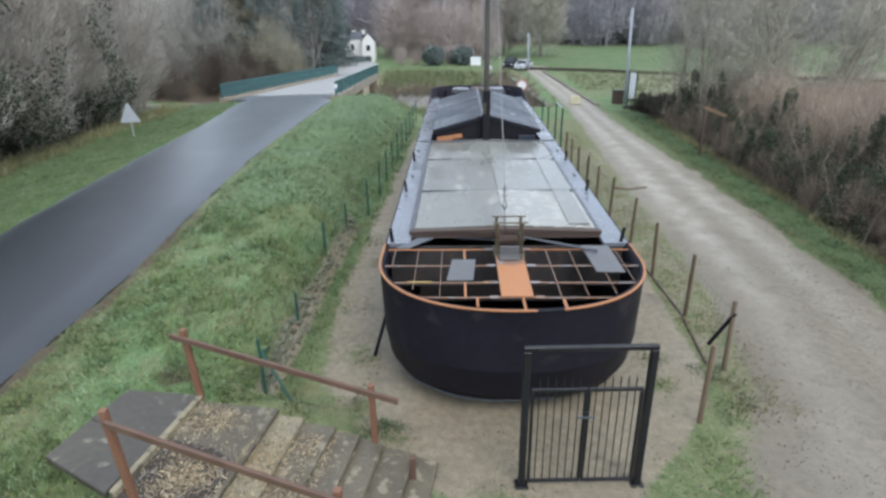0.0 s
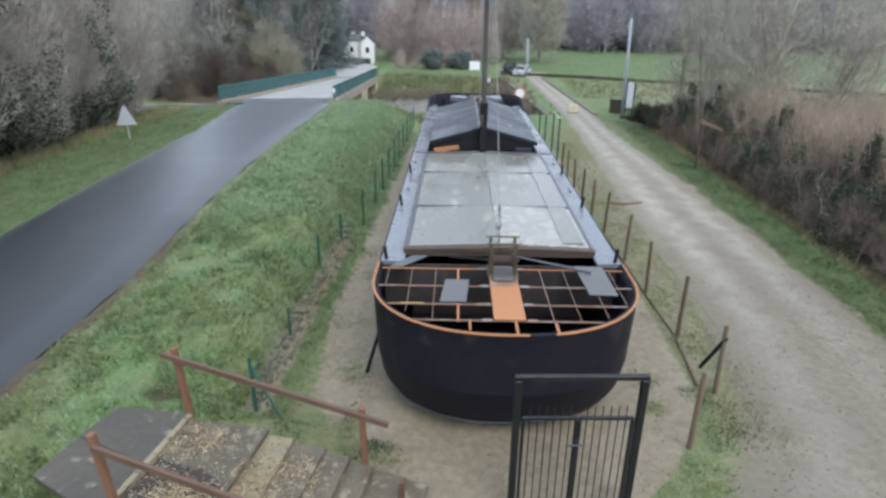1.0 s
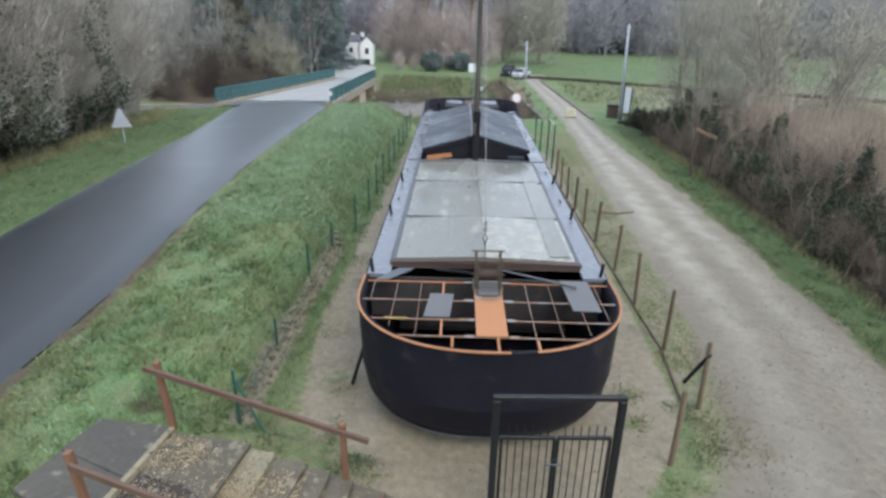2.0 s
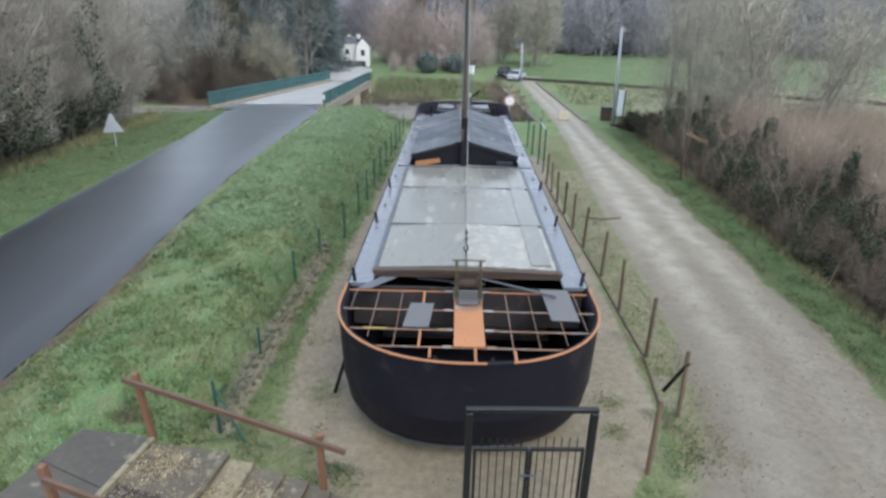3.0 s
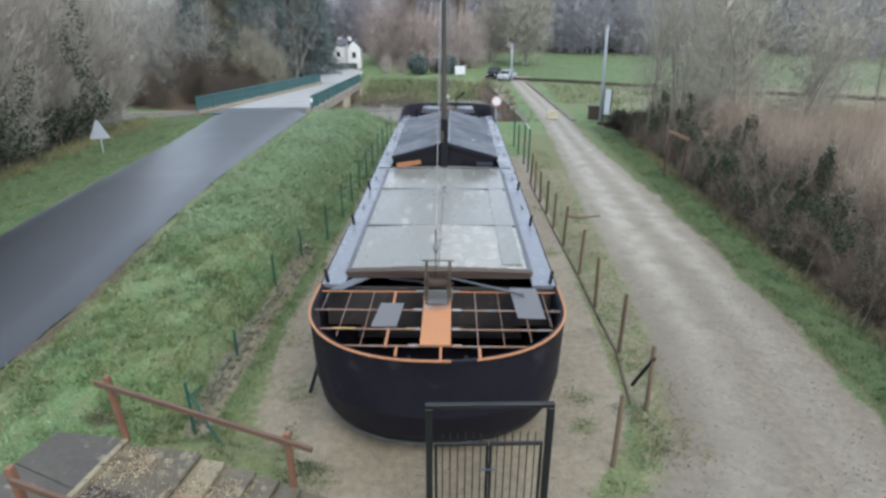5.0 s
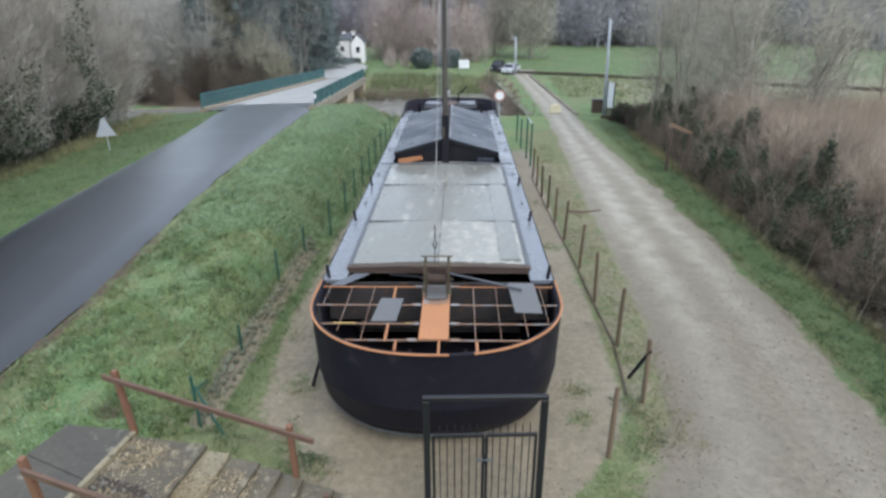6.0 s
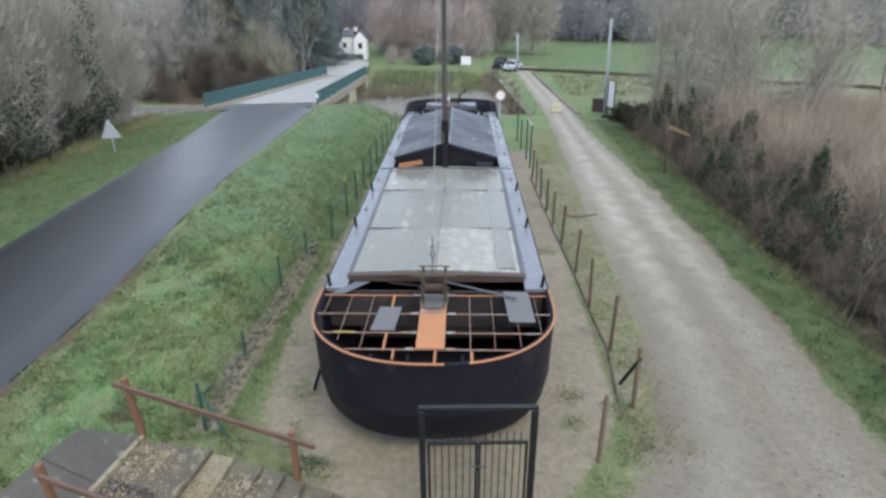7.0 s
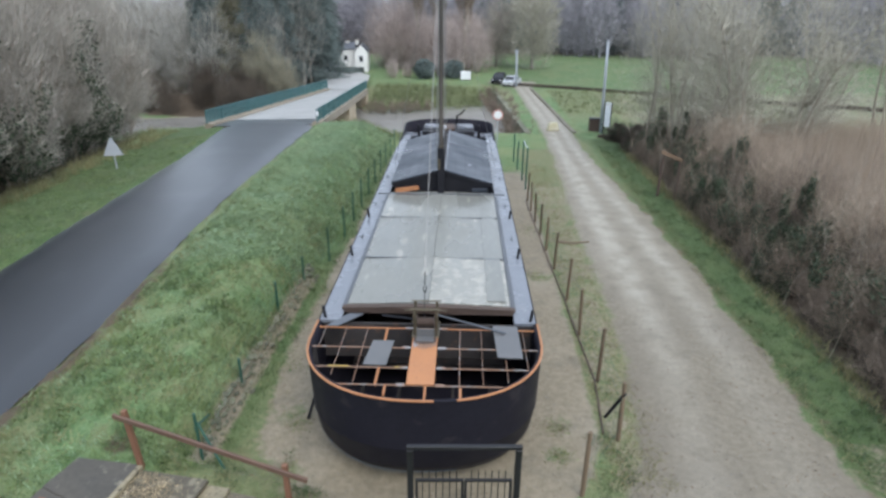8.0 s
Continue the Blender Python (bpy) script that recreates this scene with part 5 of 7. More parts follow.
def build_canal_wall():
    k = thing("wall_canal", "dark mossy stone wall of the canal beside the track", "wall", kind="structure")
    n = 14
    for j in range(n):
        y0, y1 = 38.4 + 1.55 * j, 38.4 + 1.55 * (j + 0.985)
        x0, x1 = float(canal_right(y0)), float(canal_right(y1))
        part("coping_stone", plate(bmesh.new(), [(x0 - 0.35, y0), (x0 + 0.05, y0), (x1 + 0.05, y1), (x1 - 0.35, y1)], -1.8, 0.03), M_STONE, k)


build_canal_wall()
stake = thing("stake", "short brown stake at the foot of the steps", "stake", pose(-1.42, 5.95, 0.0))
part("shaft", boxed(-0.04, 0.04, -0.04, 0.04, -0.2, 0.42, bev=0.006), M_RAILWOOD, stake)


# ---- parked cars and the white house, far off ----
def build_car(m, paint, label, h=1.45):
    c = thing("car", label, "car", m, "cars parked beyond the canal")
    W = 1.72
    prof = [(-2.05, 0.35), (-2.05, 0.80), (-1.25, 0.93), (-0.62, h - 0.03), (0.9, h), (1.75, 0.98), (2.05, 0.92), (2.05, 0.35)]
    bm = bmesh.new()
    secs = []
    for y, k in ((-W / 2, 0.90), (-W / 2 + 0.12, 1.0), (W / 2 - 0.12, 1.0), (W / 2, 0.90)):
        secs.append([bm.verts.new((x * (1 if z < 0.9 else 0.97), y * (1.0 if z < 1.0 else 0.86), 0.35 + (z - 0.35) * k)) for x, z in prof])
    for a, b in zip(secs, secs[1:]):
        for i in range(len(prof)):
            bm.faces.new((a[i], a[(i + 1) % len(prof)], b[(i + 1) % len(prof)], b[i]))
    bm.faces.new(secs[0]), bm.faces.new(secs[-1][::-1])
    part("body", bm, paint, c)
    bm = bmesh.new()
    f = [(-1.20, 0.96), (-0.66, h - 0.10)]
    v = [bm.verts.new((x - 0.03, y * k, z)) for (x, z), k in zip(f, (0.80, 0.70)) for y in (-W / 2, W / 2)]
    bm.faces.new((v[0], v[1], v[3], v[2]))
    ext = bmesh.ops.extrude_face_region(bm, geom=list(bm.faces))
    bmesh.ops.translate(bm, verts=[q for q in ext["geom"] if isinstance(q, bmesh.types.BMVert)], vec=(-0.02, 0, 0.02))
    part("windscreen", bm, M_GLASS, c)
    for s in (-1, 1):
        part("side_window", boxed(-0.55, 0.95, s * 0.80 - 0.012, s * 0.80 + 0.012, 0.98, h - 0.16), M_GLASS, c)
        part("headlight", boxed(-2.07, -2.0, s * 0.60 - 0.16, s * 0.60 + 0.16, 0.62, 0.74, bev=0.01), M_SIGNWHITE, c)
        for x in (-1.28, 1.28):
            w = part("wheel", tubed([(x, s * 0.68, 0.31), (x, s * 0.87, 0.31)], 0.31, 18), M_TYRE, c)
            part("rim", tubed([(x, s * 0.862, 0.31), (x, s * 0.882, 0.31)], 0.19, 14), M_TRIM, w)


build_car(pose(3.55, 63.4, gz(3.5, 63.4), 0, 0, 74) @ Matrix.Scale(0.68, 4), M_CARDARK, "dark car parked beside the track", 1.6)
build_car(pose(4.75, 61.8, gz(4.75, 61.8), 0, 0, 68) @ Matrix.Scale(0.68, 4), M_CARWHITE, "silver car parked beside the track")


def build_house():
    h = thing("house", "small white gabled house with a dark slate roof", "house", pose(-13.3, 72.0, gz(-13.3, 72.0) + 0.55, 0, 0, 6) @ Matrix.Diagonal((0.95, 1, 0.84, 1)))

    def gable(name, x0, x1, y0, y1, e, r, parent, label=""):
        bm = bmesh.new()
        c = (x0 + x1) / 2
        prof = [(x0, -1.0), (x1, -1.0), (x1, e), (c, r), (x0, e)]
        va = [bm.verts.new((x, y0, z)) for x, z in prof]
        vb = [bm.verts.new((x, y1, z)) for x, z in prof]
        bm.faces.new(va[::-1]), bm.faces.new(vb)
        for i in range(5):
            bm.faces.new((va[i], va[(i + 1) % 5], vb[(i + 1) % 5], vb[i]))
        part(name, bm, M_WHITE, parent, label)
        for s in (x0, x1):
            bm = bmesh.new()
            d = 0.10 if s == x1 else -0.10
            beam(bm, (c, (y0 + y1) / 2 + 0.05, r + 0.05), (s + d, (y0 + y1) / 2 + 0.05, e - 0.02), y1 - y0 - 0.06, 0.08)
            part("roof", bm, M_SLATE, parent, "dark slate roof slope")

    gable("wall", 0.05, 1.62, -1.9, 1.6, 2.0, 2.95, h)
    # the wing: a tall white front under a short slate slope, and a white lean-to beside it
    part("wing", boxed(-1.30, 0.045, -1.2, 1.4, -1.0, 2.35, bev=0.02), M_WHITE, h, "whitewashed wing")
    bm = bmesh.new()
    beam(bm, (-0.63, -1.32, 2.33), (-0.63, 0.4, 3.10), 1.36, 0.09)
    part("roof", bm, M_SLATE, h, "dark slate roof slope")
    bm = bmesh.new()
    beam(bm, (-0.63, 0.36, 3.10), (-0.63, 1.5, 2.35), 1.36, 0.09)
    part("roof", bm, M_SLATE, h, "dark slate roof slope")
    bm = bmesh.new()
    va = [bm.verts.new((x, y, z)) for y in (-1.5, 1.2) for x, z in ((-1.30, -1.0), (-1.30, 2.1), (-2.0, 1.15), (-2.0, -1.0))]
    bm.faces.new(va[:4]), bm.faces.new(va[4:][::-1])
    for i in range(4):
        bm.faces.new((va[i], va[(i + 1) % 4], va[4 + (i + 1) % 4], va[4 + i]))
    part("lean_to", bm, M_WHITE, h, "low white lean-to")
    for x, y, z0, z1 in ((-0.95, 0.4, 2.9, 3.35), (0.2, 0.5, 2.8, 3.4)):
        ch = part("chimney", boxed(x - 0.24, x + 0.24, y - 0.2, y + 0.2, z0, z1, bev=0.02), M_WHITE, h)
        part("chimney_cap", boxed(x - 0.29, x + 0.29, y - 0.25, y + 0.25, z1, z1 + 0.08, bev=0.01), M_CONCRETE, ch)
    for x, y, z0, z1 in ((0.84, -1.9, 0.75, 1.5), (-1.1, -1.2, 0.85, 1.5)):
        win = part("window", boxed(x - 0.22, x + 0.22, y - 0.03, y - 0.006, z0, z1), M_GLASS, h)
        part("window_frame", boxed(x - 0.28, x + 0.28, y - 0.02, y - 0.002, z0 - 0.06, z1 + 0.06), M_SIGNWHITE, win)
    # a low clipped hedge before it
    r = np.random.default_rng(90)
    c = np.stack([r.uniform(-2.2, 1.2, 1500), r.uniform(-3.2, -2.7, 1500), r.uniform(-0.6, 0.15, 1500)], -1)
    g = thing("hedge", "low dark clipped hedge before the white house", "hedge", h.matrix_basis.copy())
    part_of("leaves", np_mesh("leaves", *leaves(r, c, 0.10)), M_CONIFER, g)


# ---- plants ----
def rods(segs, sides=3):
    """Corners and quads of tapered rods: rows of x, y, z, x, y, z, radius, radius."""
    s = np.asarray(segs, dtype=float)
    p, q, r0, r1 = s[:, 0:3], s[:, 3:6], s[:, 6:7], s[:, 7:8]
    d = q - p
    d /= np.maximum(np.linalg.norm(d, axis=1, keepdims=True), 1e-6)
    ref = np.where(np.abs(d[:, 2:3]) < 0.9, np.array([[0, 0, 1.0]]), np.array([[1.0, 0, 0]]))
    a = np.cross(d, ref)
    a /= np.maximum(np.linalg.norm(a, axis=1, keepdims=True), 1e-6)
    b = np.cross(d, a)
    vs = []
    for k in range(sides):
        c, sn = math.cos(k * math.tau / sides), math.sin(k * math.tau / sides)
        vs += [p + r0 * (c * a + sn * b), q + r1 * (c * a + sn * b)]
    v = np.stack(vs, 1).reshape(-1, 3)
    base = np.arange(len(s))[:, None] * (2 * sides)
    f = np.concatenate([base + np.array([[2 * k, 2 * ((k + 1) % sides), 2 * ((k + 1) % sides) + 1, 2 * k + 1]]) for k in range(sides)], 0)
    return v, f


def leaves(rng, centres, size, jitter=0.5):
    """Small diamond leaves, turned at random, round the centres."""
    c = np.asarray(centres, dtype=float)
    n = len(c)
    a = rng.normal(size=(n, 3))
    a /= np.linalg.norm(a, axis=1, keepdims=True)
    b = np.cross(a, rng.normal(size=(n, 3)))
    b /= np.linalg.norm(b, axis=1, keepdims=True)
    s = size * (1 + jitter * rng.uniform(-1, 1, (n, 1)))
    v = np.stack([c - a * s, c + b * s * 0.6, c + a * s, c - b * s * 0.6], 1).reshape(-1, 3)
    return v, np.arange(4 * n).reshape(-1, 4)


def slivers(rng, base, way, per, length, width, spread):
    """Hair-fine twigs: per tapered slivers from every base point, along its way with some spread."""
    p, d = np.repeat(base, per, 0), np.repeat(way, per, 0)
    n = len(p)
    p = p + rng.normal(size=(n, 3)) * length * 0.25
    d = d + rng.normal(size=(n, 3)) * spread
    d /= np.linalg.norm(d, axis=1, keepdims=True)
    w = np.cross(d, rng.normal(size=(n, 3)))
    w *= width * rng.uniform(0.6, 1.3, (n, 1)) / np.maximum(np.linalg.norm(w, axis=1, keepdims=True), 1e-6)
    tip = p + d * length * rng.uniform(0.45, 1.25, (n, 1))
    return np.stack([p - w, p + w, tip], 1).reshape(-1, 3), np.arange(3 * n).reshape(-1, 3)


def dome_points(rng, n, h, rad, belly=0.30, fill=0.45):
    """Points in a lumpy dome, most of them near its skin, and the ways outwards and up."""
    u = rng.normal(size=(n, 3))
    u /= np.linalg.norm(u, axis=1, keepdims=True)
    a = np.arctan2(u[:, 1], u[:, 0])
    lump = 1 + 0.10 * np.sin(3 * a + 5 * u[:, 2]) + 0.07 * np.sin(7 * a - 4 * u[:, 2] + 1)
    r = rng.uniform(fill ** 2, 1, n) ** 0.5 * lump
    z = np.where(u[:, 2] > 0, h * belly + h * (1 - belly) * r * u[:, 2], h * belly * (1 + r * u[:, 2]))
    p = np.stack([rad * r * u[:, 0], rad * r * u[:, 1], z], -1)
    return p, u * np.array([0.6, 0.6, 0.4]) + np.array([0, 0, 0.75])


def grow(rng, out, p, d, length, r, depth, kids, spread, up=0.15, wob=0.16, n=4):
    """A branch of n bent lengths with side branches; rows go into out."""
    d = d / np.linalg.norm(d)
    seg = length / n
    for i in range(n):
        q = p + d * seg
        r1 = r * (0.80 if depth else 0.6)
        out.append((*p, *q, r, r1))
        p, r = q, r1
        d = d + rng.normal(size=3) * wob + np.array([0, 0, up * 0.5])
        d /= np.linalg.norm(d)
        if depth and i >= (0 if depth < 2 else 1):
            for _ in range(kids[depth - 1]):
                side = rng.normal(size=3)
                side -= d * side.dot(d)
                side /= np.linalg.norm(side)
                nd = d * (1 - spread * 0.5) + side * spread * rng.uniform(0.6, 1.2) + np.array([0, 0, up])
                grow(rng, out, p, nd, length * rng.uniform(0.42, 0.68), max(r * 0.6, 0.004), depth - 1, kids, spread, up, wob, n if depth > 1 else 3)


def split_by(segs, thick):
    s = np.array(segs)
    k = s[:, 6] > thick
    return s[k], s[~k]


def tree_meshes(seed, h, r, depth=3, kids=(2, 2, 2), spread=0.75, up=0.25, bare=0.3, thick=0.03, n=5, twig_min=0.008):
    """The trunk's and the crown's meshes of a leafless tree."""
    rng = np.random.default_rng(seed)
    segs = []
    grow(rng, segs, np.zeros(3), np.array([0, 0, 1.0]), h, r, depth, kids, spread, up, 0.11, n)
    segs = np.array(segs)
    segs[:, 6:8] = np.maximum(segs[:, 6:8], twig_min)
    a, b = split_by(segs, thick)
    if not len(b):
        b = a[-3:]
    return np_mesh("trunk", *rods(a, 6)), np_mesh("crown", *rods(b, 3))


def shrub_mesh(seed, h, rad, stems, side=8, twigs=5, twig_r=0.007, lean=0.35, top_round=True):
    """A dense leafless bush of arching stems, side shoots and twigs."""
    rng = np.random.default_rng(seed)
    out, fine = [], []
    for _ in range(stems):
        a = rng.uniform(0, math.tau)
        rr = rad * math.sqrt(rng.uniform(0, 1))
        p = np.array([rr * 0.7 * math.cos(a), rr * 0.7 * math.sin(a), -0.1])
        d = np.array([lean * rr / rad * math.cos(a), lean * rr / rad * math.sin(a), 1.0]) + rng.normal(size=3) * 0.12
        ln = h * rng.uniform(0.6, 1.0) * (1 - 0.35 * (rr / rad) ** 2 if top_round else 1)
        n, r = 6, 0.014 * h ** 0.5 * rng.uniform(0.7, 1.4)
        seg = ln / n
        d /= np.linalg.norm(d)
        for i in range(n):
            q = p + d * seg
            out.append((*p, *q, r, r * 0.8))
            if i:
                for _k in range(max(1, side // 3)):
                    sd = d * 0.8 + rng.normal(size=3) * 0.55
                    sd[2] = abs(sd[2]) * 0.8 + 0.1
                    sd /= np.linalg.norm(sd)
                    l2 = ln * rng.uniform(0.10, 0.24)
                    p1 = p + (q - p) * rng.uniform(0, 1)
                    m = p1 + sd * l2
                    fine.append((*p1, *m, max(r * 0.5, twig_r), twig_r))
                    for _j in range(twigs):
                        td = sd * 0.8 + rng.normal(size=3) * 0.5
                        td /= np.linalg.norm(td)
                        s0 = p1 + (m - p1) * rng.uniform(0.3, 1)
                        fine.append((*s0, *(s0 + td * l2 * rng.uniform(0.4, 0.9)), twig_r, twig_r * 0.5))
            p, r = q, r * 0.82
            d = d + rng.normal(size=3) * 0.13
            d /= np.linalg.norm(d)
    return np_mesh("stems", *rods(out, 4)), np_mesh("twigs", *rods(fine, 3))


def shrub_parts(kind, mat, parent):
    """A bush's stems and its twigs, as two parts."""
    part_of("stem_mass", kind[0], M_BRAMBLE, parent, kind="stuff")
    part_of("twig_mass", kind[1], mat, parent, kind="stuff")


def ivy_mesh(seed, h, rad, n, size=0.09, blobs=9, low=True):
    """Ivy and bramble leaves in uneven clumps."""
    rng = np.random.default_rng(seed)
    cs = []
    for _ in range(blobs):
        a = rng.uniform(0, math.tau)
        rr = rad * rng.uniform(0.2, 1.0)
        c = np.array([rr * math.cos(a), rr * math.sin(a), h * rng.uniform(0.1, 0.9) ** (1.5 if low else 1)])
        k = n // blobs
        e = np.array([0.26 * rad, 0.26 * rad, 0.24 * h]) * rng.uniform(0.5, 1.3)
        u = rng.normal(size=(k, 3))
        u /= np.linalg.norm(u, axis=1, keepdims=True)
        cs.append(c + u * e * rng.uniform(0.5, 1.15, (k, 1)))
    c = np.concatenate(cs)
    c[:, 2] = np.abs(c[:, 2])
    return np_mesh("leaves", *leaves(rng, c, size))


def ivy_skin(seed, h, rad, n, size, low):
    """Ivy in ragged patches over the lower skin of a dome-shaped bush."""
    rng = np.random.default_rng(seed)
    p, _ = dome_points(rng, n, h, rad, 0.30, 0.86)
    a = np.arctan2(p[:, 1], p[:, 0])
    patch = np.sin(2 * a + seed) + 0.5 * np.sin(5 * a + 1.3 * p[:, 2] + seed) + 0.5 * np.sin(1.9 * p[:, 2] - 3 * a)
    keep = patch > -0.35 + 2.4 * (p[:, 2] / low - 0.5) + rng.normal(0, 0.22, n)
    return np_mesh("leaves", *leaves(rng, p[keep], size))


def place_tree(name, label, category, tmesh, cmesh, tmat, cmat, x, y, turn, s, group="", sz=None):
    t = thing(name, label, category, pose(x, y, gz(x, y) - 0.05, 0, 0, turn) @ Matrix.Diagonal((s, s, sz or s, 1)), group)
    if tmesh:
        part_of("trunk", tmesh, tmat, t)
    if cmesh:
        part_of("crown", cmesh, cmat, t)
    return t


# the tall thicket beside the road
def thicket_kind(seed, h=10.0, rad=3.3, n=7600):
    """A tall rounded bush: bare stems and a soft mass of hair-fine twigs."""
    rng = np.random.default_rng(seed)
    out = []
    for _ in range(24):
        a, rr = rng.uniform(0, math.tau), rad * 0.55 * math.sqrt(rng.uniform(0, 1))
        way = np.array([0.45 * rr / rad * math.cos(a), 0.45 * rr / rad * math.sin(a), 1.0]) + rng.normal(size=3) * 0.1
        grow(rng, out, np.array([rr * math.cos(a), rr * math.sin(a), -0.1]), way, h * rng.uniform(0.45, 0.78), 0.035, 1, (2,), 0.5, 0.1, 0.10, 6)
    p, way = dome_points(rng, n, h, rad)
    return np_mesh("stems", *rods(out, 3)), np_mesh("twigs", *slivers(rng, p, way, 5, 0.58, 0.0095, 0.34))


def build_thicket():
    kinds = [thicket_kind(20 + i) for i in range(3)]
    ivies = [ivy_skin(40 + i, 10.0, 3.3, 24000, 0.066, 5.4) for i in range(2)]
    spots = ((-19.6, 30.2, 0.92), (-19.4, 26.0, 0.95), (-19.2, 21.6, 1.0), (-19.0, 17.2, 1.0), (-19.4, 12.6, 1.0), (-23.6, 28.6, 1.1), (-23.6, 23.4, 1.1), (-24.0, 18.0, 1.1), (-29.0, 26.0, 1.15), (-20.4, 8.0, 1.0))
    for i, (x, y, s) in enumerate(spots):
        b = thing("bush", "tall leafless grey-brown thicket bush with ivy below", "bush", pose(x, y, gz(x, y), 0, 0, 77 * i) @ Matrix.Diagonal((s, s, s, 1)), "thicket beside the road")
        part_of("stem_mass", kinds[i % 3][0], M_TWIG, b, kind="stuff")
        part_of("twig_mass", kinds[i % 3][1], M_THICKET, b, kind="stuff")
        if i not in (0, 5, 6, 7, 8):
            part_of("ivy", ivies[i % 2], M_IVY, b, "dark ivy leaves")


build_thicket()


# the hedge along the track, with reeds behind
def hedge_kind(seed, h, rad, n, stems):
    """A low tangled bush: arching stems and fine twigs that rise and fall over."""
    rng = np.random.default_rng(seed)
    out = []
    for _ in range(stems):
        a, rr = rng.uniform(0, math.tau), rad * 0.7 * math.sqrt(rng.uniform(0, 1))
        grow(rng, out, np.array([rr * math.cos(a), rr * math.sin(a), -0.1]), np.array([0.5 * math.cos(a), 0.5 * math.sin(a), 1.0]), h * rng.uniform(0.5, 0.95), 0.013, 1, (2,), 0.6, -0.03, 0.20, 6)
    p, way = dome_points(rng, n, h, rad, 0.35, 0.3)
    return np_mesh("stems", *rods(out, 3)), np_mesh("twigs", *slivers(rng, p, way, 5, 0.42, 0.0045, 0.5))


def build_hedge():
    tall = [hedge_kind(60 + i, 3.3, 1.5, 2600, 16) for i in range(3)]
    low = [hedge_kind(64 + i, 2.1, 1.25, 1500, 14) for i in range(2)]
    ivies = [ivy_mesh(70 + i, 2.7, 1.2, 5200, 0.046, 15) for i in range(3)]
    rng = random.Random(8)
    i = 0
    y = 6.0
    while y < 33.5:
        x = 11.25 + rng.uniform(-0.3, 0.3)
        for dx, s in ((0.0, rng.uniform(0.80, 1.05)), (1.7, rng.uniform(0.85, 1.15))):
            b = thing("bush", "brown leafless hedge bush with dark bramble and ivy", "bush", pose(x + dx, y + rng.uniform(-0.4, 0.4), gz(x + dx, y), 0, 0, rng.uniform(0, 360)) @ Matrix.Diagonal((s, s, s, 1)), "hedge along the track")
            kind = tall[i % 3] if dx else low[i % 2]
            part_of("stem_mass", kind[0], M_PALEBARK if i % 5 == 2 else M_BRAMBLE, b, kind="stuff")
            part_of("twig_mass", kind[1], (M_TWIG, M_REED, M_TWIG)[i % 3] if dx else (M_BRAMBLE, M_TWIG)[i % 8 == 0], b, kind="stuff")
            if rng.random() < (0.92 if dx == 0 else 0.40):
                part_of("ivy", ivies[i % 3], M_IVY, b, "dark ivy leaves")
            i += 1
        y += 1.75
    # reeds
    r = np.random.default_rng(9)
    n = 30000
    x = 12.4 + 18 * r.uniform(0, 1, n) ** 1.25
    y = r.uniform(5, 36, n)
    keep = r.uniform(0, 1, n) < 0.45 + 0.55 * (waves(x, y, 0.5, 2) > -0.2)
    x, y = x[keep], y[keep]
    h = (2.3 + 0.5 * waves(x, y, 0.9, 4)) * (1 - 0.25 * smooth_step(20, 30, x)) * np.interp(y, (5, 27, 33, 36), (1, 1, 0.75, 0.5))
    base = np.stack([x, y, ground_z(x, y) + r.uniform(-0.05, 0.9, len(x))], -1)
    v, f = slivers(r, base, np.tile([0.0, 0.0, 1.0], (len(x), 1)), 5, 1.0, 0.009, 0.13)
    v[2::3, 2] += np.repeat(h, 5) * 0.6
    me = np_mesh("reeds", v, f)
    tagged(part_of("reeds", me, M_REED, kind="stuff"), "dense dry tan reeds behind the hedge", "reeds")


build_hedge()


def slim_tree(seed, h, rad, stems):
    """An upright leafless tree of a few slender stems with short fine branches."""
    rng = np.random.default_rng(seed)
    out = []
    for k in range(stems):
        a = rng.uniform(0, math.tau)
        p = np.array([0.05 * k * math.cos(a), 0.05 * k * math.sin(a), 0.0])
        d = np.array([0.14 * math.cos(a) * k, 0.10 * math.sin(a) * k, 1.0])
        n, r, ln = 12, 0.10 * rng.uniform(0.7, 1.1), h * rng.uniform(0.75, 1.0)
        for i in range(n):
            d = d / np.linalg.norm(d)
            q = p + d * ln / n
            out.append((*p, *q, r, r * 0.88))
            if i > 1:
                for _ in range(3):
                    sd = rng.normal(size=3)
                    sd -= d * sd.dot(d) * 0.8
                    sd = sd / np.linalg.norm(sd) + np.array([0, 0, 0.7])
                    grow(rng, out, p + (q - p) * rng.uniform(0, 1), sd, rad * rng.uniform(0.5, 1.1) * (1.25 - 0.07 * i), 0.018, 1, (2,), 0.7, 0.15, 0.16, 4)
            p, r = q, r * 0.88
            d = d + rng.normal(size=3) * 0.06
    s = np.array(out)
    s[:, 6:8] = np.maximum(s[:, 6:8], 0.006)
    a, b = split_by(s, 0.021)
    return np_mesh("trunk", *rods(a, 6)), np_mesh("crown", *rods(b, 3))


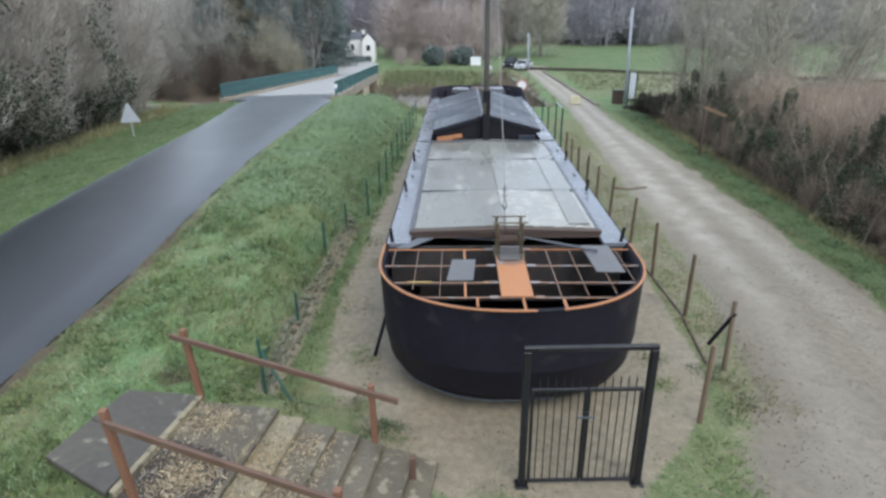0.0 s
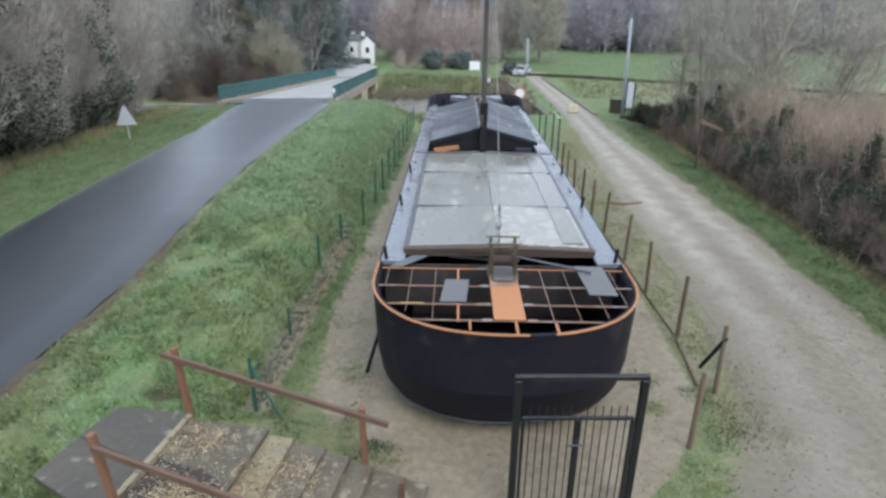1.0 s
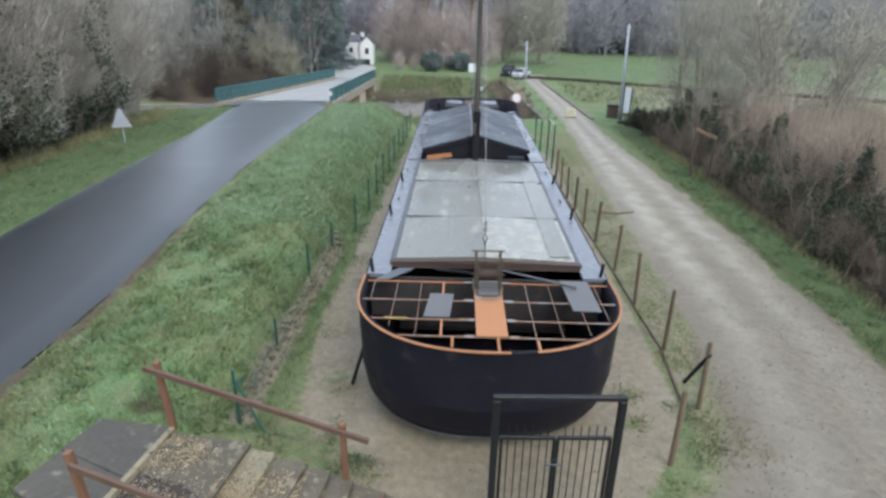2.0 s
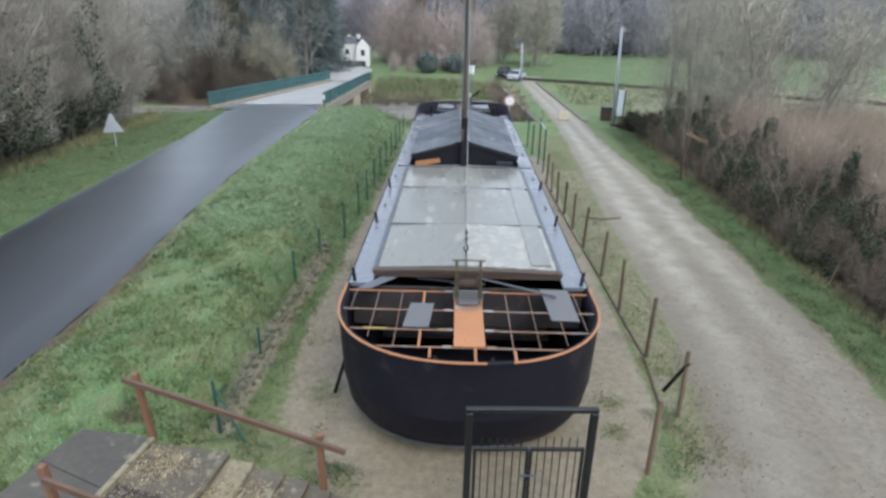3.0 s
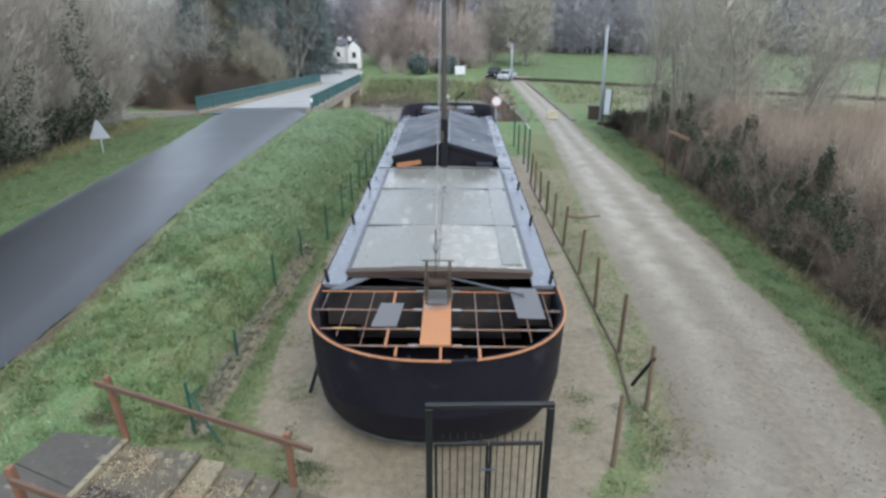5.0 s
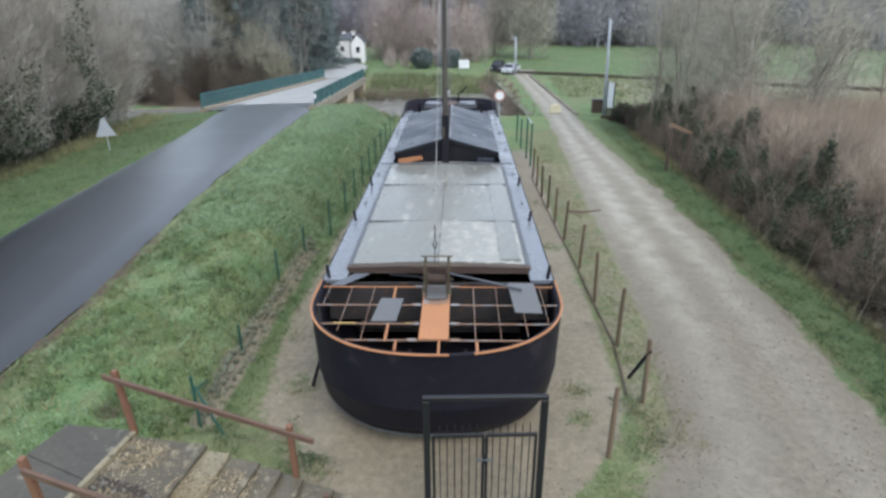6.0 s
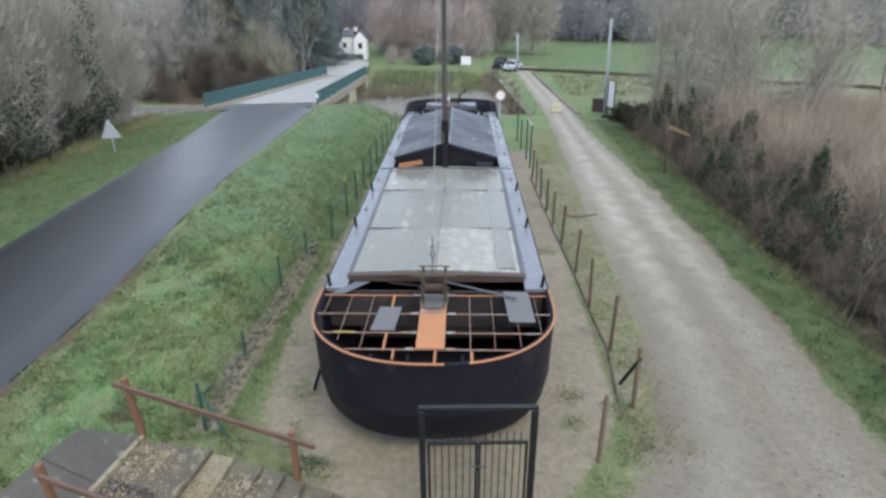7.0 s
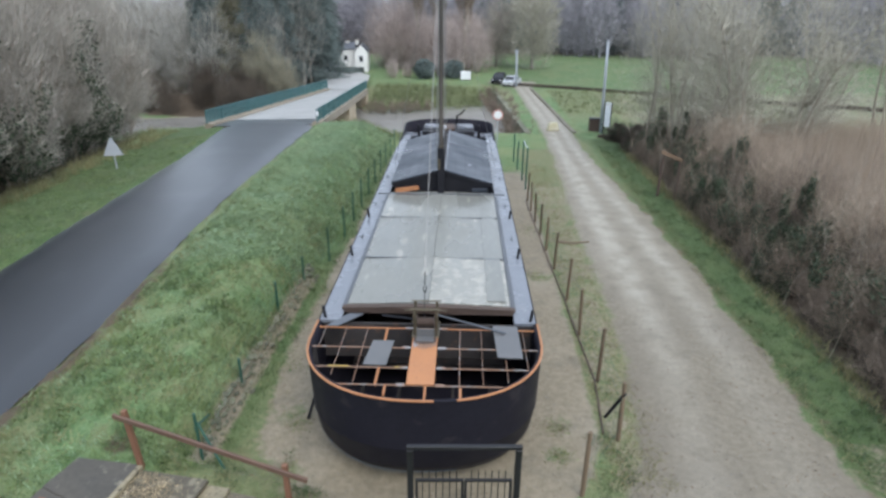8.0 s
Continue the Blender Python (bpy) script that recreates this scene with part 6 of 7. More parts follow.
def build_track_trees():
    t1 = slim_tree(101, 11.0, 1.5, 3)
    t2 = slim_tree(104, 6.5, 1.9, 4)
    t3 = slim_tree(103, 10.0, 1.2, 2)
    soft = []
    for k in range(2):
        rng = np.random.default_rng(106 + k)
        p, way = dome_points(rng, 900, 10.5, 2.0, 0.55, 0.15)
        soft.append(np_mesh("twigs", *slivers(rng, p[p[:, 2] > 2.2], way[p[:, 2] > 2.2], 4, 0.65, 0.007, 0.45)))
    spots = ((10.9, 33.8, t1, 0.95), (11.8, 31.6, t3, 1.0), (12.7, 33.2, t1, 1.05), (12.6, 29.4, t3, 0.95), (15.0, 30.5, t2, 1.5), (13.9, 35.2, t3, 1.05), (14.6, 32.6, t1, 0.9), (17.6, 31.0, t2, 1.3), (20.5, 34.0, t1, 0.9), (25.5, 36.0, t1, 1.0))
    for i, (x, y, (a, b), s) in enumerate(spots):
        t = place_tree("tree", "slender leafless tree with pale bark behind the hedge", "tree", a, b, M_PALEBARK if i % 3 != 2 else M_BARK, M_LICHEN if i < 5 else M_GREYTWIG, x, y, 53 * i, s, "trees behind the hedge")
        part_of("twig_mass", soft[i % 2], M_LICHEN if i < 5 else M_GREYTWIG, t, kind="stuff")
    iv = ivy_mesh(110, 3.2, 0.75, 6500, 0.036, 16, False)
    for i, (x, y) in enumerate(((12.2, 30.8), (11.2, 32.4), (12.1, 24.6), (11.8, 18.2))):
        b = thing("ivy_column", "ivy climbing a tree trunk in the hedge", "ivy", pose(x, y, gz(x, y), 0, 0, 60 * i), "ivy in the hedge")
        part_of("leaves", iv, M_IVY, b)


build_track_trees()


def build_saplings():
    """Pale bent stems that lean out of the hedge."""
    rng = np.random.default_rng(77)
    kinds = []
    for k in range(7):
        out = []
        grow(rng, out, np.zeros(3), np.array([rng.uniform(-0.5, 0.2), rng.uniform(-0.3, 0.3), 1.0]), rng.uniform(1.8, 3.4), 0.012, 2, (1, 1), 0.4, 0.10, 0.15, 6)
        kinds.append(np_mesh("stem", *rods(out, 4)))
    for i in range(26):
        y = 7.2 + 1.0 * i + 0.3 * math.sin(5.1 * i)
        x = 10.5 + 0.5 * math.sin(2.3 * i) - 0.03 * max(0, y - 20)
        b = thing("sapling", "pale bent leafless stem leaning from the hedge", "sapling", pose(x, y, gz(x, y), 0, 0, 95 * i), "saplings in the hedge")
        part_of("stem", kinds[i % 7], (M_TWIG, M_PALEBARK, M_TWIG, M_REED)[i % 4], b)


build_saplings()


# woods
def woods(name, label, spots, kinds, mat, seed):
    """Many far trees joined into one."""
    r = np.random.default_rng(seed)
    vs, fs, k = [], [], 0
    for x, y, s in spots:
        v, f = kinds[r.integers(len(kinds))]
        a = r.uniform(0, math.tau)
        c, sn = math.cos(a), math.sin(a)
        w = v * np.array([s, s, s * r.uniform(0.85, 1.2)])
        w = np.stack([w[:, 0] * c - w[:, 1] * sn + x, w[:, 0] * sn + w[:, 1] * c + y, w[:, 2] + gz(x, y) - 0.1], -1)
        vs.append(w)
        fs.append(f + k)
        k += len(v)
    me = np_mesh(name, np.concatenate(vs), np.concatenate(fs))
    tagged(part_of(name, me, mat, kind="stuff"), label, "woods")


def bare_kind(seed, h=12, rad=2.6, stems=9, n=900, twig=0.022):
    """A leafless far tree: a trunk with a few limbs and a soft crown of fine twigs."""
    rng = np.random.default_rng(seed)
    out = []
    for k in range(stems):
        a = rng.uniform(0, math.tau)
        rr = rad * rng.uniform(0, 0.5) if k else 0.0
        p = np.array([rr * math.cos(a), rr * math.sin(a), 0.0])
        d = np.array([0.16 * math.cos(a), 0.16 * math.sin(a), 1.0]) if k else np.array([0, 0, 1.0])
        ln, r, m = h * (rng.uniform(0.35, 0.9) if k else 0.95), (0.05 if k else 0.14), 6
        for i in range(m):
            q = p + d / np.linalg.norm(d) * ln / m
            out.append((*p, *q, r, r * 0.85))
            p, r = q, r * 0.85
            d = d + rng.normal(size=3) * 0.10
    rv, rf = rods(out, 3)
    c, way = dome_points(rng, n, h, rad, 0.42, 0.25)
    sv, sf = slivers(rng, c, way, 4, 1.1 * rad / 2.6, twig, 0.45)
    tri = np.concatenate([rf[:, (0, 1, 2)], rf[:, (0, 2, 3)]])
    return np.concatenate([rv, sv]), np.concatenate([tri, sf + len(rv)])


def conifer_kind(seed, h=10.5, rad=2.8, n=2000, needle=0.028):
    """A conifer: a trunk and drooping sprays of needles in ragged tiers."""
    rng = np.random.default_rng(seed)
    t = rng.uniform(0.10, 1.0, n) ** 1.15
    a = rng.uniform(0, math.tau, n)
    tier = 0.70 + 0.30 * np.sin(t * 34 + 2 * a)
    rr = rad * (1 - t) ** 0.7 * tier * np.sqrt(rng.uniform(0.12, 1, n)) + 0.05
    c = np.stack([rr * np.cos(a), rr * np.sin(a), h * t - 0.3 * rr], -1)
    way = np.stack([np.cos(a), np.sin(a), np.full(n, -0.35)], -1)
    v, f = slivers(rng, c, way, 4, 0.75, needle, 0.35)
    tv, tf = rods([(0, 0, 0, 0, 0, h * 0.9, 0.22, 0.05)], 4)
    return np.concatenate([v, tv]), np.concatenate([f, tf[:, (0, 1, 2)] + len(v), tf[:, (0, 2, 3)] + len(v)])


def stem_kind(seed, h=6.5):
    """A lone bare trunk with a few broken side limbs."""
    rng = np.random.default_rng(seed)
    out = []
    grow(rng, out, np.zeros(3), np.array([0, 0, 1.0]), h, 0.11, 1, (1,), 0.6, 0.2, 0.06, 6)
    v, f = rods(out, 3)
    return v, np.concatenate([f[:, (0, 1, 2)], f[:, (0, 2, 3)]])


def build_woods():
    r = random.Random(4)
    bare = [bare_kind(200 + i, 11, 2.9, 6, 440, 0.036) for i in range(4)]
    fine = [bare_kind(210 + i, 8, 2.8, 8, 800, 0.020) for i in range(3)]
    fine_bare = [bare_kind(230 + i, 9.5, 2.8, 7, 850, 0.020) for i in range(3)]
    con = [conifer_kind(220 + i) for i in range(3)]
    far_con = [conifer_kind(225 + i, 11, 3.2, 800, 0.06) for i in range(3)]
    # beyond the canal, left of the bridge
    left = [(r.uniform(-46, -17.5), r.uniform(60, 72), r.uniform(0.9, 1.3)) for _ in range(40)]
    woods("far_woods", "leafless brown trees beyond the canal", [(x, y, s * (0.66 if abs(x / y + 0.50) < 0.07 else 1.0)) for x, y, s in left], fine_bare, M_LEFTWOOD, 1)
    dark = [ (-23, 57, 1.15), (-20.5, 60, 1.25), (-17.5, 62, 1.3), (-19, 55, 1.0), (-36, 56, 0.5), (-16.2, 67, 1.3), (-24, 64, 1.3), (-41, 60, 1.2), (-25.4, 60.5, 1.05), (-21.6, 55.5, 0.95), (-18.2, 58.5, 1.05), (-15.6, 63.5, 1.15), (-22.6, 61.5, 1.2), (-24.6, 56, 0.85), (-23.4, 54.6, 0.9)]
    front = [(-18.9, 55.5, 0.80), (-22.2, 53.5, 0.75), (-25.4, 53.8, 0.85), (-27.6, 54.5, 0.9), (-29.6, 55.5, 0.95), (-31.8, 56.5, 0.9), (-33.6, 58, 1.0), (-24.0, 55.5, 0.7)]
    woods("edge_trees", "leafless grey-brown trees before the evergreens", front, fine_bare, M_LEFTWOOD, 14)
    woods("conifers", "dark evergreen trees beyond the canal", dark, con, M_CONIFER, 2)
    mossy = [(-20.9, 54.6, 1.0), (-25.6, 57.5, 0.8)]
    woods("mossy_conifers", "yellowish mossy evergreens at the wood's edge", mossy, con, M_MOSSCONIFER, 12)
    trunks = [(r.uniform(-34, -15), r.uniform(53, 60), r.uniform(0.7, 1.0)) for _ in range(46)]
    woods("trunks", "bare pale trunks at the wood's edge", trunks, [stem_kind(240 + i) for i in range(3)], M_BARK, 13)
    low = [(-17.9, 53.0, 0.62), (-16.6, 54.0, 0.52), (-19.3, 53.6, 0.48), (-25.6, 54.6, 0.62), (-28.5, 55.2, 0.55), (-30.6, 54.8, 0.5)] + [(r.uniform(-34, -20), r.uniform(56, 60), r.uniform(0.30, 0.5)) for _ in range(14)]
    woods("underwood", "mossy brown undergrowth at the wood's edge", low, fine, M_MOSSTWIG, 3)
    brush = [(r.uniform(-36, -16.8), r.uniform(47.8, 53), r.uniform(0.22, 0.42)) for _ in range(46)]
    woods("brush", "dark brown brushwood along the canal's wooded bank", brush, fine, M_BRAMBLE, 15)
    # behind the far bank
    mid = [(r.uniform(-10.5, 1.5), r.uniform(70, 84), r.uniform(0.6, 0.95)) for _ in range(26)]
    mid += [(-8.2, 66.5, 0.26), (-6.6, 67.0, 0.22), (-3.0, 68.0, 0.30), (-0.9, 68.5, 0.24)]
    woods("far_thicket", "reddish-brown leafless thicket beyond the bank", mid, fine, M_FARTHICKET, 5)
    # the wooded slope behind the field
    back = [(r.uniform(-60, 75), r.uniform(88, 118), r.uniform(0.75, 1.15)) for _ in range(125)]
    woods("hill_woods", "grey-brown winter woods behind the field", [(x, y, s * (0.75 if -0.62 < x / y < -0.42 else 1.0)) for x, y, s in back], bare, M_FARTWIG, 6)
    pines = [(r.uniform(-34, 70), r.uniform(96, 116), r.uniform(0.9, 1.3)) for _ in range(34)]
    woods("hill_conifers", "dark evergreens among the winter woods", pines, far_con, M_CONIFER, 7)
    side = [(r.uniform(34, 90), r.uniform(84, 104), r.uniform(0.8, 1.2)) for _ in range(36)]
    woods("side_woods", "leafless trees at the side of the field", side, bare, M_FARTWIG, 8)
    behind = [(r.uniform(-40, 40), r.uniform(-34, -22), r.uniform(0.8, 1.2)) for _ in range(10)]
    woods("near_woods", "leafless trees behind", behind, bare, M_TWIG, 9)


build_woods()


def build_far_trees():
    birch = tree_meshes(301, 9, 0.16, 3, (3, 2, 2), 0.4, 0.4, thick=0.05, n=6, twig_min=0.016)
    for i, (x, y, s) in enumerate(((-6.0, 74, 1.3), (-4.6, 76, 1.2), (-0.4, 73, 1.35), (0.6, 74, 1.25))):
        place_tree("tree", "tall leafless birch with pale trunk", "tree", *birch, M_PALEBARK, M_TWIG, x, y, 80 * i, s, "birches beyond the bank")
    moss = tree_meshes(302, 5.2, 0.2, 2, (3, 3), 0.8, 0.2, thick=0.05, n=6, twig_min=0.02)
    for label, mat, x, y, turn, s in (("rounded mossy yellow-green leafless tree", M_LICHEN, 8.0, 76, 20, 1.2), ("leafless grey tree standing in the field", M_GREYTWIG, 3.6, 78, 140, 1.0)):
        t = place_tree("tree", label, "tree", *moss, M_BARK, mat, x, y, turn, s)
        rng = np.random.default_rng(304 + turn)
        p, way = dome_points(rng, 1500, 8.0, 2.6, 0.45, 0.2)
        part_of("twig_mass", np_mesh("twigs", *slivers(rng, p, way, 4, 0.7, 0.022, 0.5)), mat, t, kind="stuff")
    for i, (x, y, s) in enumerate(((-4.6, 66.0, 1.0), (-1.4, 66.6, 0.95), (-2.6, 68.2, 0.7))):
        rng = np.random.default_rng(310 + i)
        p, way = dome_points(rng, 2600, 2.05, 1.15, 0.5, 0.75)
        b = thing("bush", "dark green clipped evergreen bush", "bush", pose(x, y, gz(x, y), 0, 0, 50 * i) @ Matrix.Diagonal((s, s, s, 1)), "evergreens on the bank")
        part_of("leaves", np_mesh("leaves", *leaves(rng, p, 0.10)), M_CONIFER, b)
    # brush hanging over the canal wall beside the track
    br = shrub_mesh(320, 1.9, 1.2, 30, 8, 5, 0.012, 0.6)
    for i in range(7):
        y = 39.5 + 3.0 * i
        x = float(canal_right(y)) - 0.4
        b = thing("bush", "dark brown brush on the canal wall", "bush", pose(x, y, -1.0, 0, 0, 47 * i), "brush along the canal")
        shrub_parts(br, M_TWIG, b)
    dry = shrub_mesh(321, 1.3, 1.3, 24, 6, 4, 0.012, 0.7)
    for i, (x, y) in enumerate(((-6.6, 50.8), (-5.2, 51.2), (-7.8, 51.0), (-3.6, 52.0), (-15.5, 43.5), (-17.5, 44.0))):
        b = thing("bush", "low russet brush at the water's edge", "bush", pose(x, y, -0.95, 0, 0, 61 * i), "brush at the water")
        shrub_parts(dry, M_TWIG, b)


build_far_trees()
build_house()


def build_hedgerow():
    """The dark scrubby ditch line that parts the two fields, and the brush about the notice board."""
    r = np.random.default_rng(55)
    n = 7200
    t = r.uniform(0, 1, n)
    x = 5.6 + 31 * t + r.normal(0, 0.15, n)
    y = 62.0 - 14.4 * t + r.normal(0, 0.2, n)
    z = ground_z(x, y)
    h = r.uniform(0.08, 0.24, n) * (1 + 0.3 * np.sin(9 * t))
    segs = np.stack([x, y, z - 0.05, x + r.normal(0, 0.18, n), y + r.normal(0, 0.18, n), z + h, np.full(n, 0.02), np.full(n, 0.012)], -1)
    tagged(part_of("hedgerow", np_mesh("hedgerow", *rods(segs, 3)), M_BRAMBLE, kind="stuff"), "low dark scrub along the ditch between fields", "hedgerow")
    br = shrub_mesh(330, 1.9, 1.0, 36, 9, 6, 0.008, 0.6)
    iv = ivy_mesh(331, 1.4, 0.9, 3000, 0.05, 12)
    for i, (bx, by, s) in enumerate(((10.0, 36.9, 0.8), (10.9, 35.4, 1.05), (11.9, 36.4, 1.1), (10.6, 34.2, 0.85))):
        b = thing("bush", "dark brown scrub bush beside the notice board", "bush", pose(bx, by, gz(bx, by), 0, 0, 71 * i) @ Matrix.Diagonal((s, s, s, 1)), "scrub by the notice board")
        shrub_parts(br, (M_BRAMBLE, M_TWIG)[i % 2], b)
        part_of("ivy", iv, M_IVY, b, "dark ivy leaves")


build_hedgerow()


def blades(r, x, y, h, spread, w):
    """Single grass blades: a narrow leaning triangle each."""
    n = len(x)
    z = ground_z(x, y)
    hh = r.uniform(h[0], h[1], n)
    lx, ly = r.normal(0, spread, n), r.normal(0, spread, n)
    w = r.uniform(w * 0.6, w * 1.3, n)
    a = r.uniform(0, math.tau, n)
    return np.stack([np.stack([x + w * np.cos(a), y + w * np.sin(a), z - 0.02], -1), np.stack([x - w * np.cos(a), y - w * np.sin(a), z - 0.02], -1), np.stack([x + lx, y + ly, z + hh], -1)], 1).reshape(-1, 3)


def on_steps(x, y):
    """True on the landing and the treads."""
    a = math.radians(8)
    u = math.cos(a) * (x + 4.78) - math.sin(a) * (y - 6.86)
    v = math.sin(a) * (x + 4.78) + math.cos(a) * (y - 6.86)
    return (u > -1.26) & (u < 3.8) & (v < 0.08) & (v > np.where(u < 0, -1.5 - 0.33 * (u + 1.3), -2.05))


def tufts(r, n, per, x0, x1, y0, y1, power=1.5, size=0.05, patch=0.0, k=1):
    """Places of blades gathered in tufts, thinned into patches where asked."""
    cx, cy = r.uniform(x0, x1, n), r.uniform(0, 1, n) ** power * (y1 - y0) + y0
    if patch:
        keep = waves(cx, cy, 1.4, k) + 0.6 * waves(cx, cy, 4.1, k + 2) > r.normal(patch, 0.35, n)
        cx, cy = cx[keep], cy[keep]
    x, y = np.repeat(cx, per), np.repeat(cy, per)
    return x + r.normal(0, size, len(x)), y + r.normal(0, size, len(y))


def build_grass():
    r = np.random.default_rng(15)

    def lay(name, mat, label, sets):
        v = []
        for args, h, spread, w in sets:
            x, y = tufts(r, *args)
            left, right = np.interp(y, ROAD_Y, ROAD_L), np.interp(y, ROAD_Y, ROAD_R)
            ok = ((x > right + 0.34 + 0.12 * np.sin(3.1 * y) * np.sin(1.3 * y)) | (x < left - 0.12)) & ~on_steps(x, y) & ((np.abs(x - 0.1) > 2.5) | (y < 7.2) | (y > 31))
            v.append(blades(r, x[ok], y[ok], h, spread, w))
        v = np.concatenate(v)
        tagged(part_of(name, np_mesh(name, v, np.arange(len(v)).reshape(-1, 3)), mat, kind="stuff"), label, "grass")

    lay("grass", M_GRASS, "short wet winter grass in uneven tufts", (
        ((9500, 7, -8.0, -3.9, 4.4, 26, 1.3, 0.05, -0.45, 1), (0.03, 0.105), 0.07, 0.010),
        ((3000, 6, -16.5, -12.4, 9, 30, 1.0, 0.06), (0.03, 0.08), 0.07, 0.012),
        ((110, 6, 1.95, 3.0, 4.6, 5.8, 1.0, 0.08), (0.03, 0.10), 0.07, 0.010),
        ((110, 6, 2.75, 3.5, 5.6, 6.95, 1.0, 0.08), (0.03, 0.09), 0.07, 0.010),
        ((200, 6, 3.8, 4.6, 8, 30, 1.2, 0.05, 0.3, 4), (0.02, 0.06), 0.05, 0.009),
        ((260, 8, -4.7, -4.22, 7.2, 30, 1.2, 0.05), (0.05, 0.16), 0.07, 0.010)))
    lay("verge_grass", M_DARKGRASS, "darker grass along track and wall, hedge shade in its green", (
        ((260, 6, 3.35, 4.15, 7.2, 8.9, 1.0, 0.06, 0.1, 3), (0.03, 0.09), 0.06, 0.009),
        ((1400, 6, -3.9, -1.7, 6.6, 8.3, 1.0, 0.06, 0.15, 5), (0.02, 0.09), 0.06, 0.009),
        # verge below the hedge: dark blades stand in for its shade
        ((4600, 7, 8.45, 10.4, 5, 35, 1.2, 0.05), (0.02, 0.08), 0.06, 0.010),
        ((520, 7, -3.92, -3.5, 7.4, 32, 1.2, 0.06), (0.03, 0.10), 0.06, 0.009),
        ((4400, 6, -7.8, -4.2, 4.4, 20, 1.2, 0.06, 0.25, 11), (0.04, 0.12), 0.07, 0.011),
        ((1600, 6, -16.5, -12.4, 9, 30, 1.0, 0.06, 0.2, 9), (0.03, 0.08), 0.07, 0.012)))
    lay("dewy_grass", M_DEWHAZEGRASS, "pale dewy grass tufts, far haze and sheen in their colour", (
        ((4800, 6, -8.0, -4.2, 4.4, 34.5, 1.15, 0.06, 0.15, 3), (0.04, 0.12), 0.07, 0.011),
        # far bank: dense pale tufts stand in for haze and low-angle sheen
        ((13500, 6, -8.1, -4.1, 14, 37, 0.9, 0.07), (0.04, 0.10), 0.09, 0.018),
        ((400, 6, -16.5, -12.5, 9, 30, 1.0, 0.06, 0.2, 5), (0.03, 0.08), 0.07, 0.012),
        ((60, 6, 8.6, 10.0, 14, 34, 1.2, 0.05, 0.5, 6), (0.02, 0.06), 0.06, 0.010)))
    lay("yellowed_grass", M_DRYGRASS, "yellowed grass tufts", (
        ((6300, 5, -8.0, -4.0, 4.4, 34.5, 1.4, 0.06, 0.1, 7), (0.03, 0.11), 0.08, 0.010),
        ((700, 6, -7.95, -7.3, 7, 33, 1.2, 0.05), (0.02, 0.08), 0.06, 0.010),
        ((900, 7, -4.9, -4.15, 7.6, 33, 1.3, 0.06, 0.2, 8), (0.06, 0.20), 0.09, 0.009),
        ((1300, 6, 3.75, 4.8, 7.5, 30, 1.2, 0.06), (0.02, 0.08), 0.06, 0.009),
        ((900, 6, 8.25, 8.8, 6, 34, 1.2, 0.06), (0.02, 0.07), 0.06, 0.009),
        ((500, 8, 9.6, 10.4, 6, 34, 1.0, 0.08), (0.10, 0.40), 0.12, 0.010),
        ((700, 8, -17.6, -15.9, 7, 32, 1.0, 0.10), (0.12, 0.50), 0.14, 0.012),
        ((260, 6, -3.9, -2.6, 6.9, 24, 1.4, 0.06), (0.02, 0.06), 0.06, 0.008)))
    lay("bank_grass", M_ROUGHGRASS, "long rough olive grass on the canal's far bank", (
        ((1500, 8, -8.6, 3.0, 47.5, 60, 1.0, 0.25), (0.25, 0.75), 0.25, 0.025),
        ((500, 8, 8.0, 26.0, 46, 58, 1.0, 0.25), (0.15, 0.5), 0.25, 0.025),
        ((260, 8, -8.6, -3.0, 34.5, 38.6, 1.0, 0.2), (0.15, 0.45), 0.2, 0.02)))


build_grass()


def build_litter():
    """Dry straw and leaves strewn over the steps."""
    r = np.random.default_rng(16)
    n = 42000
    x, y = r.uniform(0, 1, n) ** 1.3 * 2.6 + 0.02, -0.02 - 1.93 * r.uniform(0, 1, n) ** 0.75
    tops = np.interp(x, (0, 1.25, 1.26, 1.70, 1.71, 2.12, 2.13, 2.54, 2.55, 3.0), (0.60, 0.60, 0.51, 0.51, 0.44, 0.44, 0.37, 0.37, 0.29, 0.29))
    c = np.stack([x, y, tops + r.uniform(0.002, 0.03, n)], -1)
    # heaps: along the back of the top tread, over its soil, and in the corners of the lower treads
    heap = np.exp(-((x - 0.35) / 0.38) ** 2 - ((y + 0.30) / 0.34) ** 2) * 0.8
    heap = np.maximum(heap, 0.95 * np.exp(-((x - 0.66) / 0.44) ** 2 - ((y + 1.45) / 0.36) ** 2))
    heap = np.maximum(heap, 0.55 * (x > 1.2) * (x < 1.75) * (y < -0.45))
    heap = np.maximum(heap, 0.40 * (x > 1.7) * (x < 2.3) * (y < -0.25))
    heap = np.clip(heap * (0.75 + 0.5 * waves(x, y, 5.0, 3)), 0.03, 1)
    keep = r.uniform(0, 1, n) < heap
    v, f = leaves(r, c[keep], 0.0135)
    me = np_mesh("dry_litter", v, f)
    ob = tagged(part_of("dry_litter", me, M_LITTER, kind="stuff"), "straw-coloured dry litter on the steps", "litter")
    ob.matrix_basis = STEP_M


build_litter()


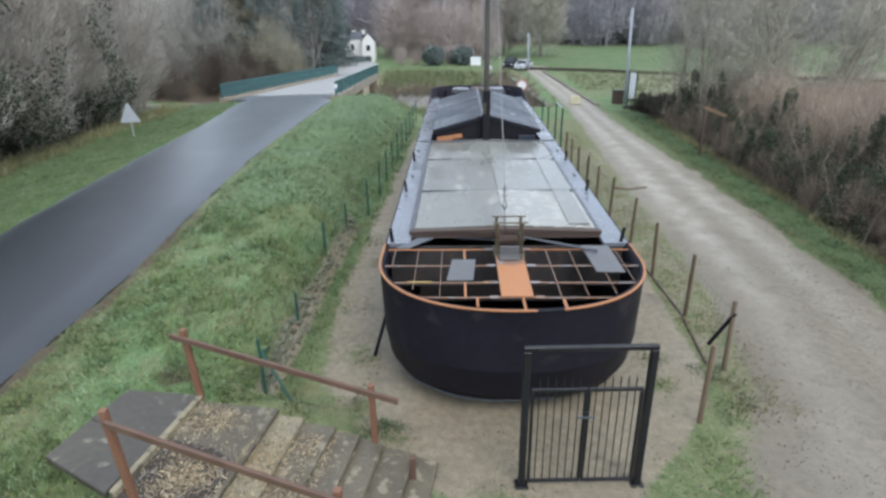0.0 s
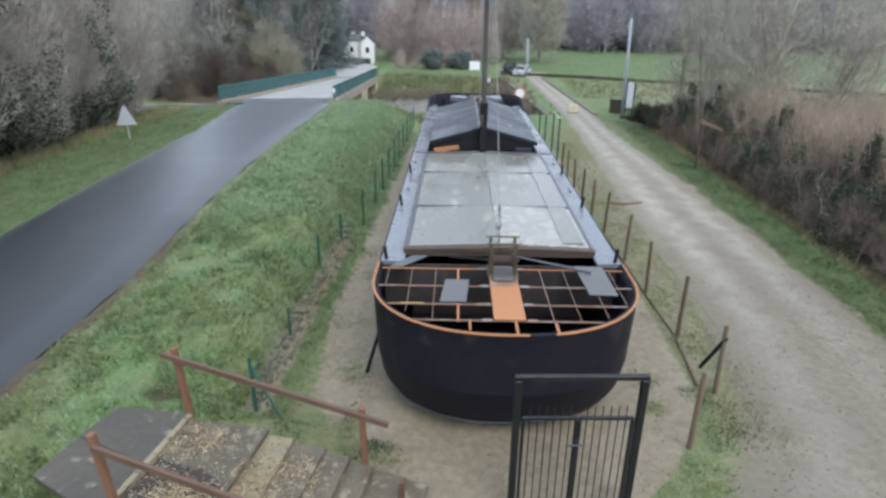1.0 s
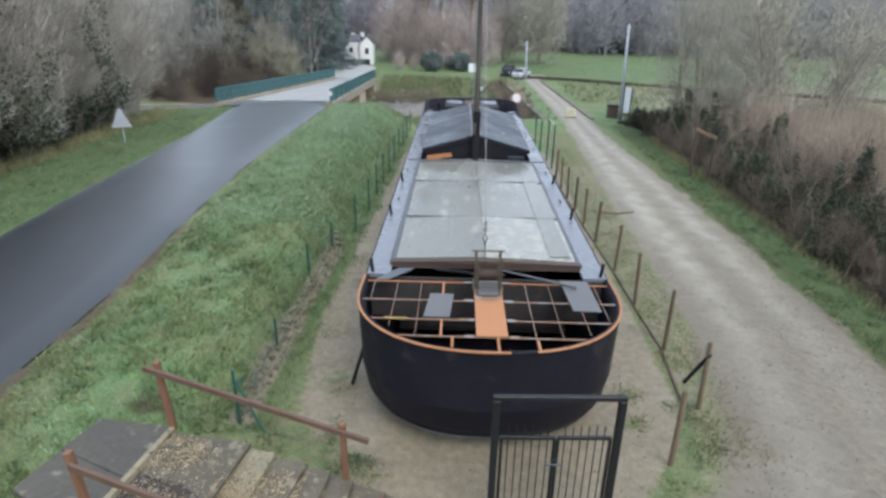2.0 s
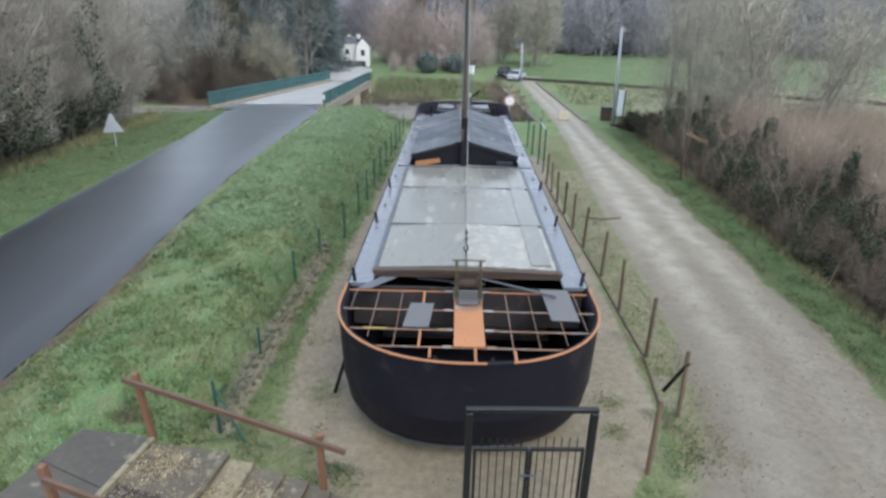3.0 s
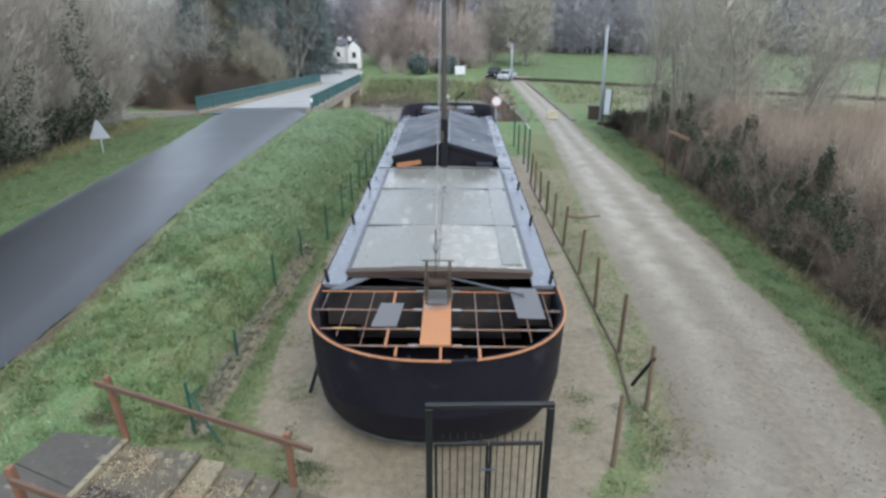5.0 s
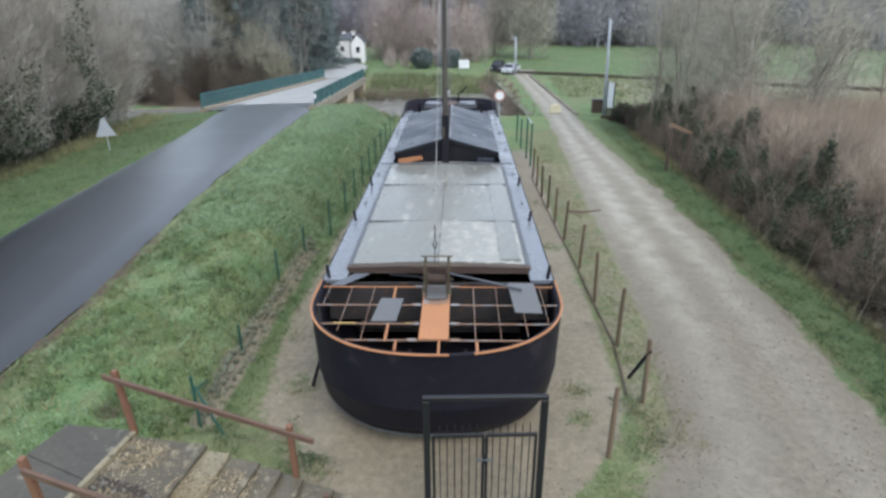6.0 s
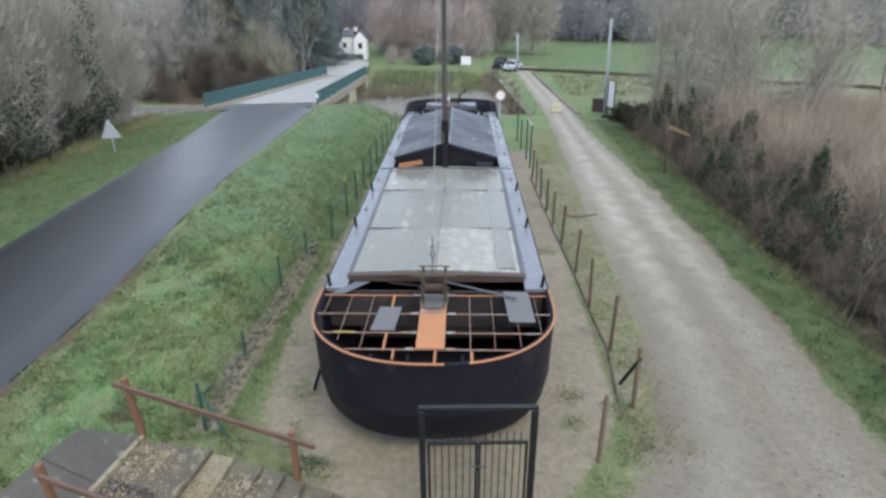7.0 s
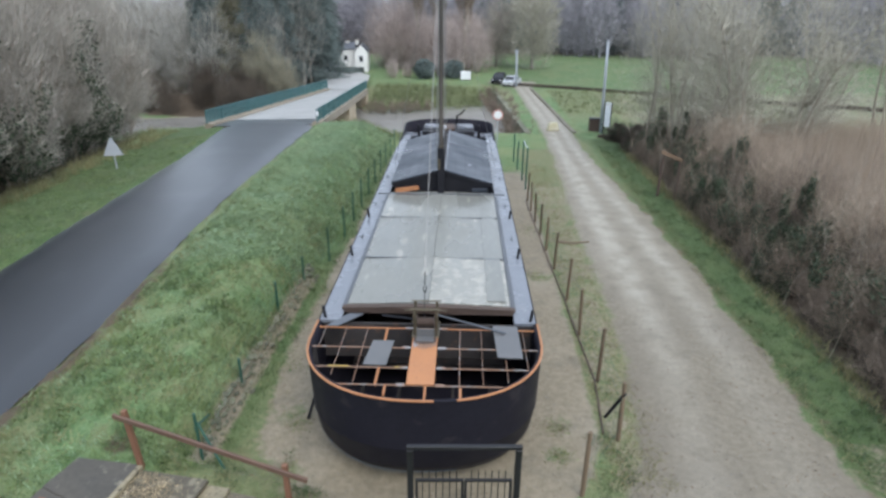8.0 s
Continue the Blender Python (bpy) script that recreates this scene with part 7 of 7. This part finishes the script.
def build_weeds():
    """Low weeds and moss tufts on the yard, round the steps and at the fence feet."""
    r = np.random.default_rng(31)
    spots = [(2.75, 9.1, 0.35), (-2.45, 7.5, 0.35), (-2.6, 9.0, 0.35), (-1.75, 6.75, 0.35), (3.0, 16.3, 0.5), (2.75, 8.3, 0.25), (-2.9, 13.5, 0.3), (2.5, 6.2, 0.5), (2.1, 5.6, 0.5), (3.7, 7.9, 0.4), (3.95, 8.5, 0.4), (-0.2, 5.3, 0.35), (-2.4, 6.75, 0.4), (-3.3, 7.2, 0.6), (-0.2, 5.6, 0.5), (4.2, 10.2, 0.5), (4.15, 13.0, 0.5), (4.3, 16.2, 0.5), (4.3, 20.0, 0.7), (-3.4, 11.0, 0.5), (-3.3, 15.0, 0.6), (3.2, 20.5, 0.7)]
    for name, mat, label, size, k in (("weeds", M_GRASS, "low green weeds on the sandy yard", 0.016, 200), ("dry_weeds", M_DRYGRASS, "dry straw-coloured weeds on the sandy yard", 0.016, 130)):
        cs = []
        for x, y, s in spots:
            c = r.normal(0, s * 0.5, (k, 2)) + np.array([x, y])
            inside = (np.abs(c[:, 0]) > 2.3) | (c[:, 1] < 7.2)
            c = c[inside]
            cs.append(np.stack([c[:, 0], c[:, 1], ground_z(c[:, 0], c[:, 1]) + r.uniform(0.0, 0.04, len(c))], -1))
        c = np.concatenate(cs)
        c = c[~((c[:, 0] > -4.9) & (c[:, 0] < -1.0) & (c[:, 1] < 6.75 - 0.14 * (c[:, 0] + 4.8)))]
        tagged(part_of(name, np_mesh(name, *leaves(r, c, size)), mat, kind="stuff"), label, "weeds")


build_weeds()


def build_pebbles():
    """Loose stones on the track and the yard."""
    r = np.random.default_rng(33)
    n = 5000
    x = np.concatenate([r.uniform(4.0, 8.2, 3200), r.uniform(-3.4, 3.5, 1800)])
    y = np.concatenate([r.uniform(0, 1, 3200) ** 1.6 * 18 + 5.2, r.uniform(0, 1, 1800) ** 1.4 * 9 + 5.4])
    z = ground_z(x, y)
    s = r.uniform(0.006, 0.018, n)
    base = np.array([(1, 0, 0), (-1, 0, 0), (0, 1, 0), (0, -1, 0), (0, 0, 0.6), (0, 0, -0.6)], dtype=float)
    tri = np.array([(0, 2, 4), (2, 1, 4), (1, 3, 4), (3, 0, 4), (2, 0, 5), (1, 2, 5), (3, 1, 5), (0, 3, 5)])
    v = base[None] * s[:, None, None] * r.uniform(0.7, 1.3, (n, 6, 1)) + np.stack([x, y, z + s * 0.3], -1)[:, None]
    f = (np.arange(n)[:, None, None] * 6 + tri[None]).reshape(-1, 3)
    tagged(part_of("pebbles", np_mesh("pebbles", v.reshape(-1, 3), f), M_PEBBLE, kind="stuff"), "loose grey and brown pebbles", "pebbles")
    # fallen leaves on the yard and along the road's edge
    x = np.concatenate([r.normal(0.5, 0.5, 160), r.uniform(-3.3, 3.4, 700), np.zeros(1400), 7.9 - np.abs(r.normal(0, 1.1, 600)), r.normal(4.4, 0.5, 300)])
    y = np.concatenate([r.normal(6.7, 0.35, 160), r.uniform(5.4, 14, 700), r.uniform(6, 26, 1400), r.uniform(0, 1, 600) ** 1.5 * 10 + 5, r.uniform(6, 12, 300)])
    x[860:2260] = np.interp(y[860:2260], ROAD_Y, ROAD_R) + r.uniform(0.05, 0.5, 1400)
    ok = (np.abs(x) > 2.3) | (y < 7.3)
    c = np.stack([x, y, ground_z(x, y) + 0.012], -1)[ok]
    tagged(part_of("fallen_leaves", np_mesh("fallen_leaves", *leaves(r, c, 0.016)), M_LEAF, kind="stuff"), "brown fallen leaves", "leaves")


build_pebbles()

# ---- rubble wall at the foot of the bank ----
def build_rubble_wall():
    w = thing("wall_rubble", "low rubble wall of mossy field stones holding the bank", "wall", kind="structure")
    rng = random.Random(21)
    kinds = []
    for i in range(6):
        bm = bmesh.new()
        bmesh.ops.create_icosphere(bm, subdivisions=1, radius=1.0)
        for v in bm.verts:
            k = 1 + 0.28 * noise.noise(v.co * 1.7 + Vector((i * 5, 0, 0)))
            v.co = Vector((v.co.x * k, v.co.y * k, v.co.z * k * 0.62))
        me = bpy.data.meshes.new("stone")
        bm.to_mesh(me)
        bm.free()
        me.materials.append(M_STONE)
        kinds.append(me)
    y = 7.35
    while y < 15.8:
        for layer in range(4):
            s = rng.uniform(0.06, 0.095)
            x = -3.96 - 0.062 * layer + rng.uniform(-0.045, 0.045)
            z = (0.08 + 0.14 * layer) * min(1.0, 0.55 + 0.3 * (y - 7.3)) + rng.uniform(-0.04, 0.04)
            ob = new("stone", kinds[rng.randrange(6)])
            ob.parent = w
            ob.matrix_basis = pose(x, y + rng.uniform(-0.08, 0.08), z, rng.uniform(-20, 20), rng.uniform(-20, 20), rng.uniform(0, 360)) @ Matrix.Diagonal((s * 1.1, s * rng.uniform(0.9, 1.4), s, 1))
        y += 0.115


build_rubble_wall()
